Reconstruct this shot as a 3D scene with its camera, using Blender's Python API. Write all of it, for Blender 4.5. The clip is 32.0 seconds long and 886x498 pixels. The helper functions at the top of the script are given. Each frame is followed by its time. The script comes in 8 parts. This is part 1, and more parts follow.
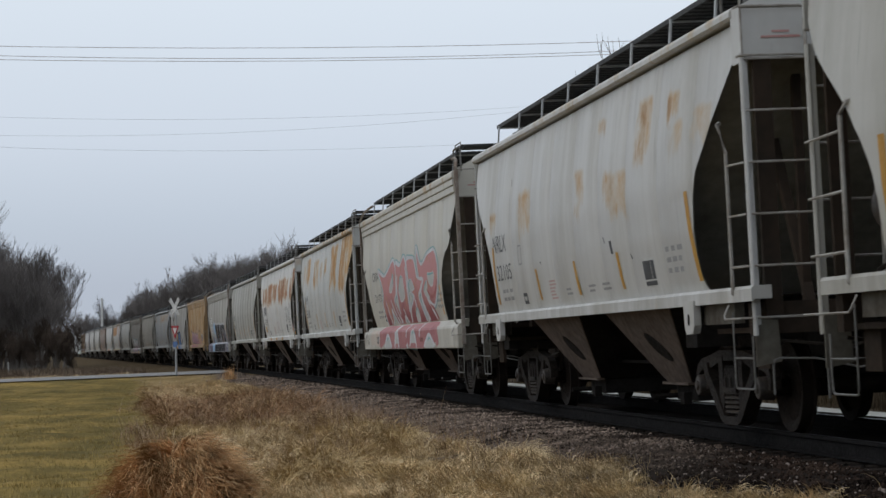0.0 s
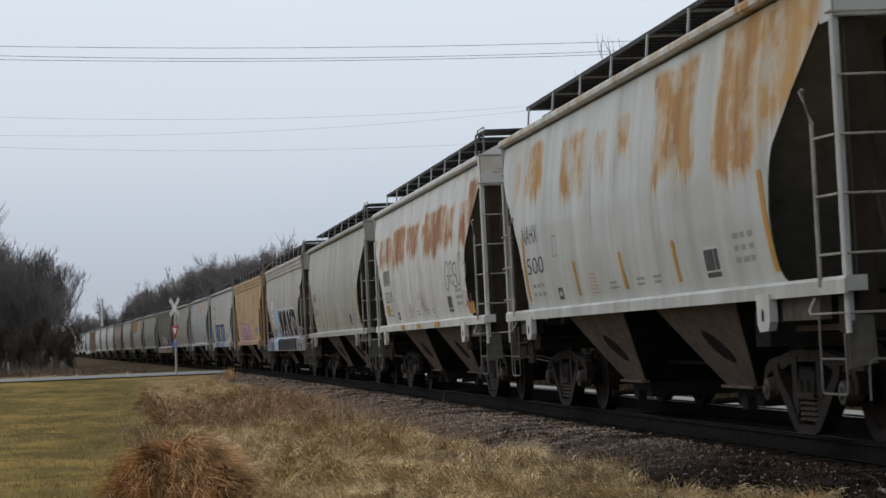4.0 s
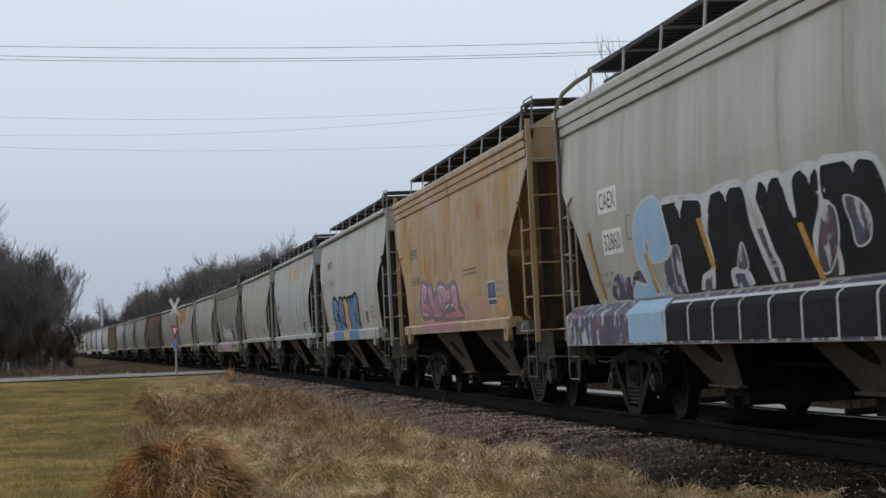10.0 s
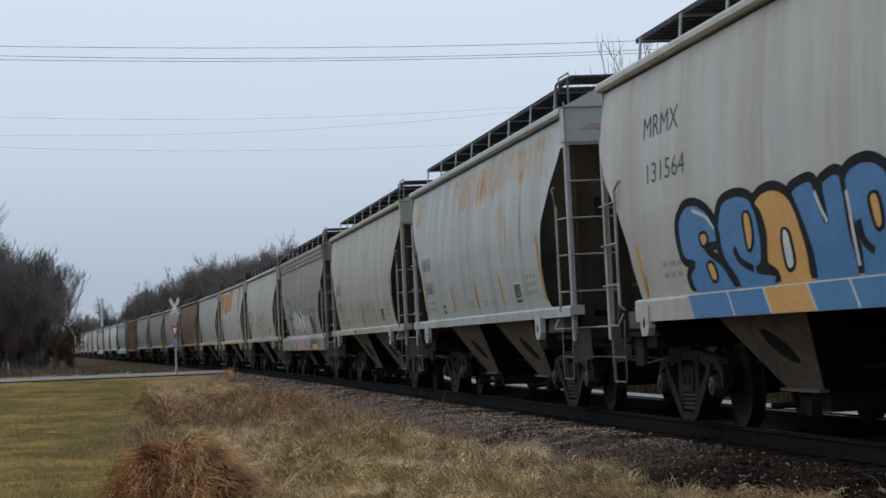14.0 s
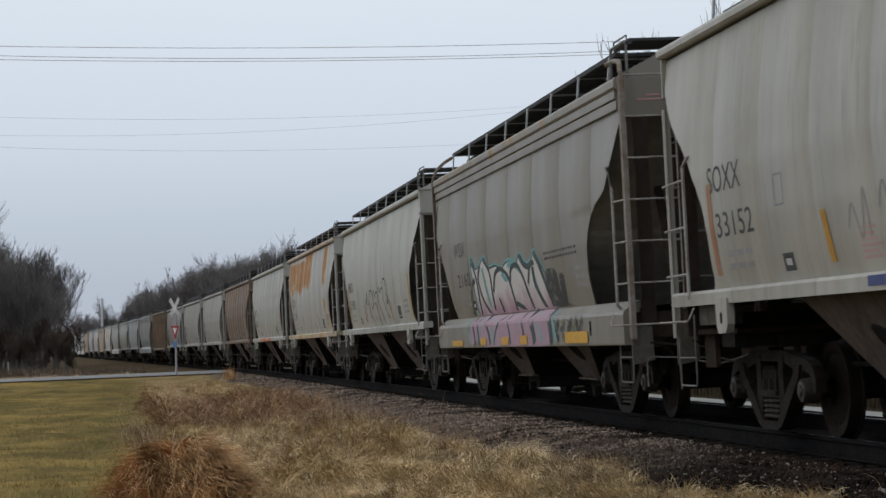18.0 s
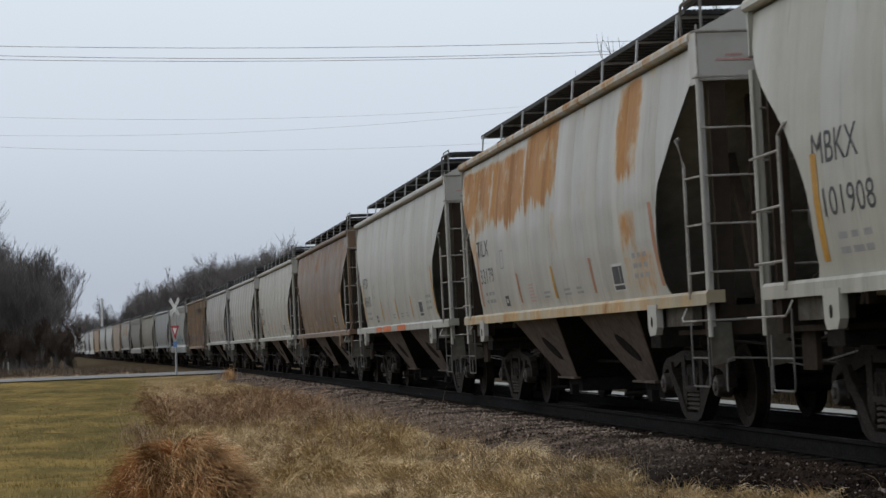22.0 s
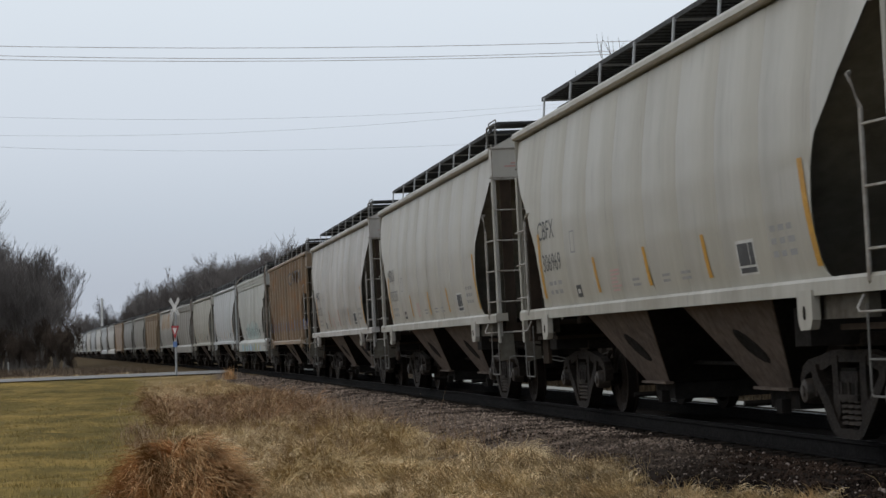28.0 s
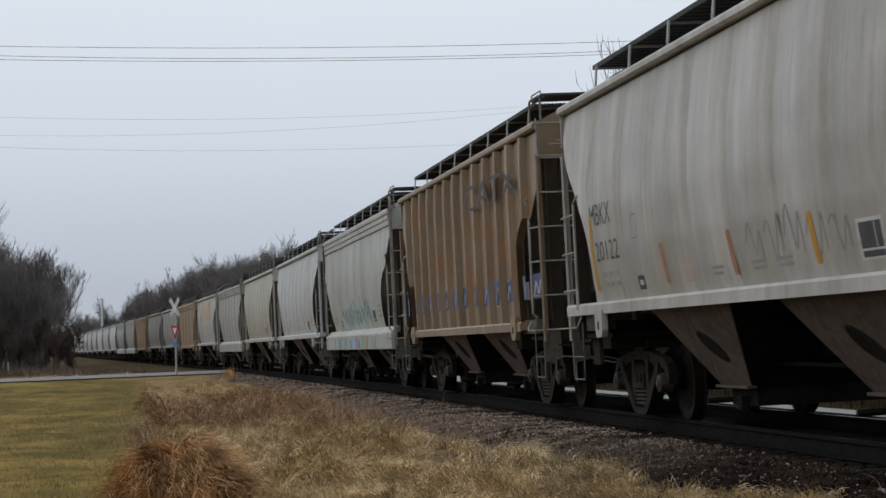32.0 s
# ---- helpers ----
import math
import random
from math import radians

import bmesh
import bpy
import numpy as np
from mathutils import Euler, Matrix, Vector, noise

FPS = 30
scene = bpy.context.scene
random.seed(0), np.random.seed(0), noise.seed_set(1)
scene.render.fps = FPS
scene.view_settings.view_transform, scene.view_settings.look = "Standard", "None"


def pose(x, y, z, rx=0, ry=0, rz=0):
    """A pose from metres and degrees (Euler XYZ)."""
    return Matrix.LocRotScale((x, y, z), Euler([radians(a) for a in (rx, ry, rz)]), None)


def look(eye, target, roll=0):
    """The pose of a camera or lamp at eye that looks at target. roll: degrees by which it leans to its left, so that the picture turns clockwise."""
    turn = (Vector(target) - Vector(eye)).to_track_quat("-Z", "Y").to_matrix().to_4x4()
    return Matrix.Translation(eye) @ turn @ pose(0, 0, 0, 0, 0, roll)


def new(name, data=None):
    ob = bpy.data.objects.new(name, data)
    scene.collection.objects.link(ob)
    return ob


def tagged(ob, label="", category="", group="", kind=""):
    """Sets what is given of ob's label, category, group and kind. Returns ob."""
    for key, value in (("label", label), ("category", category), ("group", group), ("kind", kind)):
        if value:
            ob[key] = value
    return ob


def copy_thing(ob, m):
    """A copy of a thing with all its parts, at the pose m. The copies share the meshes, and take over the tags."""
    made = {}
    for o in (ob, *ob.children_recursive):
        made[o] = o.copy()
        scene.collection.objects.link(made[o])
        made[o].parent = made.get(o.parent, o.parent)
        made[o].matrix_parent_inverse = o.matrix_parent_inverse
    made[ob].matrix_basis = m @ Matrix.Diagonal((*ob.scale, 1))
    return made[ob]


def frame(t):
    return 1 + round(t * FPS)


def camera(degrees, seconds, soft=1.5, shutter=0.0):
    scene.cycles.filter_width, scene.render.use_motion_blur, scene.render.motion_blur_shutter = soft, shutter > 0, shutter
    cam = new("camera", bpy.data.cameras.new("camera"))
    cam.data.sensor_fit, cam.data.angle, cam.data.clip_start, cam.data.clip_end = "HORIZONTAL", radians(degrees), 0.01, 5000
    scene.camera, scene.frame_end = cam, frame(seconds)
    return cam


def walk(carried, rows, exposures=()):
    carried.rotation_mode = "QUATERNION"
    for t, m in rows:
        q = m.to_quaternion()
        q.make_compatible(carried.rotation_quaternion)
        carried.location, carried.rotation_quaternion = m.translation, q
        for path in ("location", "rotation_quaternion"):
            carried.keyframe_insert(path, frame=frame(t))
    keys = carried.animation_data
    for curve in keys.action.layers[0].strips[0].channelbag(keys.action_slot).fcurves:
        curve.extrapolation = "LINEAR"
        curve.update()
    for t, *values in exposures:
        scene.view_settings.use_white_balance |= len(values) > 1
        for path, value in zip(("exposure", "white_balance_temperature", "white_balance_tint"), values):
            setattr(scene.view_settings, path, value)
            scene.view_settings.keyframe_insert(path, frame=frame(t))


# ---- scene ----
# ---------------------------------------------------------------- camera
# +X is the way the train runs, the rails' top is z = 0, the tripod stands at the origin's side of the line.
SECONDS = 32.0
cam = camera(23.5, SECONDS, soft=1.5, shutter=0.15)
EYE, YAW, PITCH, ROLL = (0.0, -7.32, 0.889), radians(171.70), radians(2.655), 1.0256
AIM = (EYE[0] + math.cos(YAW) * math.cos(PITCH), EYE[1] + math.sin(YAW) * math.cos(PITCH), EYE[2] + math.sin(PITCH))
walk(cam, [(0.0, look(EYE, AIM, -ROLL)), (SECONDS, look(EYE, AIM, -ROLL))],
     exposures=[(0.0, 0.0, 6500, 10), (2.5, 0.05, 6650, 10), (6.0, 0.0, 6550, 10), (8.5, 0.0, 6450, 10), (11.0, -0.03, 6350, 9), (13.0, -0.05, 6170, 8),
                (14.5, -0.04, 6270, 8), (17.0, 0.0, 6500, 10), (22.0, 0.0, 6550, 10), (25.0, 0.08, 6550, 10), (28.0, 0.0, 6650, 10), (SECONDS, 0.0, 6650, 10)])

# ---------------------------------------------------------------- world and light: an overcast winter day
world = bpy.data.worlds.new("overcast_sky")
scene.world = world
world.use_nodes = True
wn, wl = world.node_tree.nodes, world.node_tree.links
wn.clear()
w_out = wn.new("ShaderNodeOutputWorld")
w_bg = wn.new("ShaderNodeBackground")
w_sky = wn.new("ShaderNodeTexSky")
w_sky.sky_type = "NISHITA"
w_sky.sun_disc = False
w_sky.sun_elevation = radians(38)
w_sky.sun_rotation = radians(200)
w_sky.air_density, w_sky.dust_density, w_sky.ozone_density = 1.0, 4.0, 2.0
w_tc = wn.new("ShaderNodeTexCoord")
w_sep = wn.new("ShaderNodeSeparateXYZ")
w_ramp = wn.new("ShaderNodeValToRGB")
w_noise = wn.new("ShaderNodeTexNoise")
w_noise.inputs["Scale"].default_value = 2.2
w_noise.inputs["Detail"].default_value = 4.0
w_cloud = wn.new("ShaderNodeMixRGB")
w_cloud.blend_type = "MULTIPLY"
w_cloud.inputs[0].default_value = 1.0
w_nr = wn.new("ShaderNodeMapRange")
w_nr.inputs["To Min"].default_value, w_nr.inputs["To Max"].default_value = 0.95, 1.05
w_mix = wn.new("ShaderNodeMixRGB")
w_mix.inputs[0].default_value = 0.90
SKY_STRENGTH = 0.10
ramp = w_ramp.color_ramp
ramp.elements[0].position, ramp.elements[0].color = 0.0, (4.9, 5.45, 6.3, 1)
ramp.elements[1].position, ramp.elements[1].color = 0.6, (6.2, 6.6, 7.2, 1)
for place, col in ((0.03, (4.9, 5.5, 6.5, 1)), (0.06, (5.5, 6.25, 7.3, 1)), (0.10, (6.6, 7.35, 8.4, 1)), (0.17, (7.5, 8.3, 9.2, 1)), (0.30, (7.0, 7.6, 8.3, 1))):
    e = ramp.elements.new(place)
    e.color = col
wl.new(w_tc.outputs["Generated"], w_sep.inputs[0])
wl.new(w_sep.outputs["Z"], w_ramp.inputs[0])
wl.new(w_tc.outputs["Generated"], w_noise.inputs["Vector"])
wl.new(w_noise.outputs["Fac"], w_nr.inputs["Value"])
wl.new(w_ramp.outputs["Color"], w_cloud.inputs[1])
wl.new(w_nr.outputs["Result"], w_cloud.inputs[2])
wl.new(w_sky.outputs["Color"], w_mix.inputs[1])
wl.new(w_cloud.outputs["Color"], w_mix.inputs[2])
wl.new(w_mix.outputs["Color"], w_bg.inputs["Color"])
w_bg.inputs["Strength"].default_value = SKY_STRENGTH
wl.new(w_bg.outputs[0], w_out.inputs[0])

sun_data = bpy.data.lights.new("sun", "SUN")
sun_data.energy, sun_data.angle, sun_data.color = 0.5, radians(40), (1.0, 0.97, 0.92)
sun = new("sun", sun_data)
sun.matrix_world = look((-20, -60, 70), (-40, 0, 0))

# ---------------------------------------------------------------- materials


def socket(nodes, kind, **values):
    n = nodes.new(kind)
    for key, value in values.items():
        n.inputs[key.replace("_", " ")].default_value = value
    return n


class Mat:
    """A node material with the usual chain: colour, roughness, bump."""

    def __init__(self, name, colour=(0.5, 0.5, 0.5), rough=0.6, metal=0.0):
        self.m = bpy.data.materials.new(name)
        self.m.use_nodes = True
        self.n, self.l = self.m.node_tree.nodes, self.m.node_tree.links
        self.b = self.n["Principled BSDF"]
        self.b.inputs["Base Color"].default_value = (*colour, 1)
        self.b.inputs["Roughness"].default_value = rough
        self.b.inputs["Metallic"].default_value = metal
        self.tc = self.n.new("ShaderNodeTexCoord")

    def coords(self, scale=(1, 1, 1), space="Object", offset=None):
        mp = self.n.new("ShaderNodeMapping")
        mp.inputs["Scale"].default_value = scale
        self.l.new(self.tc.outputs[space], mp.inputs["Vector"])
        if offset is not None:
            self.l.new(offset, mp.inputs["Location"])
        return mp.outputs[0]

    def noise(self, scale, detail=4.0, vec=None, rough=0.55):
        n = socket(self.n, "ShaderNodeTexNoise", Scale=scale, Detail=detail, Roughness=rough)
        if vec is not None:
            self.l.new(vec, n.inputs["Vector"])
        return n.outputs["Fac"]

    def remap(self, src, lo, hi, a=0.0, b=1.0, smooth=False):
        n = self.n.new("ShaderNodeMapRange")
        if smooth:
            n.interpolation_type = "SMOOTHSTEP"
        for key, value in (("From Min", lo), ("From Max", hi), ("To Min", a), ("To Max", b)):
            n.inputs[key].default_value = value
        self.l.new(src, n.inputs["Value"])
        return n.outputs["Result"]

    def op(self, kind, a, b):
        n = self.n.new("ShaderNodeMath")
        n.operation = kind
        for i, v in enumerate((a, b)):
            if isinstance(v, (int, float)):
                n.inputs[i].default_value = v
            else:
                self.l.new(v, n.inputs[i])
        return n.outputs[0]

    def mix(self, fac, a, b, blend="MIX"):
        n = self.n.new("ShaderNodeMixRGB")
        n.blend_type = blend
        for i, v in enumerate((fac, a, b)):
            if isinstance(v, (int, float)):
                n.inputs[i].default_value = v
            elif isinstance(v, tuple):
                n.inputs[i].default_value = (*v, 1)
            else:
                self.l.new(v, n.inputs[i])
        return n.outputs[0]

    def colour(self, out):
        self.l.new(out, self.b.inputs["Base Color"])

    def roughness(self, out):
        self.l.new(out, self.b.inputs["Roughness"])

    def bump(self, height, strength=0.3, distance=0.01):
        n = socket(self.n, "ShaderNodeBump", Strength=strength, Distance=distance)
        self.l.new(height, n.inputs["Height"])
        self.l.new(n.outputs[0], self.b.inputs["Normal"])

    def random(self):
        return self.n.new("ShaderNodeObjectInfo").outputs["Random"]

    def island(self):
        return self.n.new("ShaderNodeNewGeometry").outputs["Random Per Island"]


def mottled(name, a, b, scale, rough=0.7, bump=0.3, distance=0.01, fine=6.0, metal=0.0, island=0.0, random_mix=0.0, spec=0.25, pale=None):
    """Two colours mixed by noise at two scales."""
    k = Mat(name, a, rough, metal)
    k.b.inputs["Specular IOR Level"].default_value = spec
    v = k.coords()
    big, small = k.noise(scale, 3, v), k.noise(scale * fine, 5, v)
    f = k.op("ADD", k.op("MULTIPLY", big, 0.6), k.op("MULTIPLY", small, 0.4))
    c = k.mix(k.remap(f, 0.35, 0.65), a, b)
    if island:
        c = k.mix(1.0, c, k.mix(k.island(), (1 - island,) * 3, (1 + island,) * 3), "MULTIPLY")
    if pale:
        c = k.mix(k.remap(k.island(), 0.90, 0.93), c, pale)
    if random_mix:
        c = k.mix(1.0, c, k.mix(k.random(), (1 - random_mix,) * 3, (1 + random_mix,) * 3), "MULTIPLY")
    k.colour(c)
    k.roughness(k.remap(small, 0.3, 0.7, max(0.05, rough - 0.12), min(1.0, rough + 0.12)))
    k.bump(small, bump, distance)
    return k.m


def car_paint(name, base, grime=0.35, rust=(), rust_all=0.0, seed=0.0, rust_colour=(0.33, 0.145, 0.04), faded=None, edge=(0.55, 0.37, 0.15)):
    """Weathered car paint: grime streaks that run down, and rust in the stretches (x0, x1, z0, z1, amount) that the car shows."""
    k = Mat(name, base, 0.55)
    k.b.inputs["Specular IOR Level"].default_value = 0.7
    sep = k.n.new("ShaderNodeSeparateXYZ")
    k.l.new(k.tc.outputs["Object"], sep.inputs[0])
    shift = (seed * 7.3, 0, seed * 3.1)
    mp = k.n.new("ShaderNodeMapping")
    mp.inputs["Location"].default_value = shift
    mp.inputs["Scale"].default_value = (1, 0.3, 0.10)
    k.l.new(k.tc.outputs["Object"], mp.inputs["Vector"])
    streak = k.noise(2.6, 5, mp.outputs[0], 0.65)
    mq = k.n.new("ShaderNodeMapping")
    mq.inputs["Location"].default_value = shift
    k.l.new(k.tc.outputs["Object"], mq.inputs["Vector"])
    cloud, fine = k.noise(0.55, 4, mq.outputs[0]), k.noise(9.0, 6, mq.outputs[0])
    grime = min(0.95, 1.35 * grime)
    dirt = k.op("ADD", k.op("MULTIPLY", streak, 0.6), k.op("MULTIPLY", cloud, 0.4))
    dark = tuple(c * 0.52 for c in base)
    c = base
    if faded:
        c = k.mix(k.remap(k.noise(0.8, 5, mq.outputs[0], 0.6), 0.44, 0.60), c, faded)
    c = k.mix(k.op("MULTIPLY", k.remap(dirt, 0.40, 0.64), grime), c, (dark[0] * 1.02, dark[1] * 0.98, dark[2] * 0.86))
    # broad runs of road film, and thin ones
    film = k.noise(0.9, 6, mp.outputs[0], 0.6)
    c = k.mix(k.op("MULTIPLY", k.remap(film, 0.52, 0.68), min(0.85, 1.1 * grime)), c, tuple(v * q for v, q in zip(base, (0.60, 0.57, 0.50))))
    thin = k.noise(7.0, 4, mp.outputs[0], 0.6)
    c = k.mix(k.op("MULTIPLY", k.remap(thin, 0.60, 0.70), 0.8 * grime), c, tuple(v * 0.45 for v in base))
    c = k.mix(k.op("MULTIPLY", k.remap(fine, 0.45, 0.75), 0.18), c, tuple(min(0.9, v * 1.12) for v in base))
    mr = k.n.new("ShaderNodeMapping")
    mr.inputs["Location"].default_value = (seed * 2.7, 0, seed)
    mr.inputs["Scale"].default_value = (1, 0.4, 0.30)
    mr.inputs["Rotation"].default_value = (0, radians(9), 0)
    k.l.new(k.tc.outputs["Object"], mr.inputs["Vector"])
    runs = k.noise(1.9, 7, mr.outputs[0], 0.68)
    patch = k.remap(k.noise(1.35, 6, mq.outputs[0], 0.66), 0.28, 0.72)
    total = k.remap(runs, 0.62, 0.76, 0.0, rust_all)
    rx = k.op("ADD", sep.outputs["X"], k.op("MULTIPLY", k.op("SUBTRACT", runs, 0.5), 1.1))
    rz = k.op("ADD", sep.outputs["Z"], k.op("ADD", k.op("MULTIPLY", k.op("SUBTRACT", thin, 0.5), 0.55), k.op("MULTIPLY", k.op("SUBTRACT", streak, 0.5), 0.7)))
    for x0, x1, z0, z1, amount in rust:
        px = k.op("MULTIPLY", k.remap(rx, x0 - 0.16, x0 + 0.16, smooth=True), k.remap(rx, x1 - 0.16, x1 + 0.16, 1.0, 0.0, smooth=True))
        pz = k.op("MULTIPLY", k.remap(rz, z0 - 0.16, z0 + 0.22, smooth=True), k.remap(sep.outputs["Z"], z1 - 0.10, z1 + 0.10, 1.0, 0.0, smooth=True))
        win = k.op("MULTIPLY", px, pz)
        lift = k.op("ADD", k.op("ADD", k.op("MULTIPLY", runs, 0.4), k.op("MULTIPLY", patch, 0.6)), k.op("MULTIPLY", k.op("SUBTRACT", win, 1.0), 0.5 if amount < 1.7 else 0.95))
        total = k.op("MAXIMUM", total, k.remap(lift, 0.48 - 0.22 * amount, 0.86 - 0.22 * amount, 0.0, 0.92))
    rc = k.mix(fine, rust_colour, tuple(v * 1.5 for v in rust_colour))
    rc = k.mix(k.op("MULTIPLY", k.remap(streak, 0.46, 0.60), 0.75), rc, tuple(v * q for v, q in zip(rust_colour, (0.72, 0.62, 0.55))))
    rc = k.mix(k.op("MULTIPLY", k.remap(film, 0.50, 0.62), 0.6), rc, tuple(v * q for v, q in zip(rust_colour, (1.45, 1.65, 1.9))))
    rc = k.mix(k.remap(total, 0.25, 0.92), edge, rc)
    c = k.mix(total, c, rc)
    k.colour(c)
    k.roughness(k.remap(k.op("ADD", total, k.op("MULTIPLY", dirt, 0.25)), 0.0, 1.0, 0.38, 0.88))
    k.bump(k.op("ADD", k.op("MULTIPLY", cloud, 0.8), k.op("MULTIPLY", total, 0.25)), 0.35, 0.03)
    return k.m


M = {}
M["white"] = mottled("faded_white_paint", (0.55, 0.56, 0.55), (0.42, 0.42, 0.40), 2.0, 0.5, 0.15)
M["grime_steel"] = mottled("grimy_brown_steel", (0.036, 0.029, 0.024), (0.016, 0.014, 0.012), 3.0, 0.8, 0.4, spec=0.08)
M["hopper_brown"] = mottled("dusty_brown_hopper_paint", (0.118, 0.089, 0.071), (0.060, 0.046, 0.038), 1.6, 0.75, 0.3)
M["hopper_dark"] = mottled("dark_hopper_paint", (0.026, 0.021, 0.018), (0.013, 0.011, 0.010), 1.6, 0.8, 0.3, spec=0.06)
M["frame_black"] = mottled("near_black_steel", (0.022, 0.020, 0.0185), (0.012, 0.011, 0.0102), 3.0, 0.8, 0.4, spec=0.03)
# flat cars' end sheets: the recess's shade is put into this grey
M["flat_end"] = mottled("shade_greyed_end_sheet", (0.30, 0.295, 0.265), (0.18, 0.172, 0.15), 0.9, 0.8, 0.3, spec=0.1)
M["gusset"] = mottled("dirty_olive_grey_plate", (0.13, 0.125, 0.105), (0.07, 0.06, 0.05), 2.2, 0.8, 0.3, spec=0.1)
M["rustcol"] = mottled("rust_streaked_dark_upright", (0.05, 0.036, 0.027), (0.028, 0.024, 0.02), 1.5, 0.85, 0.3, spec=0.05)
M["rustpost"] = mottled("rust_stained_grey_post", (0.30, 0.285, 0.26), (0.15, 0.10, 0.07), 2.2, 0.75, 0.3, spec=0.1)
M["dull"] = mottled("dulled_galvanised_rod", (0.20, 0.20, 0.19), (0.11, 0.105, 0.10), 4.0, 0.6, 0.2, metal=0.2)
M["rung"] = mottled("dirty_ladder_paint", (0.38, 0.375, 0.355), (0.20, 0.175, 0.15), 3.0, 0.65, 0.2, spec=0.25)
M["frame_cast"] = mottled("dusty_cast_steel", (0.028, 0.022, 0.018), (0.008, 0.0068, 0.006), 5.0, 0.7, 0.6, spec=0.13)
M["capsteel"] = mottled("greasy_bearing_cap", (0.060, 0.049, 0.041), (0.018, 0.015, 0.013), 7.0, 0.5, 0.3, spec=0.3)
# other cars' end sheets: darker than their paint, for shade in the recess
M["dusky"] = mottled("shade_darkened_end_sheet", (0.24, 0.235, 0.20), (0.14, 0.132, 0.11), 1.2, 0.85, 0.3, spec=0.08)
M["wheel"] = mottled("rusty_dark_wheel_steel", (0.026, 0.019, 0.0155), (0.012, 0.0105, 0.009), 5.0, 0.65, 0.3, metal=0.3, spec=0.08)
M["walkway"] = mottled("dark_galvanised_grating", (0.05, 0.052, 0.055), (0.03, 0.032, 0.034), 6.0, 0.7, 0.3)
M["galv"] = mottled("dull_galvanised_steel", (0.46, 0.47, 0.48), (0.34, 0.35, 0.36), 5.0, 0.45, 0.2, metal=0.4)
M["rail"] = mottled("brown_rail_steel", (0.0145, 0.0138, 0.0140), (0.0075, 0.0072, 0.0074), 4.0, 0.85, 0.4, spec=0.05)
M["railhead"] = mottled("worn_rail_head", (0.05, 0.05, 0.053), (0.03, 0.03, 0.032), 4.0, 0.45, 0.1, metal=0.8)
M["tie"] = mottled("weathered_creosote_timber", (0.040, 0.033, 0.028), (0.014, 0.012, 0.011), 5.0, 0.95, 0.6, random_mix=0.35, spec=0.03)


def ballast_stone():
    """Stones: pale pinkish grey up the line, darker by the near end, in drifts."""
    k = Mat("brownish_grey_ballast_stone", (0.1, 0.08, 0.07), 0.95)
    k.b.inputs["Specular IOR Level"].default_value = 0.03
    sep = k.n.new("ShaderNodeSeparateXYZ")
    k.l.new(k.tc.outputs["Object"], sep.inputs[0])
    drift = k.noise(0.6, 4, k.coords())
    far_pale = k.remap(k.op("ADD", sep.outputs["X"], k.op("MULTIPLY", drift, 13.0)), -13.0, -21.0)
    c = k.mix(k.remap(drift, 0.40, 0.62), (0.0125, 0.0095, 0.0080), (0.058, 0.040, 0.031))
    c = k.mix(far_pale, c, k.mix(k.remap(k.noise(1.1, 5, k.coords((1.5, 0.40, 1.0)), 0.62), 0.42, 0.55), (0.045, 0.035, 0.029), (0.35, 0.275, 0.225)))
    c = k.mix(1.0, c, k.mix(k.island(), (0.25, 0.25, 0.25), (1.75, 1.75, 1.75)), "MULTIPLY")
    c = k.mix(k.remap(k.island(), 0.945, 0.96), c, (0.28, 0.235, 0.21))
    k.colour(c)
    return k.m


M["stone"] = ballast_stone()
# stones below the train: its shade is in their near-black colour
M["shadestone"] = mottled("shade_darkened_ballast_stone", (0.018, 0.0155, 0.014), (0.011, 0.0097, 0.009), 9.0, 0.95, 0.4, island=0.6, spec=0.02)
M["gravel"] = mottled("pale_wet_gravel_lane", (0.40, 0.40, 0.37), (0.27, 0.27, 0.24), 0.7, 0.8, 0.3, fine=30)
M["yellow"] = mottled("faded_yellow_reflective_strip", (0.50, 0.27, 0.032), (0.36, 0.185, 0.032), 5.0, 0.5, 0.1)
M["reflector"] = mottled("bright_yellow_reflector", (0.66, 0.37, 0.03), (0.56, 0.30, 0.03), 5.0, 0.4, 0.1)
M["wornstripe"] = mottled("worn_red_brown_stripe", (0.30, 0.125, 0.065), (0.36, 0.22, 0.14), 5.0, 0.6, 0.1)
M["ink"] = mottled("faded_black_stencil_paint", (0.036, 0.038, 0.043), (0.075, 0.079, 0.084), 7.0, 0.6, 0.05)
M["paleink"] = mottled("faded_grey_stencil_paint", (0.22, 0.225, 0.23), (0.32, 0.32, 0.32), 7.0, 0.6, 0.05)
M["warn"] = mottled("faded_red_stencil", (0.42, 0.20, 0.19), (0.46, 0.30, 0.28), 6.0, 0.6, 0.05)
M["bark"] = mottled("grey_brown_bark", (0.20, 0.185, 0.172), (0.12, 0.11, 0.10), 2.0, 0.95, 0.5, random_mix=0.25, spec=0.08)
M["darktwig"] = mottled("dark_brown_brush_twigs", (0.105, 0.082, 0.066), (0.06, 0.047, 0.039), 1.0, 0.95, 0.2, random_mix=0.3, spec=0.05)
M["twig"] = mottled("bare_winter_twigs", (0.175, 0.16, 0.153), (0.118, 0.107, 0.102), 1.0, 0.95, 0.2, random_mix=0.3, spec=0.08)
M["asphalt"] = mottled("pale_worn_asphalt", (0.30, 0.295, 0.285), (0.23, 0.225, 0.22), 0.8, 0.95, 0.3, fine=25, spec=0.08)
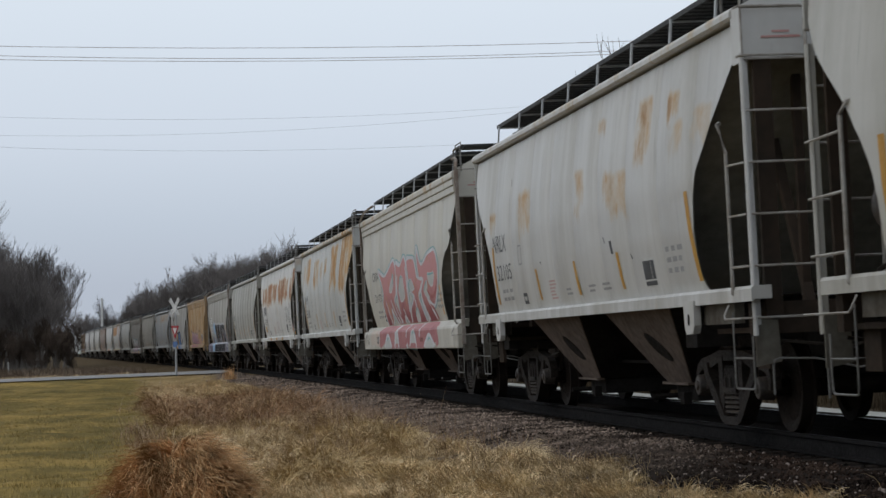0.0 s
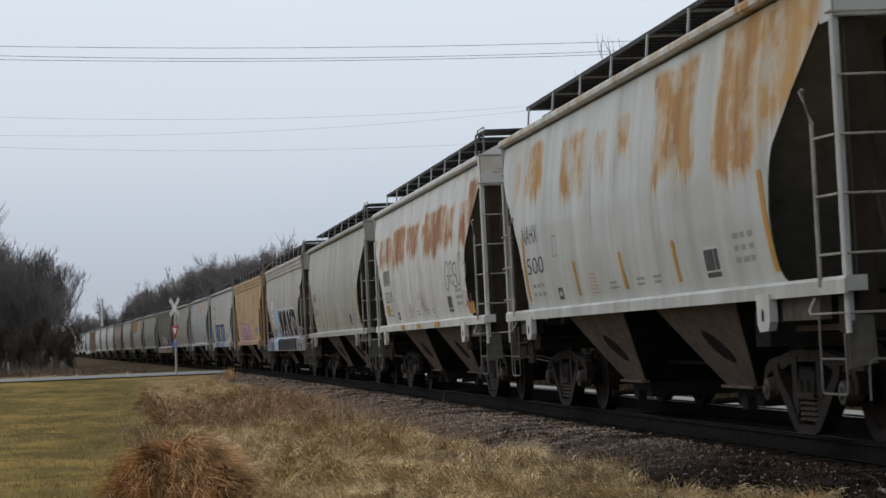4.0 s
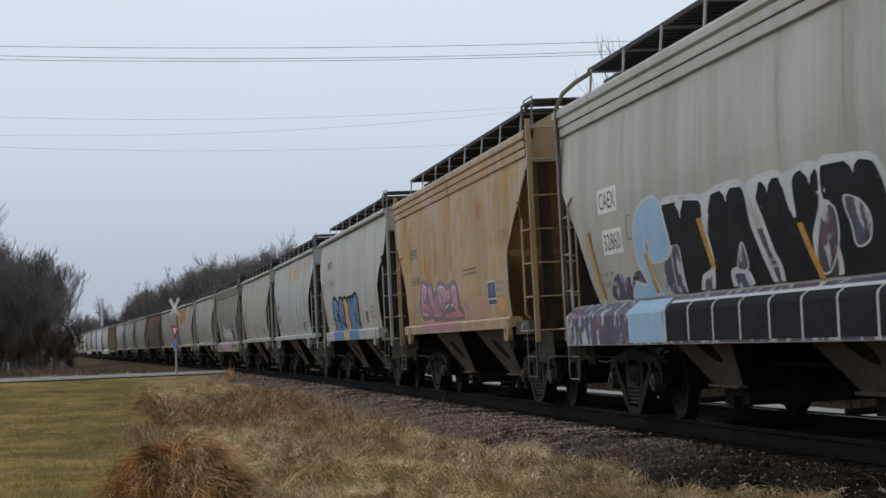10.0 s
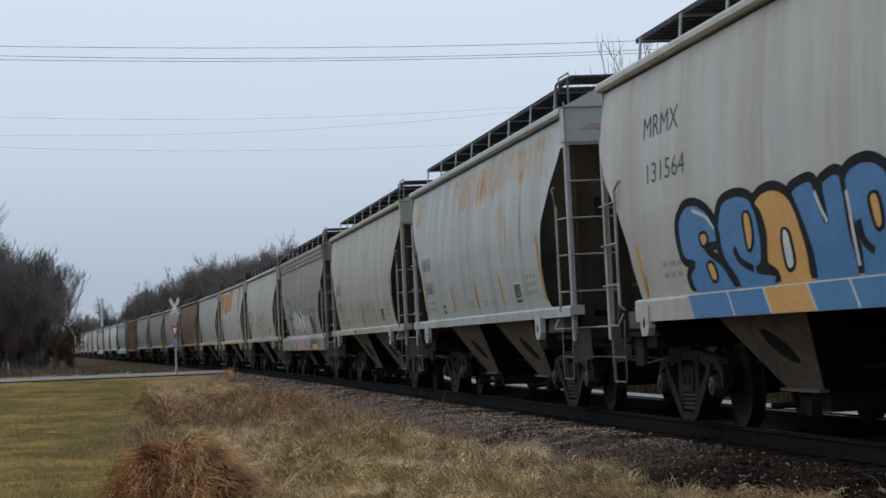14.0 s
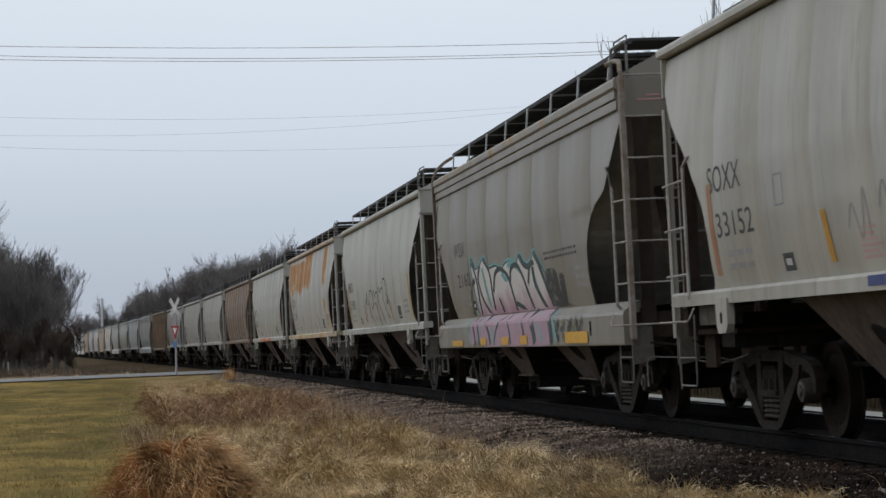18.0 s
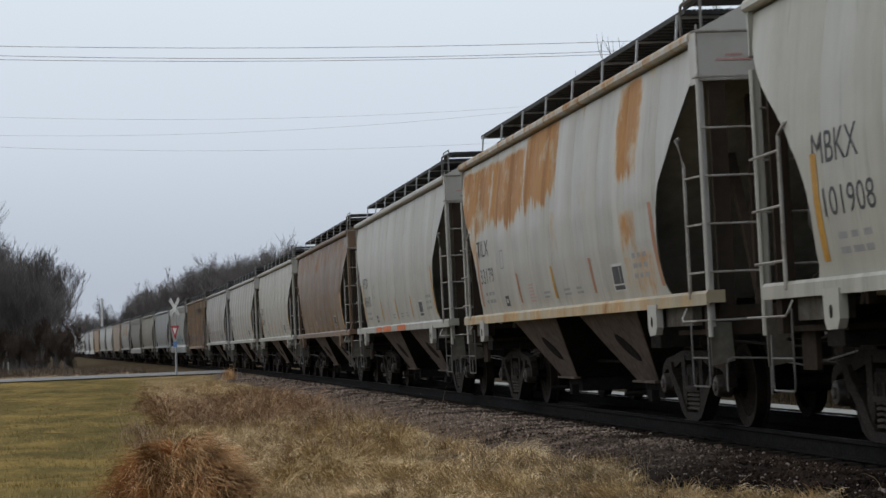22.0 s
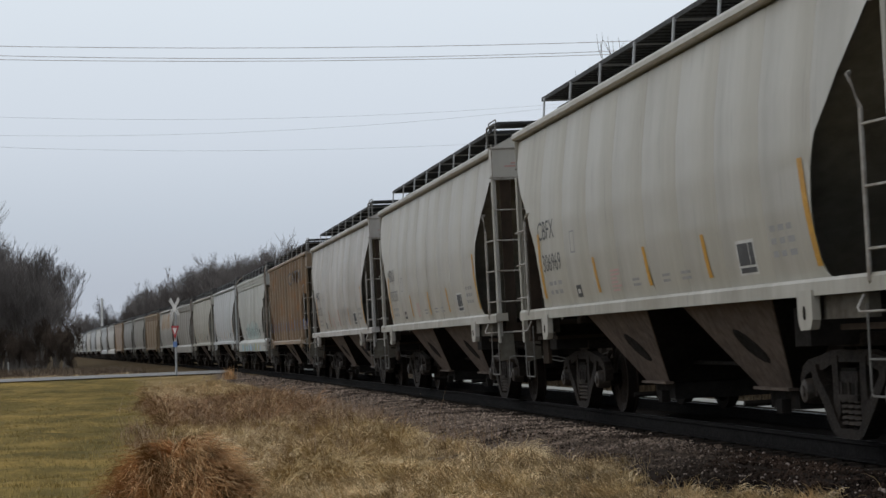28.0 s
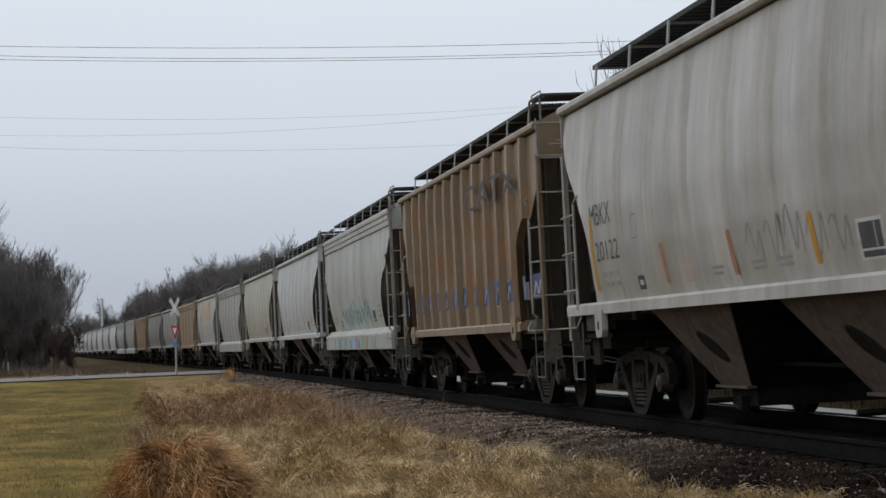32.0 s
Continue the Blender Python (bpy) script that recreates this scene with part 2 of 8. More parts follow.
M["wire"] = mottled("dull_power_line_wire", (0.30, 0.22, 0.21), (0.24, 0.18, 0.17), 1.0, 0.6, 0.1)
M["darkwire"] = mottled("thin_grey_wire", (0.58, 0.60, 0.63), (0.50, 0.52, 0.55), 1.0, 0.6, 0.1)
M["sign_white"] = mottled("white_sign_sheet", (0.62, 0.62, 0.61), (0.52, 0.52, 0.51), 4.0, 0.4, 0.05)
M["sign_red"] = mottled("red_sign_sheet", (0.30, 0.022, 0.027), (0.24, 0.018, 0.022), 4.0, 0.4, 0.05)
M["sign_blue"] = mottled("blue_sign_sheet", (0.09, 0.17, 0.36), (0.07, 0.13, 0.29), 4.0, 0.4, 0.05)

# ---------------------------------------------------------------- mesh helpers


class Build:
    """Gathers vertices and faces for one mesh."""

    def __init__(self):
        self.v, self.f = [], []

    def add(self, verts, faces):
        k = len(self.v)
        self.v += [tuple(p) for p in verts]
        self.f += [tuple(i + k for i in q) for q in faces]
        return self

    def box(self, c, s, m=None):
        """Box with centre c and full sizes s, with slightly chamfered look left to the shading; m: a turn about its centre."""
        hx, hy, hz = (q / 2 for q in s)
        vs = [Vector((x, y, z)) for x in (-hx, hx) for y in (-hy, hy) for z in (-hz, hz)]
        if m is not None:
            vs = [m @ p for p in vs]
        vs = [p + Vector(c) for p in vs]
        return self.add(vs, [(0, 1, 3, 2), (4, 6, 7, 5), (0, 4, 5, 1), (2, 3, 7, 6), (0, 2, 6, 4), (1, 5, 7, 3)])

    def tube(self, path, r, sides=6, cap=True):
        """Round bar along a path; r is a number or one radius for each point."""
        path = [Vector(p) for p in path]
        rs = r if isinstance(r, (list, tuple)) else [r] * len(path)
        rings = []
        for i, p in enumerate(path):
            t = (path[min(i + 1, len(path) - 1)] - path[max(i - 1, 0)]).normalized()
            a = t.orthogonal().normalized() if abs(t.z) > 0.95 else Vector((-t.y, t.x, 0)).normalized()
            b = t.cross(a)
            rings += [p + rs[i] * (math.cos(2 * math.pi * j / sides) * a + math.sin(2 * math.pi * j / sides) * b) for j in range(sides)]
        fs = []
        for i in range(len(path) - 1):
            for j in range(sides):
                k = (j + 1) % sides
                fs.append((i * sides + j, i * sides + k, (i + 1) * sides + k, (i + 1) * sides + j))
        if cap:
            fs.append(tuple(range(sides))[::-1])
            fs.append(tuple((len(path) - 1) * sides + j for j in range(sides)))
        return self.add(rings, fs)

    def prism(self, outline, y0, y1, axis="y"):
        """An outline in (x, z), pushed from y0 to y1; axis 'x': outline in (y, z); 'z': outline in (x, y)."""
        put = {"y": lambda a, b, c: (a, c, b), "x": lambda a, b, c: (c, a, b), "z": lambda a, b, c: (a, b, c)}[axis]
        n = len(outline)
        vs = [put(a, b, y0) for a, b in outline] + [put(a, b, y1) for a, b in outline]
        fs = [tuple(range(n)), tuple(range(2 * n - 1, n - 1, -1))]
        fs += [(i, i + n, (i + 1) % n + n, (i + 1) % n) for i in range(n)]
        return self.add(vs, fs)

    def lathe(self, profile, axis_y=0.0, seg=20, c=(0, 0)):
        """Spin (radius, y) pairs about an axis along y through (x, z) = c."""
        n = len(profile)
        vs = [(c[0] + r * math.cos(2 * math.pi * i / seg), axis_y + y, c[1] + r * math.sin(2 * math.pi * i / seg)) for i in range(seg) for r, y in profile]
        fs = []
        for i in range(seg):
            j = (i + 1) % seg
            for k in range(n - 1):
                fs.append((i * n + k, i * n + k + 1, j * n + k + 1, j * n + k))
        return self.add(vs, fs)

    def mesh(self, name, smooth=False):
        me = bpy.data.meshes.new(name)
        me.from_pydata(self.v, [], self.f)
        bm = bmesh.new()
        bm.from_mesh(me)
        bmesh.ops.recalc_face_normals(bm, faces=bm.faces)
        bm.to_mesh(me)
        bm.free()
        if smooth:
            me.polygons.foreach_set("use_smooth", [True] * len(me.polygons))
            me.set_sharp_from_angle(angle=radians(35))
        me.update()
        return me


def part(name, made, material, parent=None, label="", smooth=False):
    """Links a mesh (or a Build) as one object under a thing or a part."""
    me = made.mesh(name, smooth) if isinstance(made, Build) else made
    if material is not None and not me.materials:
        me.materials.append(material)
    ob = new(name, me)
    if parent is not None:
        ob.parent = parent
    return tagged(ob, label) if label else ob


# ---------------------------------------------------------------- the line: straight past the camera, then a gentle bend
BEND_0, BEND_1, BEND_R, LEAN = 42.0, 177.0, 2330.0, 1.807


def line_at(s):
    """Plan place (x, y) and heading of the track's centre at chainage s (negative is away from the camera)."""
    d = -s
    if d <= BEND_0:
        return s, 0.0, 0.0
    a = min(d, BEND_1) - BEND_0
    y, h = -a * a / (2 * BEND_R), a / BEND_R
    if d > BEND_1:
        y -= (d - BEND_1) * h
    return s, y, h


def on_line(s):
    """The pose of a thing on the rails at chainage s, leaning with the track."""
    x, y, h = line_at(s)
    return pose(x, y, 0, 0, 0, math.degrees(h)) @ pose(0, 0, 0, LEAN, 0, 0)


def run(t):
    """How far the train has come at t seconds, against its place at 16 s."""
    return 9.6 * (t - 16) + 0.00405 * (t - 16) ** 2

# ---------------------------------------------------------------- covered hopper cars
# Local axes of a car: x forward, y across (the camera's side is -y), z up from the rails' top.
HALF = 7.65
EAVE = 3.98
RUNG = 0.4826


def lerp_table(table, z):
    for (z0, a), (z1, b) in zip(table, table[1:]):
        if z <= z1:
            k = 0 if z < z0 else (z - z0) / (z1 - z0)
            return a + (b - a) * k
    return table[-1][1]


CURVED = dict(
    kind="curved", sill=(1.32, 1.465), sill_x=(-7.70, 7.95), post=0.38, ribs=0, bands=False, seams=9,
    wide=[(1.42, 1.50), (1.7, 1.56), (2.1, 1.61), (2.6, 1.63), (3.1, 1.60), (3.6, 1.53), (3.98, 1.47)],
    front=[(1.42, 1.50), (1.50, 1.68), (1.60, 1.77), (1.85, 1.81), (2.12, 1.77), (2.4, 1.70), (2.68, 1.53), (2.92, 1.20), (3.2, 0.84), (3.565, 0.38), (3.62, 0.30), (3.98, 0.26)],
    rear=[(1.42, 1.10), (1.58, 1.24), (2.02, 1.28), (2.2, 1.24), (2.34, 1.16), (2.52, 1.02), (2.77, 0.75), (2.98, 0.45), (3.25, 0.02), (3.4, -0.17), (3.65, -0.38), (3.98, -0.46)])
FLAT = dict(
    kind="flat", sill=(0.935, 1.45), sill_x=(-7.45, 7.60), post=0.16, ribs=0, bands=True, seams=7,
    wide=[(1.42, 1.49), (1.75, 1.55), (2.2, 1.60), (2.7, 1.62), (3.1, 1.61), (3.5, 1.575), (3.98, 1.54)],
    front=[(1.42, 2.22), (1.60, 2.26), (1.88, 2.26), (2.15, 2.15), (2.365, 1.98), (2.545, 1.72), (2.67, 1.42), (2.74, 1.12), (2.80, 0.92), (3.2, 0.45), (3.55, 0.10), (3.98, 0.06)],
    rear=[(1.42, 1.62), (1.68, 1.42), (1.9, 1.27), (2.3, 0.99), (2.79, 0.35), (3.1, -0.08), (3.2, -0.15), (3.45, -0.19), (3.98, -0.15)])
TAN = dict(
    kind="tan", sill=(1.22, 1.395), sill_x=(-6.55, 6.02), post=0.14, ribs=0, bands=True, seams=5,
    wide=[(1.30, 1.55), (1.8, 1.60), (3.5, 1.58), (3.98, 1.53)],
    front=[(1.30, 1.93), (1.9, 1.90), (2.32, 1.93), (2.42, 1.88), (2.73, 1.42), (3.08, 0.80), (3.55, 0.02), (3.98, -0.04)],
    rear=[(1.30, 1.12), (1.69, 1.28), (2.03, 1.18), (2.32, 0.92), (2.77, 0.36), (3.18, -0.20), (3.545, -0.28), (3.98, -0.28)])
RIBBED = dict(
    kind="ribbed", sill=(1.16, 1.30), sill_x=(-6.25, 6.25), post=0.16, ribs=13, bands=False, seams=0,
    wide=[(1.28, 1.50), (2.0, 1.52), (3.5, 1.52), (3.98, 1.50)],
    front=[(1.28, 1.55), (2.45, 1.55), (2.6, 1.40), (2.75, 1.10), (2.80, 0.85), (3.2, 0.30), (3.5, 0.10), (3.98, 0.06)],
    rear=[(1.28, 1.35), (2.2, 1.30), (2.6, 0.95), (2.75, 0.70), (2.80, 0.45), (3.2, -0.05), (3.5, -0.15), (3.98, -0.18)])
ANGULAR = dict(
    kind="angular", sill=(1.19, 1.44), sill_x=(-6.22, 6.45), post=0.36, ribs=0, bands=False, seams=6,
    wide=[(1.42, 1.55), (1.8, 1.59), (2.4, 1.62), (3.0, 1.60), (3.6, 1.55), (3.98, 1.50)],
    front=[(1.42, 1.22), (1.7, 1.25), (2.1, 1.34), (2.43, 1.36), (2.775, 0.97), (3.11, 0.14), (3.37, -0.08), (3.67, -0.17), (3.98, -0.19)],
    rear=[(1.42, 1.40), (1.71, 1.22), (2.05, 1.02), (2.43, 0.69), (2.88, 0.0), (3.29, -0.33), (3.62, -0.29), (3.98, -0.25)])


def end_x(k, z, end):
    """Where the side sheet of a car ends at height z, at its front (end 1) or rear (end -1)."""
    return end * (HALF - lerp_table(k["front" if end > 0 else "rear"], z))


def body_rows(k):
    zs = sorted({z for z, _ in k["wide"]} | {z for z, _ in k["front"]} | {z for z, _ in k["rear"]})
    return [z for z in zs if z >= k["wide"][0][0]]


def side_mesh(k, side):
    """A side sheet with shaped ends; weld seams, or pressed ribs, stand out of it."""
    zs = body_rows(k)
    cols = [(-1.0, 0.0), (1.0, 0.0)]
    if k["ribs"]:
        for i in range(k["ribs"]):
            x = -0.86 + 1.72 * i / (k["ribs"] - 1)
            cols += [(x - 0.0145, 0.0), (x - 0.011, 0.105), (x + 0.011, 0.105), (x + 0.0145, 0.0)]
    else:
        for i in range(k["seams"]):
            x = -0.78 + 1.56 * i / (k["seams"] - 1)
            cols += [(x - 0.0055, 0.0), (x - 0.002, -0.017), (x + 0.002, -0.017), (x + 0.0055, 0.0)]
    cols.sort()
    b = Build()
    n = len(cols)
    for z in zs:
        back, fore = end_x(k, z, -1), end_x(k, z, 1)
        w = lerp_table(k["wide"], z)
        for u, out in cols:
            # seams stand upright; only the outermost columns follow the shaped end
            x = (back if u < 0 else fore) if abs(u) == 1.0 else max(back + 0.02, min(fore - 0.02, HALF * u))
            b.v.append((x, side * (w + out), z))
    b.f = [(j * n + i, j * n + i + 1, (j + 1) * n + i + 1, (j + 1) * n + i) for j in range(len(zs) - 1) for i in range(n - 1)]
    return b.mesh("side_sheet", True)


def slope_mesh(k, end):
    """The end sheet: it turns in behind the side sheets' edges, and slopes down and inwards between them."""
    zs = body_rows(k)
    top = abs(end_x(k, 3.62, end))
    b = Build()
    for z in zs:
        x, w = abs(end_x(k, z, end)), lerp_table(k["wide"], z) - 0.004
        deep = min(x - 0.05, top - 0.05 - max(0.0, 3.62 - z) * 1.45) if z < 3.62 else x - 0.01
        for px, y in ((x, -w), (x - 0.012, -w + 0.012), (deep, -w + 0.03), (deep, w - 0.03), (x - 0.012, w - 0.012), (x, w)):
            b.v.append((end * px, y, z))
    b.f = [(j * 6 + i, j * 6 + i + 1, j * 6 + i + 7, j * 6 + i + 6) for j in range(len(zs) - 1) for i in range(5)]
    return b.mesh("end_slope_sheet", False)


def roof_mesh(k):
    b = Build()
    top = [(-1.0, 0.0), (-0.7, 0.12), (-0.35, 0.21), (0, 0.24), (0.35, 0.21), (0.7, 0.12), (1.0, 0.0)]
    w = lerp_table(k["wide"], EAVE) - 0.01
    vs = [(x, u * w, EAVE + 0.08 + h) for x in (end_x(k, EAVE, -1) + 0.03, end_x(k, EAVE, 1) - 0.03) for u, h in top]
    b.add(vs, [(i, i + 1, i + 8, i + 7) for i in range(6)])
    return b.mesh("roof", False)


def hatch_mesh():
    """The hatch trough along the middle of the roof, with its bands."""
    b = Build()
    b.box((0, 0, EAVE + 0.36), (2 * HALF - 2.6, 0.62, 0.24))
    return b.mesh("hatch_trough", False)


def eave_mesh(k, side):
    """Top chord: a rounded section that overhangs the side sheet."""
    b = Build()
    w = lerp_table(k["wide"], EAVE)
    x0, x1 = end_x(k, EAVE, -1) - 0.06, end_x(k, EAVE, 1) + 0.02
    low, top = (3.92, 4.065) if k["bands"] else (4.005, 4.125)
    b.prism([(side * (w - 0.06), low), (side * (w + 0.07), low), (side * (w + 0.095), low + 0.025), (side * (w + 0.095), top - 0.045), (side * (w + 0.07), top - 0.01), (side * (w + 0.02), top), (side * (w - 0.06), top - 0.01)], x0, x1, "x")
    return b.mesh("top_chord", False)


def band_mesh(k, side, q):
    """One of the ledges that run along below the eave."""
    w = lerp_table(k["wide"], EAVE)
    z0, z1, out = ((3.685, 3.806, 0.062), (3.81, 3.916, 0.078))[q]
    y0, y1 = side * (w - 0.02), side * (w + out)
    b = Build()
    b.prism([(y0, z0), (y1 - side * 0.006, z0), (y1, z0 + 0.008), (y1, z1 - 0.012), (y1 - side * 0.012, z1), (y0, z1)], end_x(k, 3.7, -1), end_x(k, 3.7, 1) - 0.02, "x")
    return b.mesh("chord_band", False)


def sill_mesh(k, side):
    b = Build()
    z0, z1 = k["sill"]
    if k["kind"] == "flat":
        b.prism([(side * 1.50, z0), (side * 1.655, z0), (side * 1.66, z0 + 0.02), (side * 1.66, 1.29), (side * 1.645, 1.33), (side * 1.50, z1 - 0.01), (side * 1.44, z1)], *k["sill_x"], "x")
    else:
        b.prism([(side * 1.46, z0 + 0.02), (side * 1.62, z0 + 0.02), (side * 1.64, z0), (side * 1.655, z0), (side * 1.655, z1 - 0.03), (side * 1.63, z1), (side * 1.46, z1)], *k["sill_x"], "x")
    return b.mesh("side_sill", False)


def ladder_mesh(k, end, side):
    """Side ladder by the corner: inner stile, bent at its head, rungs that run to the corner post, and a long grab at its foot."""
    b = Build()
    x1 = post_at(k, end)[0]
    x0, y = (x1 - 0.42, side * 1.655) if end > 0 else (-6.98, side * 1.655)
    head = [(x0 - end * 0.36, side * 1.60, 3.06), (x0 - end * 0.30, side * 1.64, 3.04), (x0, y, 2.74)] if end > 0 else [(x0 + 0.16, side * 1.58, 2.86), (x0 + 0.10, side * 1.63, 2.84), (x0, y, 2.74)]
    b.tube(head + [(x0, y, 1.40), (x0 - end * 0.02, y - side * 0.06, 1.34)], 0.021, 6)
    for i in range(1, 4):
        b.tube([(x0, y, 1.165 + RUNG * i), (x1, y * 0.97, 1.165 + RUNG * i)], 0.013, 5)
    return b.mesh("side_ladder", True)


def foot_grab_mesh(k, end, side):
    """Long bent grab iron at the foot of a side ladder."""
    x1, y = post_at(k, end)[0], side * 1.655
    x0 = x1 - 0.42 if end > 0 else -6.98
    return Build().tube([(x0 - end * 0.16, y, 1.30), (x0 - end * 0.17, y * 1.03, 1.20), (x0 - end * 0.12, y * 1.035, 1.165), (x1, y * 1.03, 1.165), (x1 + end * 0.03, y * 0.97, 1.165)], 0.010, 5).mesh("foot_grab", True)


def post_at(k, end):
    """Plan place of a corner post on the side at +y."""
    if end > 0:
        return end_x(k, EAVE, 1) + k["post"], 1.575
    return (-7.60, 1.62) if k["kind"] == "flat" else (-8.02, 1.545)


def step_mesh(end, side):
    """Stirrup step below the sill: two hangers and a tread."""
    b = Build()
    x1, x0, y = end * (HALF + 0.06), end * (HALF - 0.58), side * 1.59
    q = end * 0.05
    b.tube([(x0, y, 1.23), (x0, y, 0.55), (x0 + q * 0.4, y, 0.51), (x0 + q, y, 0.50), (x1 - q, y, 0.50), (x1 - q * 0.4, y, 0.51), (x1, y, 0.55), (x1, y, 1.0)], 0.0105, 5)
    b.tube([(x0, y, 0.79), (x1, y, 0.79)], 0.010, 5)
    return b.mesh("stirrup_step", True)


def end_ladder_mesh(k, end, side):
    b = Build()
    x = post_at(k, end)[0] + end * 0.03
    ya, yb = side * 1.56, side * 0.955
    b.tube([(x, yb, 0.98), (x, yb, 3.95)], 0.021, 6)
    for i in range(7):
        z = 1.165 + RUNG * i
        b.tube([(x, ya, z), (x, yb, z)], 0.012, 5)
    return b.mesh("end_ladder", True)


def post_mesh(k, end, side):
    """Corner post of a car: a bar with a narrow flange, that carries the ends of the rungs."""
    b = Build()
    x, y = post_at(k, end)
    y *= side
    if k["kind"] == "flat":
        b.box((x, y, 2.53), (0.055, 0.06, 3.06))
        b.box((x - end * 0.04, y + side * 0.025, 2.53), (0.06, 0.012, 3.06))
        b.tube([(x, y, 3.9), (x - end * 0.03, y, 4.10), (x - end * 0.25, y * 0.97, 4.25), (x - end * 0.80, y * 0.93, 4.33), (x - end * 1.4, y * 0.90, 4.36)], 0.03, 6)
    elif k["kind"] == "tan":
        b.box((x, y, 2.60), (0.07, 0.07, 3.20))
        b.box((x - end * 0.05, y - side * 0.03, 2.60), (0.10, 0.012, 3.20))
    else:
        z1 = 3.64 if end > 0 else 3.45
        b.tube([(x, y, 1.0), (x, y, z1)], 0.026, 7)
        b.box((x - end * 0.01, y - side * 0.035, (1.1 + z1) / 2), (0.012, 0.04, z1 - 1.1))
    return b.mesh("corner_post", False)


def gusset_mesh(k, end, side):
    """Plate below the corner post, narrower at its foot."""
    x, y = post_at(k, end)
    return Build().prism([(side * (y - 0.0), 1.16), (side * (y - 0.22), 1.14), (side * (y - 0.24), 0.75), (side * y, 0.71)], x - end * 0.02, x - end * 0.05, "x").mesh("corner_gusset", False)


def column_mesh(k, end, side):
    """Upright behind the corner post."""
    x = post_at(k, end)[0] - end * 0.10
    return Build().box((x, side * 1.36, 2.38), (0.05, 0.17, 2.40)).mesh("end_column", False)


def lever_mesh(k, end):
    """Uncoupling lever: a rod across the end with a handle that hangs by the corner."""
    x = post_at(k, end)[0] + end * 0.14
    return Build().tube([(x, -1.47, 0.45), (x, -1.47, 0.72), (x, -1.45, 0.77), (x, -1.40, 0.785), (x, -1.05, 0.765), (x + end * 0.08, -0.66, 0.665), (x + end * 0.22, -0.15, 0.80)], 0.010, 5).mesh("uncoupling_lever", True)


def end_panel_mesh(k, end):
    """Upper end sheet, cut to the roof's slope."""
    x = end_x(k, EAVE, end) + end * (0.33 if end > 0 and k["post"] > 0.3 else 0.02)
    return Build().prism([(-1.53, 3.60), (1.53, 3.60), (1.53, 4.10), (1.05, 4.34), (0.5, 4.36), (-0.5, 4.36), (-1.05, 4.34), (-1.53, 4.10)], x - end * 0.03, x, "x").mesh("end_panel", False)


def corner_plate_mesh(k, side):
    """Side of the end panel, between the side sheet and the corner post."""
    x = end_x(k, EAVE, 1)
    return Build().prism([(x - 0.02, 3.565), (x + 0.30, 3.565), (x + 0.33, 3.60), (x + 0.33, 4.10), (x - 0.02, 4.10)], side * 1.525, side * 1.545).mesh("corner_plate", False)


def top_grab_mesh(k, end):
    """Two grab irons across the upper end sheet, and the thin upright that ties them."""
    x = post_at(k, end)[0] + end * 0.02
    b = Build()
    b.tube([(x, -1.57, 3.62), (x, -1.57, 4.14)], 0.012, 5)
    for z in (3.61, 4.07):
        b.tube([(x - end * 0.10, -1.60, z), (x, -1.60, z), (x + end * 0.02, -1.54, z), (x + end * 0.02, -1.0, z), (x - end * 0.05, -0.97, z)], 0.012, 5)
    return b.mesh("end_grab_iron", False)


def end_frame_mesh(end):
    """End sill, draft pocket, platform and the braces that hold the slope sheet."""
    b = Build()
    x = end * HALF
    b.box((x - end * 0.10, 0, 1.16), (0.16, 3.10, 0.30))
    b.box((x - end * 0.85, 0, 1.05), (1.6, 2.9, 0.05))
    b.box((x - end * 0.55, 0, 0.86), (1.3, 0.42, 0.42))
    for y in (-0.85, 0.85):
        b.box((x - end * 0.95, y, 2.2), (0.09, 0.09, 2.3), Matrix.Rotation(end * -0.50, 3, "Y"))
        b.box((x - end * 0.55, y, 2.3), (0.08, 0.08, 2.4))
    for y in (-1.35, 1.35):
        b.box((x - end * 0.35, y, 0.88), (0.40, 0.05, 0.40))
    return b.mesh("end_frame", False)


def brake_mesh():
    """Brake cylinder and its rods on the rear platform."""
    b = Build()
    b.tube([(-HALF + 0.35, -1.05, 1.62), (-HALF + 0.35, -0.20, 1.62)], 0.20, 12)
    b.tube([(-HALF + 0.35, -1.05, 1.62), (-HALF + 0.40, -1.30, 1.50), (-HALF + 0.45, -1.35, 1.1)], 0.025, 6)
    return b.mesh("brake_cylinder", True)


def reservoir_mesh():
    """Round air reservoir with its strap, on the rear platform."""
    b = Build()
    b.tube([(-HALF + 0.45, -1.32, 2.02), (-HALF + 0.45, -1.28, 2.02), (-HALF + 0.45, -0.55, 2.02)], [0.10, 0.17, 0.17], 12)
    b.tube([(-HALF + 0.45, -1.10, 2.19), (-HALF + 0.45, -1.10, 2.45)], 0.03, 6)
    return b.mesh("air_reservoir", True)


def hand_wheel_mesh():
    """Spoked hand brake wheel that stands across the rear end."""
    b = Build()
    x, y, z, r = -HALF - 0.28, -0.72, 2.15, 0.27
    ring = [(x, y + r * math.cos(2 * math.pi * i / 16), z + r * math.sin(2 * math.pi * i / 16)) for i in range(17)]
    b.tube(ring, 0.016, 5, cap=False)
    for i in range(5):
        a = 2 * math.pi * i / 5
        b.tube([(x, y, z), (x, y + r * math.cos(a), z + r * math.sin(a))], 0.011, 4)
    b.tube([(x, y, z), (x + 0.25, y, z)], 0.03, 6)
    return b.mesh("hand_brake_wheel", False)


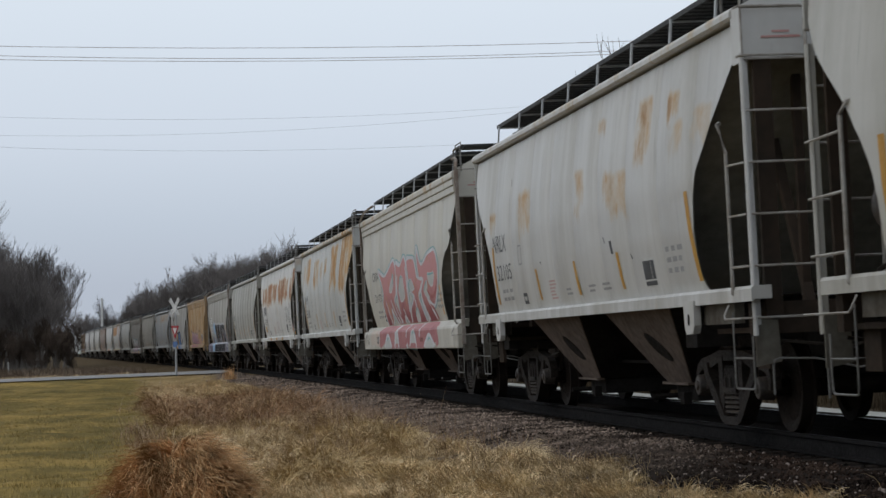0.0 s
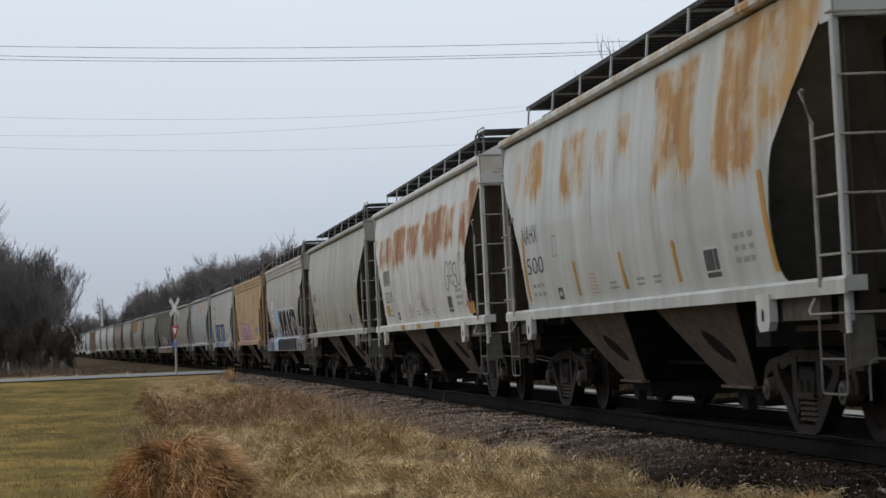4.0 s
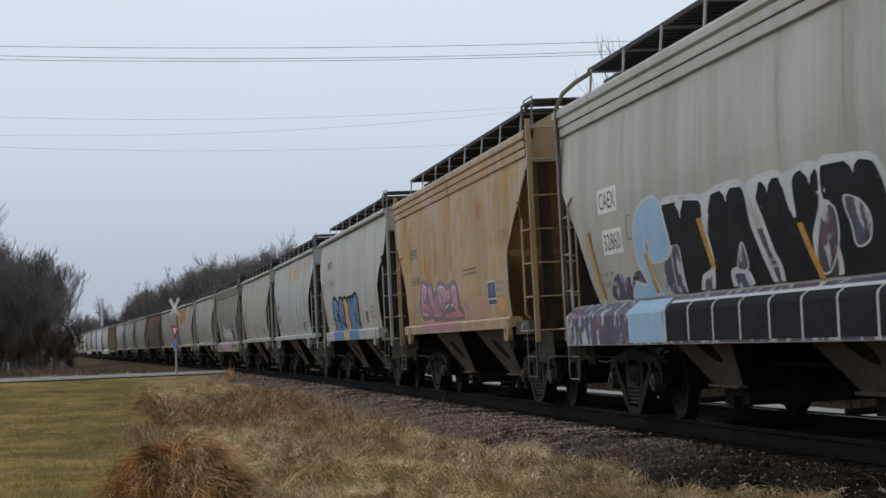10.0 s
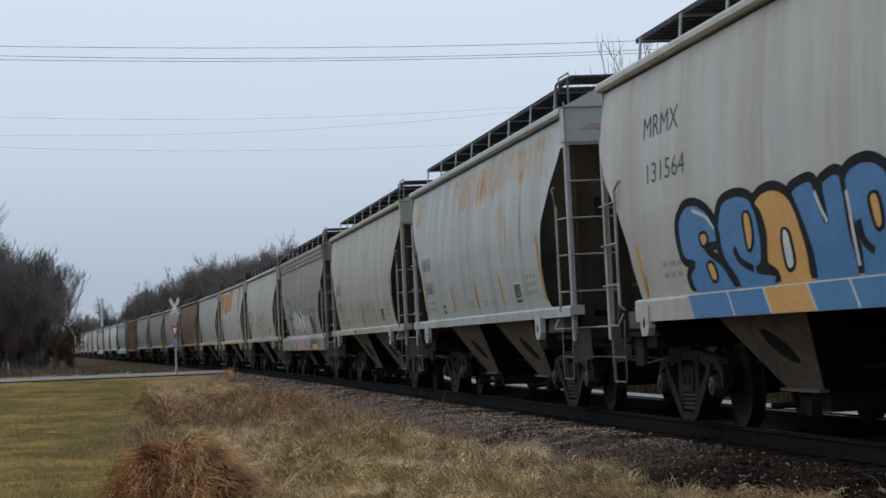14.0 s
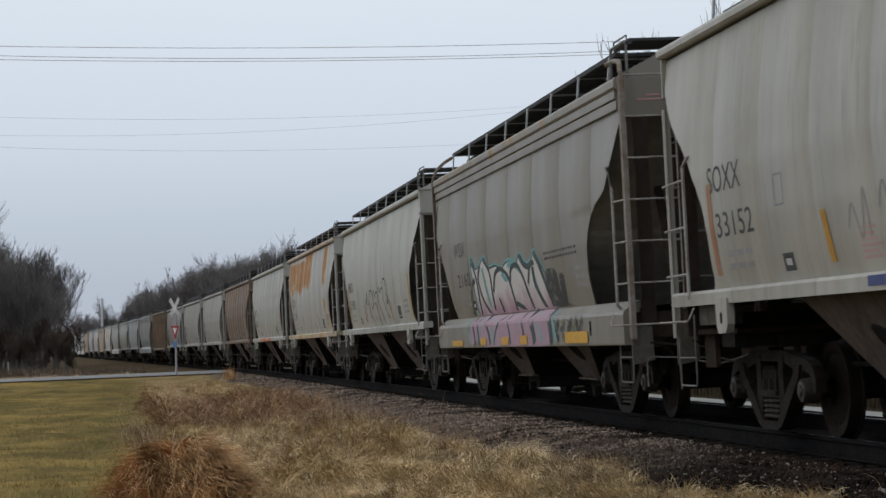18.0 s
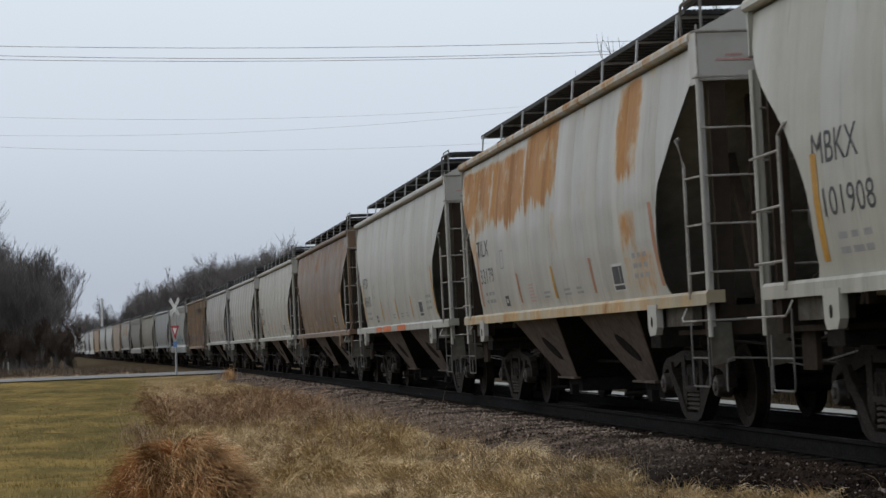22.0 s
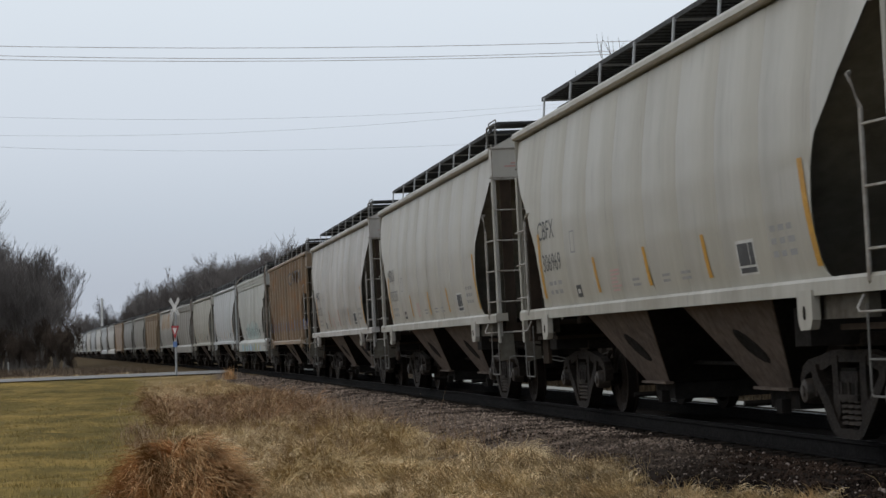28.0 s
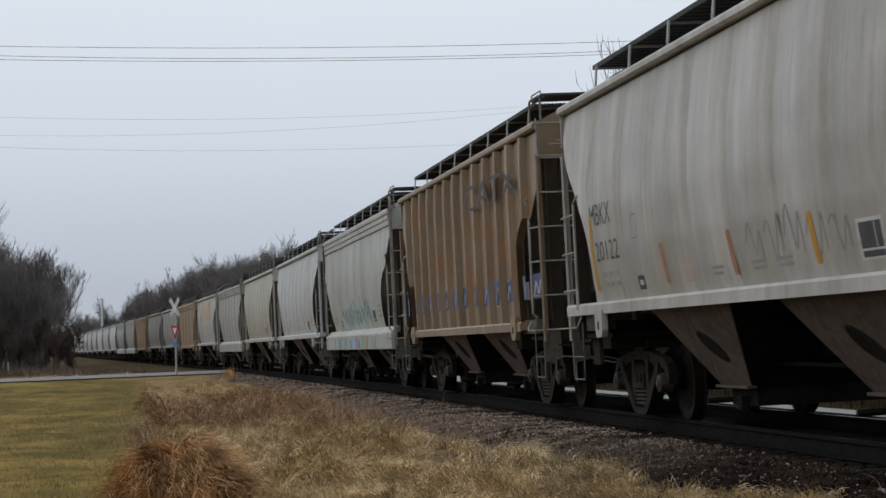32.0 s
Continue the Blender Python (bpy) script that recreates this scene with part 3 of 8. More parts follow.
def coupler_mesh(end):
    b = Build()
    x = end * (HALF + 0.1)
    b.box((x + end * 0.28, 0, 0.86), (0.75, 0.17, 0.20))
    b.prism([(x + end * 0.55, -0.16), (x + end * 0.95, -0.16), (x + end * 1.0, 0.04), (x + end * 0.86, 0.08), (x + end * 0.84, 0.2), (x + end * 0.6, 0.2)], 0.70, 1.02, "z")
    b.tube([(x + end * 0.05, -0.30, 0.80), (x + end * 0.45, -0.34, 0.52), (x + end * 0.98, -0.24, 0.42)], 0.032, 6)
    b.tube([(x - end * 0.05, -1.45, 0.96), (x + end * 0.15, -0.7, 0.86), (x + end * 0.35, -0.2, 1.04)], 0.016, 5)
    return b.mesh("coupler", False)


def walk_mesh(side):
    """Running board: thin grating bars on both sides of the hatches."""
    b = Build()
    y0 = 0.66
    for i in range(12):
        b.box((0, side * (y0 + 0.06 * i), 4.45), (2 * HALF - 2.0, 0.046, 0.035))
    b.box((0, side * (y0 + 0.70), 4.45), (2 * HALF - 1.95, 0.025, 0.055))
    for i in range(54):
        b.box((-6.6 + 0.25 * i, side * (y0 + 0.33), 4.428), (0.025, 0.72, 0.02))
    return b.mesh("running_board", False)


def walk_post_mesh(side):
    b = Build()
    b.box((0, side * 1.40, 4.275), (0.045, 0.022, 0.34), Matrix.Rotation(side * 0.10, 3, "X"))
    b.box((0, side * 1.05, 4.42), (0.035, 0.66, 0.025))
    return b.mesh("running_board_bracket", False)


def end_walk_mesh(end):
    """Cross-over platform at a roof end."""
    z = 4.49 if end > 0 else 4.42
    b = Build()
    w = 1.42 if end > 0 else 0.95
    b.prism([(-w, z - 0.05), (-w + 0.03, z - 0.05), (-w + 0.04, z - 0.015), (w - 0.04, z - 0.015), (w - 0.03, z - 0.05), (w, z - 0.05), (w, z + 0.018), (-w, z + 0.018)], end * (HALF - 0.85), end * (HALF - 0.03), "x")
    return b.mesh("end_platform", False)


def platform_side_mesh(end, side):
    """The bent bar that carries the platform: two legs and a rail."""
    x = end * (HALF - 0.45)
    y = side * 1.46
    return Build().tube([(x - 0.40, y, 4.04), (x - 0.40, y, 4.42), (x - 0.34, y, 4.48), (x + 0.34, y, 4.48), (x + 0.40, y, 4.42), (x + 0.40, y, 4.04)], 0.019, 6).mesh("platform_bracket", True)


def grab_mesh(end):
    x = end * (HALF - 0.45)
    b = Build()
    b.tube([(x - end * 0.30, -1.44, 4.49), (x - end * 0.28, -1.44, 4.55), (x + end * 0.36, -1.44, 4.55), (x + end * 0.38, -1.44, 4.49)], 0.011, 5)
    return b.mesh("grab_rail", False)


def hopper_mesh(x0):
    """A discharge hopper: a pyramid of sloping sheets, upside down."""
    b = Build()
    zt, zb = 1.40, 0.46
    tx, ty, bx, by = 1.70, 1.48, 0.55, 0.95
    vs = [(x0 - tx, -ty, zt), (x0 + tx, -ty, zt), (x0 + tx, ty, zt), (x0 - tx, ty, zt), (x0 - bx, -by, zb), (x0 + bx, -by, zb), (x0 + bx, by, zb), (x0 - bx, by, zb)]
    b.add(vs, [(0, 1, 5, 4), (1, 2, 6, 5), (2, 3, 7, 6), (3, 0, 4, 7), (4, 5, 6, 7), (0, 3, 2, 1)])
    return b.mesh("hopper", False)


def hopper_face_mesh(x0, side):
    """The sloping sheet of a hopper that looks out sideways, with a folded foot."""
    b = Build()
    rows = [(1.68, 1.48, 1.39), (0.55, 0.95, 0.46)]
    quad = lambda o: [(x0 - rows[0][0], side * (rows[0][1] + o), rows[0][2]), (x0 + rows[0][0], side * (rows[0][1] + o), rows[0][2]), (x0 + rows[1][0], side * (rows[1][1] + o), rows[1][2]), (x0 - rows[1][0], side * (rows[1][1] + o), rows[1][2])]
    b.add(quad(0.012) + quad(0.0), [(0, 1, 2, 3), (4, 7, 6, 5), (0, 4, 5, 1), (1, 5, 6, 2), (2, 6, 7, 3), (3, 7, 4, 0)])
    b.box((x0, side * 0.97, 0.455), (1.20, 0.10, 0.03))
    return b.mesh("hopper_face", False)


def gate_mesh(x0):
    b = Build()
    b.box((x0, 0, 0.35), (0.95, 1.75, 0.20))
    b.tube([(x0 - 0.5, -1.15, 0.30), (x0 - 0.5, 1.15, 0.30)], 0.035, 6)
    b.box((x0 + 0.1, -0.92, 0.28), (0.18, 0.10, 0.14))
    return b.mesh("outlet_gate", False)


def smudge_mesh(x0):
    """Dark oval smudge on the sheet of a hopper, as a thin raised patch."""
    b = Build()
    m = Matrix.Rotation(0.518, 3, "X") @ Matrix.Rotation(0.42, 3, "Y")
    ring = [m @ Vector((0.40 * math.cos(a), 0, 0.14 * math.sin(a))) for a in [2 * math.pi * i / 12 for i in range(12)]]
    c = Vector((x0 + 0.05, -1.206, 0.89))
    b.add([c + v for v in ring] + [c + v * 0.85 + Vector((0, -0.012, -0.006)) for v in ring], [(i, (i + 1) % 12, (i + 1) % 12 + 12, i + 12) for i in range(12)] + [tuple(range(12, 24))])
    return b.mesh("hopper_bracket", False)


def under_mesh():
    b = Build()
    b.box((0, 0, 0.98), (2 * HALF - 0.5, 0.62, 0.46))
    for x in TRUCK_X:
        b.box((x, 0, 1.06), (0.45, 2.9, 0.34))
    b.tube([(-6.2, -0.7, 0.70), (6.2, -0.7, 0.66)], 0.025, 5)
    b.tube([(-6.2, 0.5, 0.62), (6.2, 0.5, 0.60)], 0.03, 5)
    return b.mesh("centre_sill", False)


def pad_mesh(side, end):
    """Jacking pad that hangs from the side sill over the truck."""
    b = Build()
    x = end * 5.75
    b.prism([(x - 0.20, 1.37), (x + 0.20, 1.37), (x + 0.20, 1.12), (x + 0.14, 1.04), (x - 0.12, 1.03), (x - 0.18, 1.10)], side * 1.60, side * 1.675)
    return b.mesh("jacking_pad", False)


def pad_beam_mesh(side, end):
    """Grimy beam inside the sill, beside a jacking pad."""
    return Build().box((end * 6.4, side * 1.50, 1.22), (1.2, 0.10, 0.20)).mesh("pad_beam", False)


def slot_mesh(end):
    """Dark oval disc on a jacking pad, which paints in the shade of its hole."""
    x = end * 5.75
    ring = [(x + 0.035 * math.cos(a), 1.18 + 0.06 * math.sin(a)) for a in [2 * math.pi * i / 10 for i in range(10)]]
    return Build().prism(ring, -1.676, -1.681).mesh("pad_slot", False)


# --- trucks
TRUCK_X, AXLE = (-6.33, 4.97), 1.14


def side_frame_mesh(side):
    """Cast side frame: arched top chord, a tension member that dips to the spring seat, columns and pedestals, with open windows between them."""
    b = Build()
    y0, y1 = side * 0.93, side * 1.04
    top = [(-1.40, 0.44), (-1.41, 0.58), (-1.32, 0.69), (-1.16, 0.75), (-0.80, 0.79), (-0.46, 0.84), (0.46, 0.84), (0.80, 0.79), (1.16, 0.75), (1.32, 0.69), (1.41, 0.58), (1.40, 0.44),
           (1.31, 0.44), (1.31, 0.55), (1.24, 0.61), (1.10, 0.64), (0.76, 0.655), (0.40, 0.73), (-0.40, 0.73), (-0.76, 0.655), (-1.10, 0.64), (-1.24, 0.61), (-1.31, 0.55), (-1.31, 0.44)]
    b.prism(top, y0, y1)
    for s in (-1, 1):
        low = [(0.0, 0.05), (0.24, 0.055), (0.38, 0.10), (0.56, 0.24), (0.78, 0.42), (0.97, 0.58), (1.02, 0.70), (0.86, 0.71), (0.80, 0.60), (0.64, 0.49), (0.50, 0.39), (0.36, 0.24), (0.24, 0.14), (0.0, 0.14)]
        b.prism([(s * x, z) for x, z in low], y0 - side * 0.02, y1 + side * 0.03)
        b.prism([(s * x, z) for x, z in [(0.30, 0.79), (0.46, 0.79), (0.44, 0.60), (0.45, 0.34), (0.32, 0.20), (0.27, 0.30)]], y0, y1 + side * 0.01)
        b.prism([(s * x, z) for x, z in [(0.92, 0.71), (1.02, 0.71), (1.01, 0.42), (0.94, 0.40)]], y0, y1)
    b.box((0, side * 0.98, 0.42), (0.56, 0.20, 0.05))
    return b.mesh("side_frame", False)


def slack_mesh(side):
    """Bolster end that shows in the frame's window, with its two pockets."""
    b = Build()
    b.box((0, side * 0.97, 0.60), (0.46, 0.16, 0.10))
    for x in (-0.20, 0.0, 0.20):
        b.box((x, side * 0.99, 0.50), (0.06, 0.14, 0.12))
    b.box((0, side * 0.80, 0.93), (0.70, 0.42, 0.12))
    return b.mesh("bolster_end", False)


def cap_mesh(side):
    """Axle bearing with its end cap."""
    b = Build()
    b.lathe([(0.0, side * 0.105), (0.05, side * 0.103), (0.058, side * 0.085), (0.105, side * 0.08), (0.115, side * 0.065), (0.125, 0.0), (0.13, -side * 0.08)], side * 1.02, 14)
    return b.mesh("bearing_cap", True)


def spring_mesh(side, x):
    """One coil of the spring group."""
    b = Build()
    path = []
    for i in range(41):
        a = 2 * math.pi * i / 8
        path.append((x + 0.080 * math.cos(a), side * 0.985 + 0.070 * math.sin(a), 0.15 + 0.25 * i / 40))
    b.tube(path, 0.021, 5)
    return b.mesh("coil_spring", True)


def wheel_mesh():
    """A wheelset about its own axle: two wheels and the axle."""
    b = Build()
    for side in (-1, 1):
        y = side * 0.715
        prof = [(0.08, 0.0), (0.12, 0.06), (0.14, 0.07), (0.34, 0.03), (0.39, 0.055), (0.455, 0.058), (0.457, 0.0), (0.46, -0.055), (0.485, -0.065), (0.485, -0.085), (0.39, -0.085), (0.36, -0.03), (0.14, 0.0), (0.08, 0.0)]
        b.lathe([(r, y + side * q) for r, q in prof], 0.0, 28)
    b.tube([(0, -1.10, 0), (0, 1.10, 0)], 0.085, 12)
    return b.mesh("wheelset", True)


def bolster_mesh():
    b = Build()
    b.box((0, 0, 0.56), (0.40, 2.1, 0.24))
    b.box((0, 0, 0.72), (0.36, 0.7, 0.14))
    for x in (-0.55, 0.55):
        b.box((x, 0, 0.38), (0.08, 1.5, 0.10))
    return b.mesh("truck_bolster", False)


SHARED = {}


def once(key, make):
    if key not in SHARED:
        SHARED[key] = make()
    return SHARED[key]


def build_car(k, far=False):
    """One car of a kind, all its parts under an Empty on the rails. Parts in the car's own paint are listed under 'paint'. A far one does without its small fittings."""
    car = new("hopper_car")
    kd = k["kind"]

    small = ("coil_spring", "bolster_end", "uncoupling_lever", "hand_brake_wheel", "air_reservoir", "brake_cylinder", "corner_gusset", "end_column", "warning_bar", "grab_rail",
             "end_grab_iron", "pad_slot", "hopper_bracket", "coupler", "hatch_trough", "stirrup_step", "platform_bracket", "foot_grab")

    def add(name, key, make, material, parent=car, label=""):
        if far and name in small:
            return {}
        return part(name, once(key, make), material, parent, label)

    for side in (-1, 1):
        add("side_sheet", f"side{kd}{side}", lambda: side_mesh(k, side), None)["paint"] = 1
        if k["bands"]:
            for q in (0, 1):
                add("chord_band", f"band{kd}{side}{q}", lambda: band_mesh(k, side, q), None)["paint"] = 1
    for end in (-1, 1):
        # only tan cars keep their paint here, the others take a shade-toned sheet
        o = add("end_slope_sheet", f"slope{kd}{end}", lambda: slope_mesh(k, end), None if kd == "tan" else M["flat_end" if kd == "flat" else "dusky"])
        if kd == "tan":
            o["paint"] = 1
    add("roof", "roof" + kd, lambda: roof_mesh(k), None)["paint"] = 1
    add("hatch_trough", "hatch", hatch_mesh, M["walkway"])
    for side in (-1, 1):
        add("top_chord", f"eave{kd}{side}", lambda: eave_mesh(k, side), None)["paint"] = 1
        add("side_sill", f"sill{kd}{side}", lambda: sill_mesh(k, side), None)["paint"] = 1
        add("running_board", f"walk{side}", lambda: walk_mesh(side), M["walkway"], label="dark steel grating running board")
        pm = once(f"wpost{side}", lambda: walk_post_mesh(side))
        for i in range(8):
            part("running_board_bracket", pm, M["galv"], car).location = (-6.4 + 12.8 * i / 7, 0, 0)
    for end in (-1, 1):
        add("end_panel", f"endp{kd}{end}", lambda: end_panel_mesh(k, end), None)["paint"] = 1
        for side in (-1, 1):
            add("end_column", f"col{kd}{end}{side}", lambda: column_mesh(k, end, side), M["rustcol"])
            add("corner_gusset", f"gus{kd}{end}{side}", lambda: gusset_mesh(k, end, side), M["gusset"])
            if end > 0 and k["post"] > 0.3:
                add("corner_plate", f"cpl{kd}{side}", lambda: corner_plate_mesh(k, side), None)["paint"] = 1
        add("uncoupling_lever", f"lever{kd}{end}", lambda: lever_mesh(k, end), M["dull"])
        if end > 0:
            for q in (0, 1):
                add("warning_bar", f"warn{kd}{q}", lambda: Build().box((end_x(k, EAVE, 1) + (0.334 if k["post"] > 0.3 else 0.024), -1.17, 3.84 - 0.05 * q), (0.006, (0.17, 0.38)[q], 0.022)).mesh("warning_bar", False), M["warn"], label="faded red warning lettering")
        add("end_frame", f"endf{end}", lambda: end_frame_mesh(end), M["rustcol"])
        add("coupler", f"coup{end}", lambda: coupler_mesh(end), M["grime_steel"])
        add("end_platform", f"endw{end}", lambda: end_walk_mesh(end), M["walkway"])
        if end > 0:
            add("grab_rail", f"grab{end}", lambda: grab_mesh(end), M["dull"])
            if kd != "flat":
                add("end_grab_iron", f"tgrab{kd}", lambda: top_grab_mesh(k, end), M["rung"])
            for side in (-1, 1):
                add("platform_bracket", f"pbr{end}{side}", lambda: platform_side_mesh(end, side), M["dull"])
        for side in (-1, 1):
            post = add("corner_post", f"post{kd}{end}{side}", lambda: post_mesh(k, end, side), M["rustpost"] if kd == "flat" else None)
            if kd != "flat":
                post["paint"] = 1
            for name, key, make in (("end_ladder", "endl", end_ladder_mesh), ("side_ladder", "ladder", ladder_mesh), ("foot_grab", "footg", foot_grab_mesh)):
                o = add(name, f"{key}{kd}{end}{side}", lambda: make(k, end, side), None if kd == "tan" and name != "foot_grab" else M["rung"])
                if kd == "tan" and name != "foot_grab":
                    o["paint"] = 1
            add("stirrup_step", f"step{end}{side}", lambda: step_mesh(end, side), M["dull"])
            if kd != "flat":
                pad = add("jacking_pad", f"pad{end}{side}", lambda: pad_mesh(side, end), None)
                pad["paint"] = 1
                add("pad_beam", f"pbeam{end}{side}", lambda: pad_beam_mesh(side, end), M["gusset"])
                if side < 0:
                    add("pad_slot", f"slot{end}", lambda: slot_mesh(end), M["frame_black"], pad)
    add("brake_cylinder", "brake", brake_mesh, M["grime_steel"])
    add("air_reservoir", "reservoir", reservoir_mesh, M["capsteel"])
    add("hand_brake_wheel", "handwheel", hand_wheel_mesh, M["frame_black"])
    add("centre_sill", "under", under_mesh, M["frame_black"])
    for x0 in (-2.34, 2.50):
        # hopper body near black: shade between the hoppers put into its colour
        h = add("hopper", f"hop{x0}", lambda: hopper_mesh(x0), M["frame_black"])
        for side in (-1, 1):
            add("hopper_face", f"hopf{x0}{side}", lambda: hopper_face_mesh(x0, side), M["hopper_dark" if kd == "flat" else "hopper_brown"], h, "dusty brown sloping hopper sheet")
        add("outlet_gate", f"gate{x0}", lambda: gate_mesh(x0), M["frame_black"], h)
        add("hopper_bracket", f"vib{x0}", lambda: smudge_mesh(x0), M["frame_black"], h)
    for end in (-1, 1):
        truck = new("truck")
        truck.parent = car
        truck.location = (TRUCK_X[end > 0], 0, 0)
        for side in (-1, 1):
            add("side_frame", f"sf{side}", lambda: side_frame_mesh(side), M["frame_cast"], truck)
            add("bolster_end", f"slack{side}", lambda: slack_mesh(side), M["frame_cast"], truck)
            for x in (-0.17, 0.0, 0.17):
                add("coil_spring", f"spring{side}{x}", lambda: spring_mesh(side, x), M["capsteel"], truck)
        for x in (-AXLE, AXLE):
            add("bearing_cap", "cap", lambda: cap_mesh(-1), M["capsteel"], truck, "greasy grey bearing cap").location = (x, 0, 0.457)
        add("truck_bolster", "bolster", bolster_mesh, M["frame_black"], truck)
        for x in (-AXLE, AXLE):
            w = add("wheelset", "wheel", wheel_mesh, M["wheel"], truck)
            w.location = (x, 0, 0.457)
    return car


def dress(car, paint, sill_paint=None):
    for o in car.children:
        if "paint" in o.keys():
            if sill_paint and o.name.startswith("side_sill"):
                if not o.data.materials:
                    o.data.materials.append(M["white"])
                o.material_slots[0].link = "OBJECT"
                o.material_slots[0].material = sill_paint
                continue
            if not o.data.materials:
                o.data.materials.append(M["white"])
            o.material_slots[0].link = "OBJECT"
            o.material_slots[0].material = paint


# boundaries between the cars at 16 s, from the front of what is seen
BOUNDS = [134.48, 116.83, 99.15, 81.45, 63.76, 46.32, 28.59, 10.85, -7.15, -24.75, -42.07, -59.88, -77.45, -94.98, -112.57, -130.17, -147.63, -165.68, -182.97, -200.5]
front = [152.1] + BOUNDS
GREY, PALE, CREAM, BLUISH = (0.50, 0.51, 0.49), (0.56, 0.57, 0.55), (0.50, 0.50, 0.45), (0.46, 0.50, 0.53)
TANC, BROWN = (0.46, 0.31, 0.16), (0.235, 0.138, 0.074)
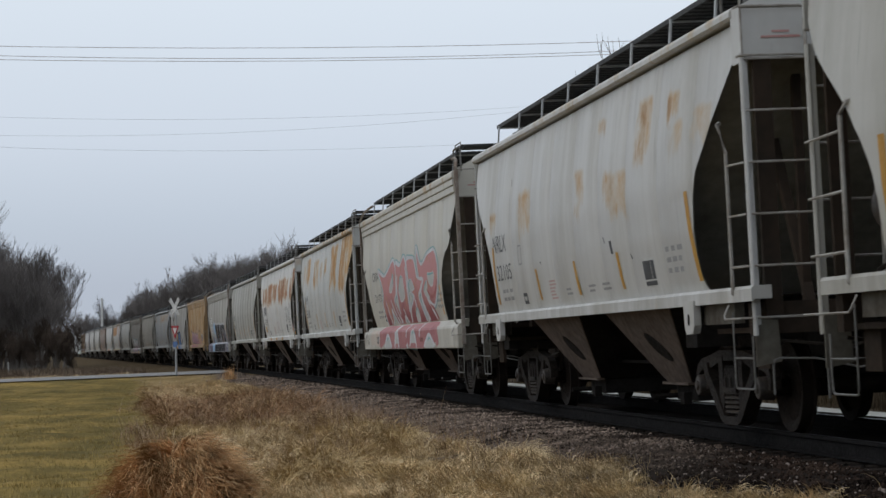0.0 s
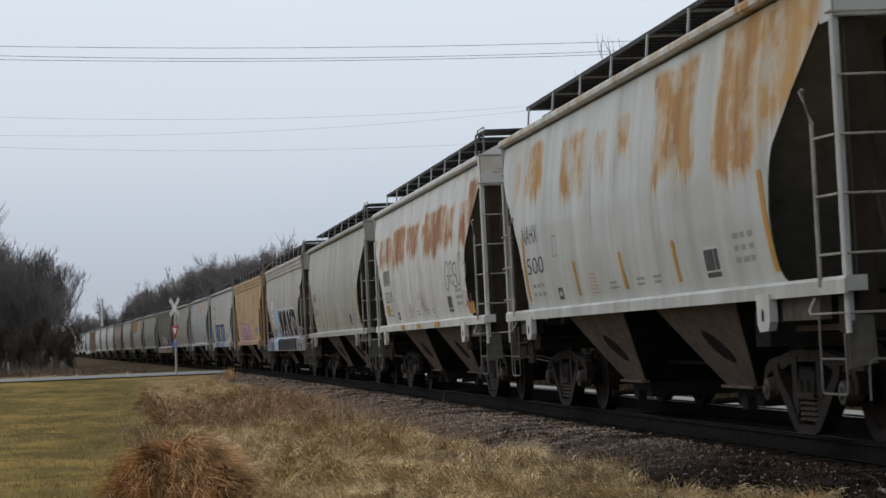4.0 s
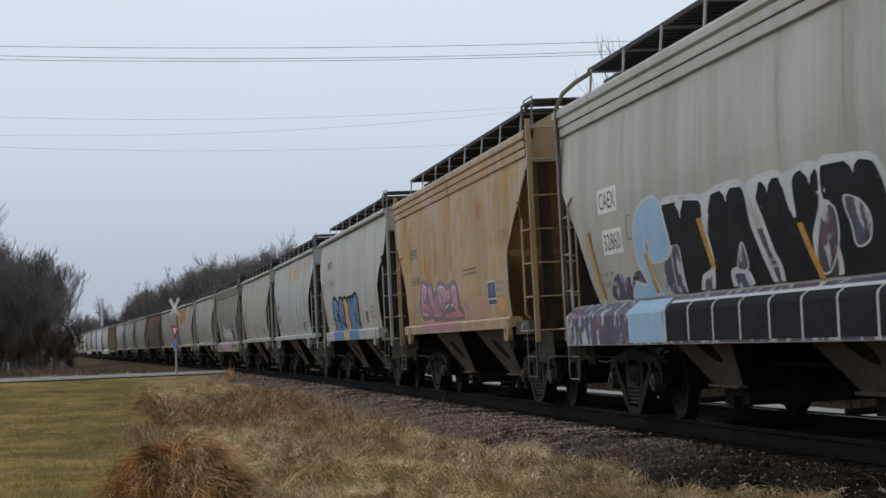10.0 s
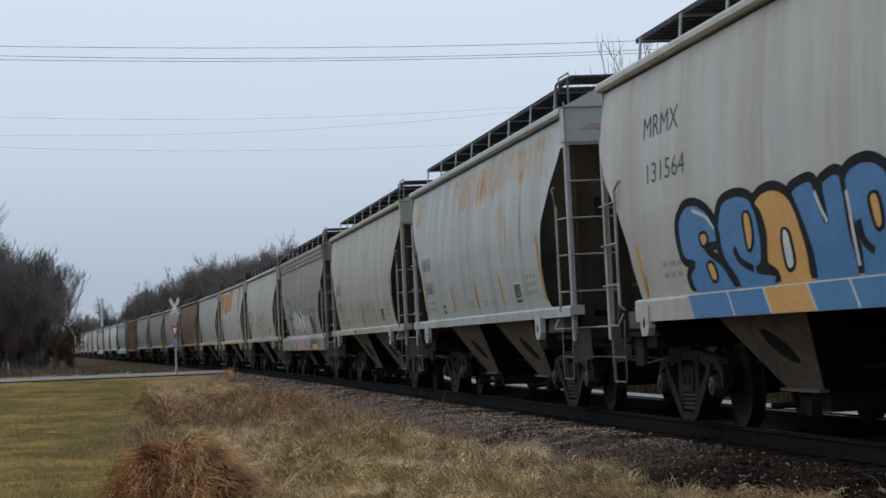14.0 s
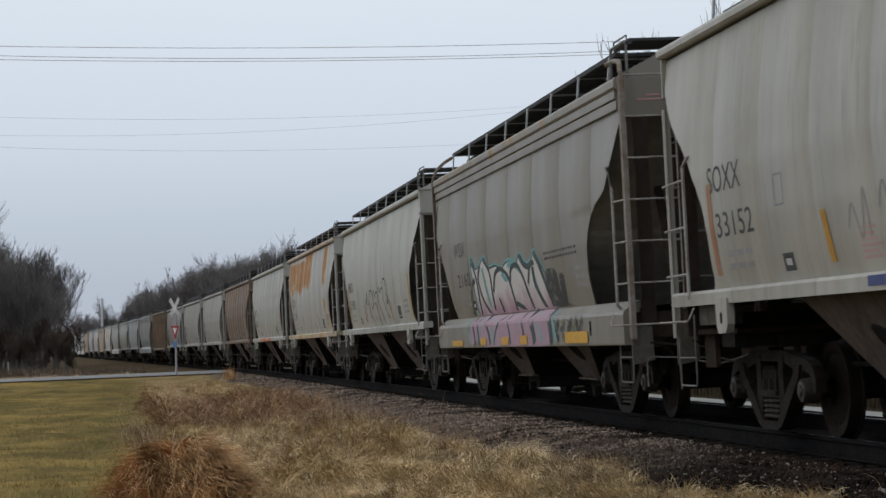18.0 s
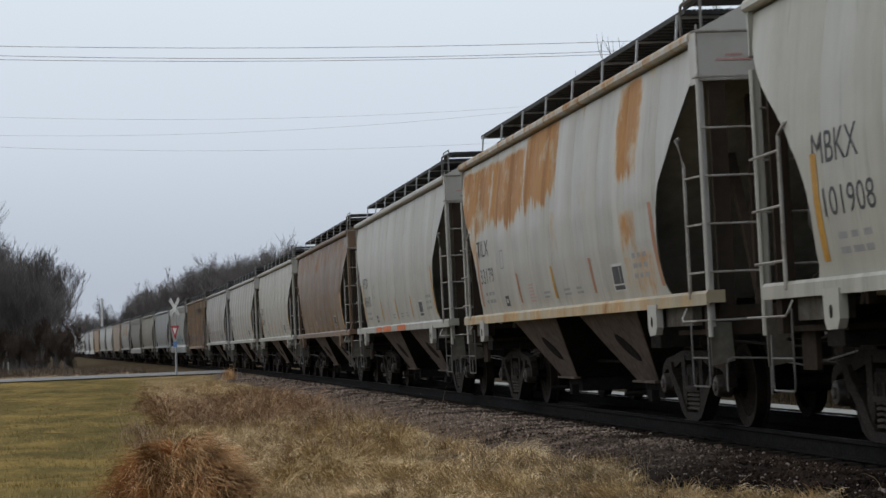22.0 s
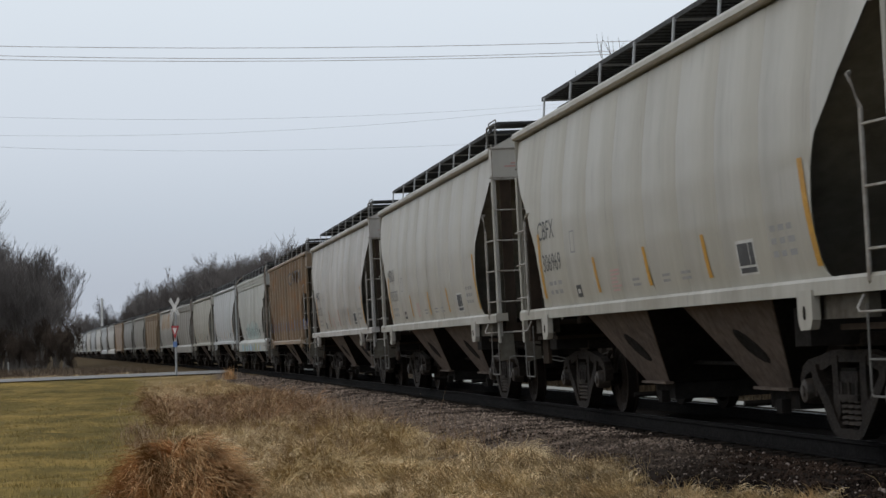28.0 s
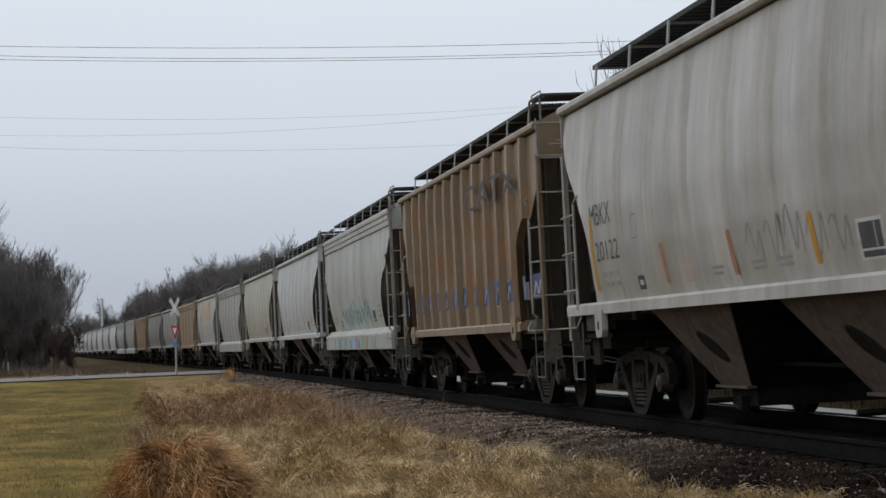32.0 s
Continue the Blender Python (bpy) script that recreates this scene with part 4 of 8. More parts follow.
# each car: kind, colour, grime, rust stretches, rust all over, what its label says
CARS = [
    (CURVED, GREY, 0.35, (), 0.1, "dirty light grey covered hopper car with curved sides"),
    (CURVED, (0.55, 0.57, 0.58), 0.3, ((-3.95, -2.95, 2.5, 3.2, 0.95), (0.1, 0.8, 2.5, 3.2, 0.9), (1.85, 3.05, 2.36, 3.0, 1.05), (3.5, 4.25, 2.9, 3.7, 0.9), (4.85, 5.45, 3.25, 3.62, 1.0), (4.95, 5.7, 2.8, 3.3, 0.7), (6.05, 6.75, 2.8, 3.35, 0.85), (-6.4, -5.7, 2.65, 3.05, 0.6), (1.2, 1.9, 3.44, 3.72, 0.5), (-7.5, 7.3, 4.0, 4.2, 0.6)), 0.1, "off-white covered hopper car with scattered rust blotches"),
    (FLAT, (0.50, 0.50, 0.46), 0.2, ((-7, 7, 3.93, 4.1, 0.75),), 0.04, "grey flat-sided hopper car with red graffiti"),
    (CURVED, (0.50, 0.53, 0.54), 0.4, ((-6.9, -6.4, 2.9, 3.7, 0.8), (-6.1, -4.7, 2.95, 3.85, 1.2), (-3.4, -1.9, 2.75, 3.7, 1.1), (-1.3, -0.6, 2.9, 3.6, 0.6), (-0.1, 0.7, 3.05, 3.66, 0.85), (1.6, 3.5, 2.62, 3.9, 1.25), (4.1, 5.7, 2.5, 4.0, 1.45), (5.6, 7.4, 2.8, 4.0, 1.4), (-8.0, 7.4, 4.0, 4.2, 1.2)), 0.12, "blue-grey hopper car with orange rust streaks below the eave"),
    (CURVED, (0.54, 0.56, 0.57), 0.35, ((-7.7, -6.8, 3.05, 3.5, 0.75), (-6.7, -4.3, 2.7, 3.44, 1.4), (-4.35, -2.1, 2.64, 3.52, 1.6), (-2.05, 0.1, 2.76, 3.46, 1.45), (0.4, 1.0, 2.9, 3.4, 0.8), (0.85, 2.75, 2.64, 3.55, 1.6), (2.65, 3.7, 2.7, 3.58, 1.6), (3.6, 4.85, 2.7, 3.5, 1.6), (5.45, 6.65, 2.62, 3.5, 1.5), (6.25, 7.4, 2.95, 3.78, 1.6)), 0.06, "off-white hopper car with a broad band of rust"),
    (CURVED, (0.47, 0.48, 0.45), 0.4, (), 0.05, "plain dirty grey covered hopper car with curved sides"),
    (FLAT, (0.50, 0.50, 0.47), 0.4, (), 0.1, "grey flat-sided hopper car with black and blue graffiti"),
    (TAN, TANC, 0.65, ((-6.5, 7, 1.4, 4.0, 0.42), (-7.2, -5.0, 2.4, 4.0, 0.8)), 0.4, "tan hopper car with rust stains and pink graffiti"),
    (ANGULAR, (0.51, 0.51, 0.49), 0.35, (), 0.05, "grey covered hopper car with blue and orange graffiti"),
    (CURVED, (0.47, 0.51, 0.54), 0.4, ((-7.3, -6.4, 3.3, 3.9, 1.0), (-2.6, 6.6, 3.2, 3.9, 0.7), (2.4, 3.4, 2.1, 3.2, 0.6)), 0.15, "bluish grey hopper car with yellow rust runs"),
    (CURVED, (0.48, 0.48, 0.44), 0.45, (), 0.1, "dirty grey hopper car with curved sides"),
    (FLAT, (0.43, 0.41, 0.35), 0.3, ((-7, 7, 3.93, 4.1, 0.7),), 0.05, "beige flat-sided hopper car with white and pink graffiti"),
    (CURVED, (0.49, 0.50, 0.46), 0.35, (), 0.06, "grey hopper car with black line graffiti"),
    (CURVED, (0.52, 0.53, 0.51), 0.35, ((-7.9, -4.9, 2.72, 3.92, 1.75), (-4.95, -2.0, 2.76, 3.90, 1.75), (-2.05, 0.45, 2.86, 4.02, 2.0), (0.05, 0.45, 2.1, 2.8, 0.95), (-6.9, -6.2, 2.2, 2.9, 0.7), (3.95, 5.2, 2.76, 4.0, 1.8), (4.15, 5.0, 1.95, 2.5, 0.8), (4.25, 5.65, 1.46, 2.0, 0.85), (-8.2, 7.5, 3.98, 4.2, 1.3)), 0.08, "off-white hopper car with large orange rust sheets"),
    (CURVED, (0.50, 0.51, 0.48), 0.3, (), 0.05, "light grey hopper car with an orange and white sill"),
    (CURVED, BROWN, 0.6, ((-7, 7, 3.2, 4.0, 0.22),), 0.05, "rust-brown covered hopper car with curved sides"),
    (CURVED, (0.50, 0.50, 0.46), 0.3, (), 0.04, "pale grey hopper car with yellow stripes"),
    (CURVED, (0.51, 0.51, 0.48), 0.3, (), 0.04, "pale grey hopper car with panel seams"),
    (CURVED, (0.56, 0.56, 0.56), 0.85, (), 0.08, "whitish hopper car with grey dirt streaks"),
    (RIBBED, (0.30, 0.215, 0.135), 0.8, ((-7, 7, 1.5, 4.0, 0.22),), 0.25, "brown ribbed hopper car with blue graffiti along the sill"),
    (FLAT, (0.50, 0.53, 0.52), 0.35, (), 0.1, "pale flat-sided hopper car with turquoise graffiti"),
    (CURVED, (0.56, 0.60, 0.63), 0.3, (), 0.05, "bluish white covered hopper car"),
    (CURVED, CREAM, 0.35, (), 0.06, "cream covered hopper car with curved sides"),
    (FLAT, (0.44, 0.44, 0.42), 0.4, (), 0.1, "grey flat-sided covered hopper car"),
    (CURVED, PALE, 0.4, ((-5, 4, 2.6, 3.9, 0.7),), 0.15, "white hopper car with rust at the eave"),
    (TAN, (0.42, 0.32, 0.21), 0.35, (), 0.25, "faded tan hopper car"),
    (CURVED, GREY, 0.4, (), 0.1, "grey covered hopper car"),
    (CURVED, (0.44, 0.45, 0.44), 0.4, (), 0.1, "grey covered hopper car"),
    (TAN, (0.40, 0.27, 0.15), 0.35, (), 0.25, "brownish tan hopper car"),
]
more = random.Random(11)
while len(CARS) < 47:
    kind = more.choice((CURVED, CURVED, CURVED, FLAT, CURVED, CURVED))
    col = more.choice((GREY, PALE, CREAM, BLUISH, PALE, GREY, PALE))
    CARS.append((kind, col, 0.4, (), more.choice((0.05, 0.1, 0.3)), "distant weathered grey covered hopper car"))
ends = list(front)
while len(ends) < len(CARS) + 1:
    ends.append(ends[-1] - more.choice((17.0, 17.5, 18.1)))
PROTO, TRAIN = {}, []
for i, (kind, col, grime, rust, rust_all, says) in enumerate(CARS):
    key = kind["kind"], i > 27
    if key in PROTO:
        car = copy_thing(PROTO[key], Matrix())
    else:
        car = PROTO[key] = build_car(kind, i > 27)
    tagged(car, says, "hopper car", "cars of the train")
    faded = (0.20, 0.145, 0.095) if col == BROWN else (0.37, 0.365, 0.36) if i == 18 else None
    tone = {1: 1.08, 2: 1.18, 3: 1.20, 4: 1.30, 5: 0.97, 7: 1.10, 10: 0.93, 11: 0.60, 12: 0.98, 13: 0.95, 14: 0.95, 15: 0.84, 16: 0.90, 17: 0.90, 18: 0.98}.get(i, 1.0)
    col = tuple(0.825 * tone * c * q for c, q in zip(col, (1.03, 1.0, 0.965)))
    # splashed and chipped sills on the cars that come close
    sill = car_paint("mud_splashed_sill_paint", (0.42, 0.36, 0.25) if i == 13 else col, min(0.7, grime + 0.3), ((-7.9, 7.5, 1.1, 1.5, 0.75),) if i == 13 else (), 0.45, seed=i * 2.11 + 5) if i < 20 else None
    dress(car, car_paint("weathered_car_paint", col, grime, rust, rust_all, seed=i * 1.37, faded=faded, edge=(0.23, 0.125, 0.06) if i in (15, 19) else (0.52, 0.37, 0.18),
                        rust_colour={1: (0.34, 0.20, 0.085), 3: (0.35, 0.185, 0.052), 4: (0.27, 0.115, 0.042), 13: (0.31, 0.145, 0.040)}.get(i, (0.33, 0.145, 0.04))), sill)
    TRAIN.append((car, (ends[i] + ends[i + 1]) / 2))

# ---------------------------------------------------------------- paint on the cars: marks, stripes, placards, graffiti
KINDS = [c[0] for c in CARS]
CAR = [c for c, _ in TRAIN]


def skin(k, z):
    """How far out the car's side lies at height z."""
    out, (z0, z1) = lerp_table(k["wide"], z), k["sill"]
    if not z0 <= z <= z1:
        return out
    if k["kind"] == "flat" and z > 1.29:
        return max(out, 1.664 - 0.375 * (z - 1.29) if z < 1.33 else 1.649 - 1.318 * (z - 1.33))
    return max(out, 1.662)


def lay_on(me, k, off):
    """Cuts a flat drawing in (x, z) into strips and lays it on the curved side that faces the camera."""
    bm = bmesh.new()
    bm.from_mesh(me)
    cuts = [1.05 + 0.12 * i for i in range(24)] + [1.33, k["sill"][1] - 0.001, k["sill"][1] + 0.004]
    zs = [v.co.z for v in bm.verts]
    lo, hi = min(zs), max(zs)
    for z in cuts:
        if lo < z < hi:
            bmesh.ops.bisect_plane(bm, geom=bm.verts[:] + bm.edges[:] + bm.faces[:], plane_co=(0, 0, z), plane_no=(0, 0, 1), dist=1e-5)
    for v in bm.verts:
        v.co.y = -(skin(k, v.co.z) + (0.4 * off if off < 0.05 else off))
    bm.to_mesh(me)
    bm.free()
    me.update()
    return me


def letters(body, x0, x1, z0, z1, fat=0.0, lean=0.0, rise=0.0):
    """The word as a flat mesh in (x, z), fitted to the box; lean shears it, rise lifts its right end."""
    cu = bpy.data.curves.new("word", "FONT")
    cu.body, cu.size, cu.offset, cu.resolution_u = body, 1.0, fat, 3
    ob = new("word", cu)
    bpy.context.view_layer.update()
    me = bpy.data.meshes.new_from_object(ob.evaluated_get(bpy.context.evaluated_depsgraph_get()))
    bpy.data.objects.remove(ob)
    bpy.data.curves.remove(cu)
    co = np.empty(len(me.vertices) * 3)
    me.vertices.foreach_get("co", co)
    co = co.reshape(-1, 3)
    lo, hi = co.min(0), co.max(0)
    u, w = (co[:, 0] - lo[0]) / (hi[0] - lo[0]), (co[:, 1] - lo[1]) / (hi[1] - lo[1])
    out = np.stack([x0 + (x1 - x0) * u + lean * w, np.zeros(len(u)), z0 + (z1 - z0) * w + rise * u], 1)
    me.vertices.foreach_set("co", out.reshape(-1))
    me.materials.clear()
    me.name = "lettering"
    return me


def paint_word(i, name, body, box, material, off=0.006, label="", **how):
    return part(name, lay_on(letters(body, *box, **how), KINDS[i], off), material, CAR[i], label)


def slab(i, name, x0, x1, z0, z1, material, off=0.005, slant=0.0, label=""):
    """A painted bar, stripe or plate; slant shifts its lower edge along the car."""
    me = bpy.data.meshes.new(name)
    me.from_pydata([(x0 + slant, 0, z0), (x1 + slant, 0, z0), (x1, 0, z1), (x0, 0, z1)], [], [(0, 1, 2, 3)])
    return part(name, lay_on(me, KINDS[i], off), material, CAR[i], label)


def stroke(i, name, pts, width, material, off=0.006, label="", stretch=1.5):
    """A sprayed line: a ribbon along smooth points."""
    fine = []
    n = len(pts)
    for j in range(n - 1):
        p0, p1, p2, p3 = (Vector(pts[max(0, min(n - 1, j + q))]) for q in (-1, 0, 1, 2))
        for s in range(5):
            u = s / 5
            fine.append(0.5 * ((2 * p1) + (p2 - p0) * u + (2 * p0 - 5 * p1 + 4 * p2 - p3) * u * u + (3 * p1 - p0 - 3 * p2 + p3) * u ** 3))
    fine.append(Vector(pts[-1]))
    vs, fs = [], []
    for j, p in enumerate(fine):
        t = (fine[min(j + 1, len(fine) - 1)] - fine[max(j - 1, 0)])
        t = t.normalized() if t.length > 0 else Vector((1, 0))
        s = Vector((-t.y, t.x)) * width / 2
        vs += [(p.x + s.x * stretch, 0, p.y + s.y), (p.x - s.x * stretch, 0, p.y - s.y)]
    fs = [(2 * j, 2 * j + 1, 2 * j + 3, 2 * j + 2) for j in range(len(fine) - 1)]
    me = bpy.data.meshes.new(name)
    me.from_pydata(vs, [], fs)
    ledge = KINDS[i]["sill"][1]
    above = sum(p[1] for p in pts) / len(pts) > ledge
    count = len(me.vertices)
    for v in me.vertices:
        if above:
            v.co.z = max(v.co.z, ledge + 0.03)
        v.co.y = -(skin(KINDS[i], v.co.z) + 0.4 * off + 0.0008 * v.index / count)
    me.update()
    return part(name, me, material, CAR[i], label)


def smooth_loop(pts, closed=True, steps=3):
    """Rounds a run of points off, Catmull-Rom fashion."""
    n, out = len(pts), []
    for j in range(n if closed else n - 1):
        p0, p1, p2, p3 = (Vector(pts[(j + q) % n] if closed else pts[max(0, min(n - 1, j + q))]) for q in (-1, 0, 1, 2))
        for u in (v / steps for v in range(steps)):
            out.append(0.5 * ((2 * p1) + (p2 - p0) * u + (2 * p0 - 5 * p1 + 4 * p2 - p3) * u * u + (3 * p1 - p0 - 3 * p2 + p3) * u ** 3))
    return out if closed else out + [Vector(pts[-1])]


def shape(i, name, pts, material, off=0.01, label=""):
    """A filled, rounded patch of paint with that outline, on the side that faces the camera."""
    ledge = KINDS[i]["sill"][1]
    over = sum(p[1] for p in pts) / len(pts) > ledge
    loop = [(p.x, max(p.y, ledge + 0.012) if over else p.y) for p in smooth_loop(pts)]
    bm = bmesh.new()
    vs = [bm.verts.new((x, 0, z)) for x, z in loop]
    edges = [bm.edges.new((vs[j], vs[(j + 1) % len(vs)])) for j in range(len(vs))]
    bmesh.ops.triangle_fill(bm, edges=edges, use_beauty=True, use_dissolve=False)
    me = bpy.data.meshes.new(name)
    bm.to_mesh(me)
    bm.free()
    return part(name, lay_on(me, KINDS[i], off), material, CAR[i], label)


def edged(i, pts, fill, edges, label, off=0.012, rim=0.0):
    """A letter: its fill, over lines of other paints round its outline, widest lowest: (width, paint)."""
    for q, (width, mat) in enumerate(edges):
        stroke(i, "graffiti_edge", pts + pts[:2], width, mat, off - 0.004 * (len(edges) - q), stretch=2.2)
    shape(i, "graffiti_letter", pts, fill, off, label)
    if rim:
        stroke(i, "graffiti_edge", pts + pts[:2], rim, edges[-1][1], off + 0.0045, stretch=2.2)


def spray(name, low, high, z0, z1, alt=None):
    """Aerosol paint that fades from one colour to the other up the side, a little blotchy."""
    k = Mat(name, low, 0.5)
    sep = k.n.new("ShaderNodeSeparateXYZ")
    k.l.new(k.tc.outputs["Object"], sep.inputs[0])
    cloud = k.noise(1.6, 4, k.coords())
    h = k.op("ADD", sep.outputs["Z"], k.op("MULTIPLY", k.op("SUBTRACT", cloud, 0.5), 0.9))
    c = k.mix(k.remap(h, z0, z1), low, high)
    if alt:
        c = k.mix(k.remap(k.noise(3.0, 3, k.coords()), 0.56, 0.62), c, alt)
    k.colour(c)
    return k.m


S = {
    "black": mottled("black_aerosol_paint", (0.012, 0.0125, 0.015), (0.022, 0.0225, 0.026), 3.0, 0.75, 0.1, spec=0.08),
    "white": mottled("white_aerosol_paint", (0.60, 0.61, 0.63), (0.46, 0.47, 0.50), 3.0, 0.5, 0.1),
    "sky": mottled("light_blue_aerosol_paint", (0.25, 0.42, 0.60), (0.33, 0.50, 0.66), 3.0, 0.5, 0.1),
    "blue": mottled("blue_aerosol_paint", (0.045, 0.16, 0.36), (0.065, 0.20, 0.42), 3.0, 0.45, 0.1),
    "orange": mottled("orange_aerosol_paint", (0.62, 0.34, 0.10), (0.55, 0.29, 0.08), 3.0, 0.5, 0.1),
    "teal": mottled("turquoise_aerosol_paint", (0.13, 0.32, 0.33), (0.18, 0.38, 0.39), 3.0, 0.5, 0.1),
    "red": spray("red_fading_to_pink_spray", (0.21, 0.033, 0.042), (0.50, 0.21, 0.21), 1.58, 2.20, (0.42, 0.20, 0.12)),
    "dark_red": mottled("deep_red_aerosol_line", (0.30, 0.07, 0.075), (0.38, 0.13, 0.12), 3.0, 0.5, 0.1),
    "haze": spray("thin_pink_overspray", (0.44, 0.25, 0.17), (0.46, 0.30, 0.19), 1.4, 2.1, (0.40, 0.20, 0.19)),
    "pink": spray("pink_and_violet_spray", (0.40, 0.15, 0.19), (0.50, 0.28, 0.33), 1.4, 2.1, (0.33, 0.19, 0.32)),
    "fade": spray("white_fading_to_pink_spray", (0.36, 0.20, 0.27), (0.56, 0.54, 0.52), 1.42, 1.85),
    "plum": mottled("thin_plum_aerosol_line", (0.30, 0.10, 0.13), (0.36, 0.16, 0.18), 3.0, 0.5, 0.1),
    "grey": mottled("thin_grey_aerosol_line", (0.20, 0.20, 0.20), (0.28, 0.28, 0.275), 3.0, 0.5, 0.1),
    "redor": mottled("orange_red_paint_patches", (0.62, 0.17, 0.045), (0.55, 0.13, 0.04), 2.0, 0.5, 0.1),
    "pinktext": mottled("faded_pink_stencil_paint", (0.42, 0.27, 0.26), (0.46, 0.34, 0.32), 4.0, 0.6, 0.05),
    "navy": mottled("deep_blue_aerosol_paint", (0.035, 0.05, 0.16), (0.06, 0.08, 0.2), 3.0, 0.5, 0.1),
    "palegrey": mottled("pale_grey_aerosol_paint", (0.42, 0.44, 0.43), (0.50, 0.51, 0.49), 3.0, 0.5, 0.1),
    "redsill": mottled("thin_red_aerosol_paint", (0.31, 0.095, 0.105), (0.42, 0.18, 0.18), 1.2, 0.5, 0.1),
    "thinred": mottled("thin_orange_red_overspray", (0.50, 0.38, 0.32), (0.52, 0.48, 0.42), 1.5, 0.5, 0.1),
    "rustred": mottled("dirty_red_reflector", (0.22, 0.05, 0.035), (0.15, 0.035, 0.03), 3.0, 0.5, 0.1),
    "darkteal": mottled("dark_green_aerosol_line", (0.035, 0.055, 0.06), (0.06, 0.085, 0.09), 3.0, 0.5, 0.1),
    "fadesill": mottled("pale_pink_sprayed_sill", (0.35, 0.215, 0.275), (0.40, 0.28, 0.33), 1.2, 0.5, 0.1),
    "greyviolet": mottled("grey_violet_aerosol_line", (0.16, 0.12, 0.14), (0.22, 0.16, 0.18), 3.0, 0.5, 0.1),
    "tealhaze": mottled("thin_turquoise_overspray", (0.36, 0.45, 0.44), (0.45, 0.49, 0.47), 1.5, 0.5, 0.1),
    "plate": mottled("white_stencil_plate_paint", (0.74, 0.74, 0.73), (0.66, 0.66, 0.65), 4.0, 0.5, 0.05),
    "lime": mottled("yellow_green_aerosol_paint", (0.42, 0.40, 0.12), (0.36, 0.36, 0.12), 3.0, 0.5, 0.1),
}


def splashes(name):
    """Layers of flung paint: dark violet and blue ground, with white and black flecks that run down."""
    k = Mat(name, (0.1, 0.09, 0.16), 0.5)
    v = k.coords((1, 1, 0.6))
    c = k.mix(k.remap(k.noise(1.7, 3, v), 0.44, 0.56), (0.050, 0.028, 0.045), (0.040, 0.050, 0.115))
    c = k.mix(k.remap(k.noise(3.4, 3, v), 0.56, 0.60), c, (0.11, 0.045, 0.075))
    c = k.mix(k.remap(k.noise(5.2, 4, v, 0.6), 0.54, 0.57), c, (0.42, 0.44, 0.49))
    c = k.mix(k.remap(k.noise(5.0, 4, k.coords((1.3, 1, 0.5)), 0.6), 0.58, 0.61), c, (0.022, 0.022, 0.03))
    k.colour(c)
    return k.m


def sooty_figure(name):
    """Black aerosol paint with blotches of olive and a few grey flecks."""
    k = Mat(name, (0.02, 0.02, 0.02), 0.6)
    v = k.coords()
    c = k.mix(k.remap(k.noise(3.2, 3, v), 0.53, 0.60), (0.022, 0.024, 0.026), (0.13, 0.125, 0.07))
    c = k.mix(k.remap(k.noise(7.0, 4, v, 0.6), 0.60, 0.64), c, (0.20, 0.20, 0.20))
    k.colour(c)
    return k.m


S["soot"] = sooty_figure("sooty_black_and_olive_spray")
S["mess"] = splashes("violet_and_white_splashes")


def bars(i, x0, x1, z, rows, h, material, gap=2.0, pieces=3):
    """Rows of small writing that cannot be read."""
    for q in range(rows):
        u = x0
        for _ in range(pieces):
            w = (x1 - x0) / pieces * more.uniform(0.55, 0.85)
            slab(i, "stencil_bar", u, u + w, z - q * h * gap - h, z - q * h * gap, material)
            u += (x1 - x0) / pieces


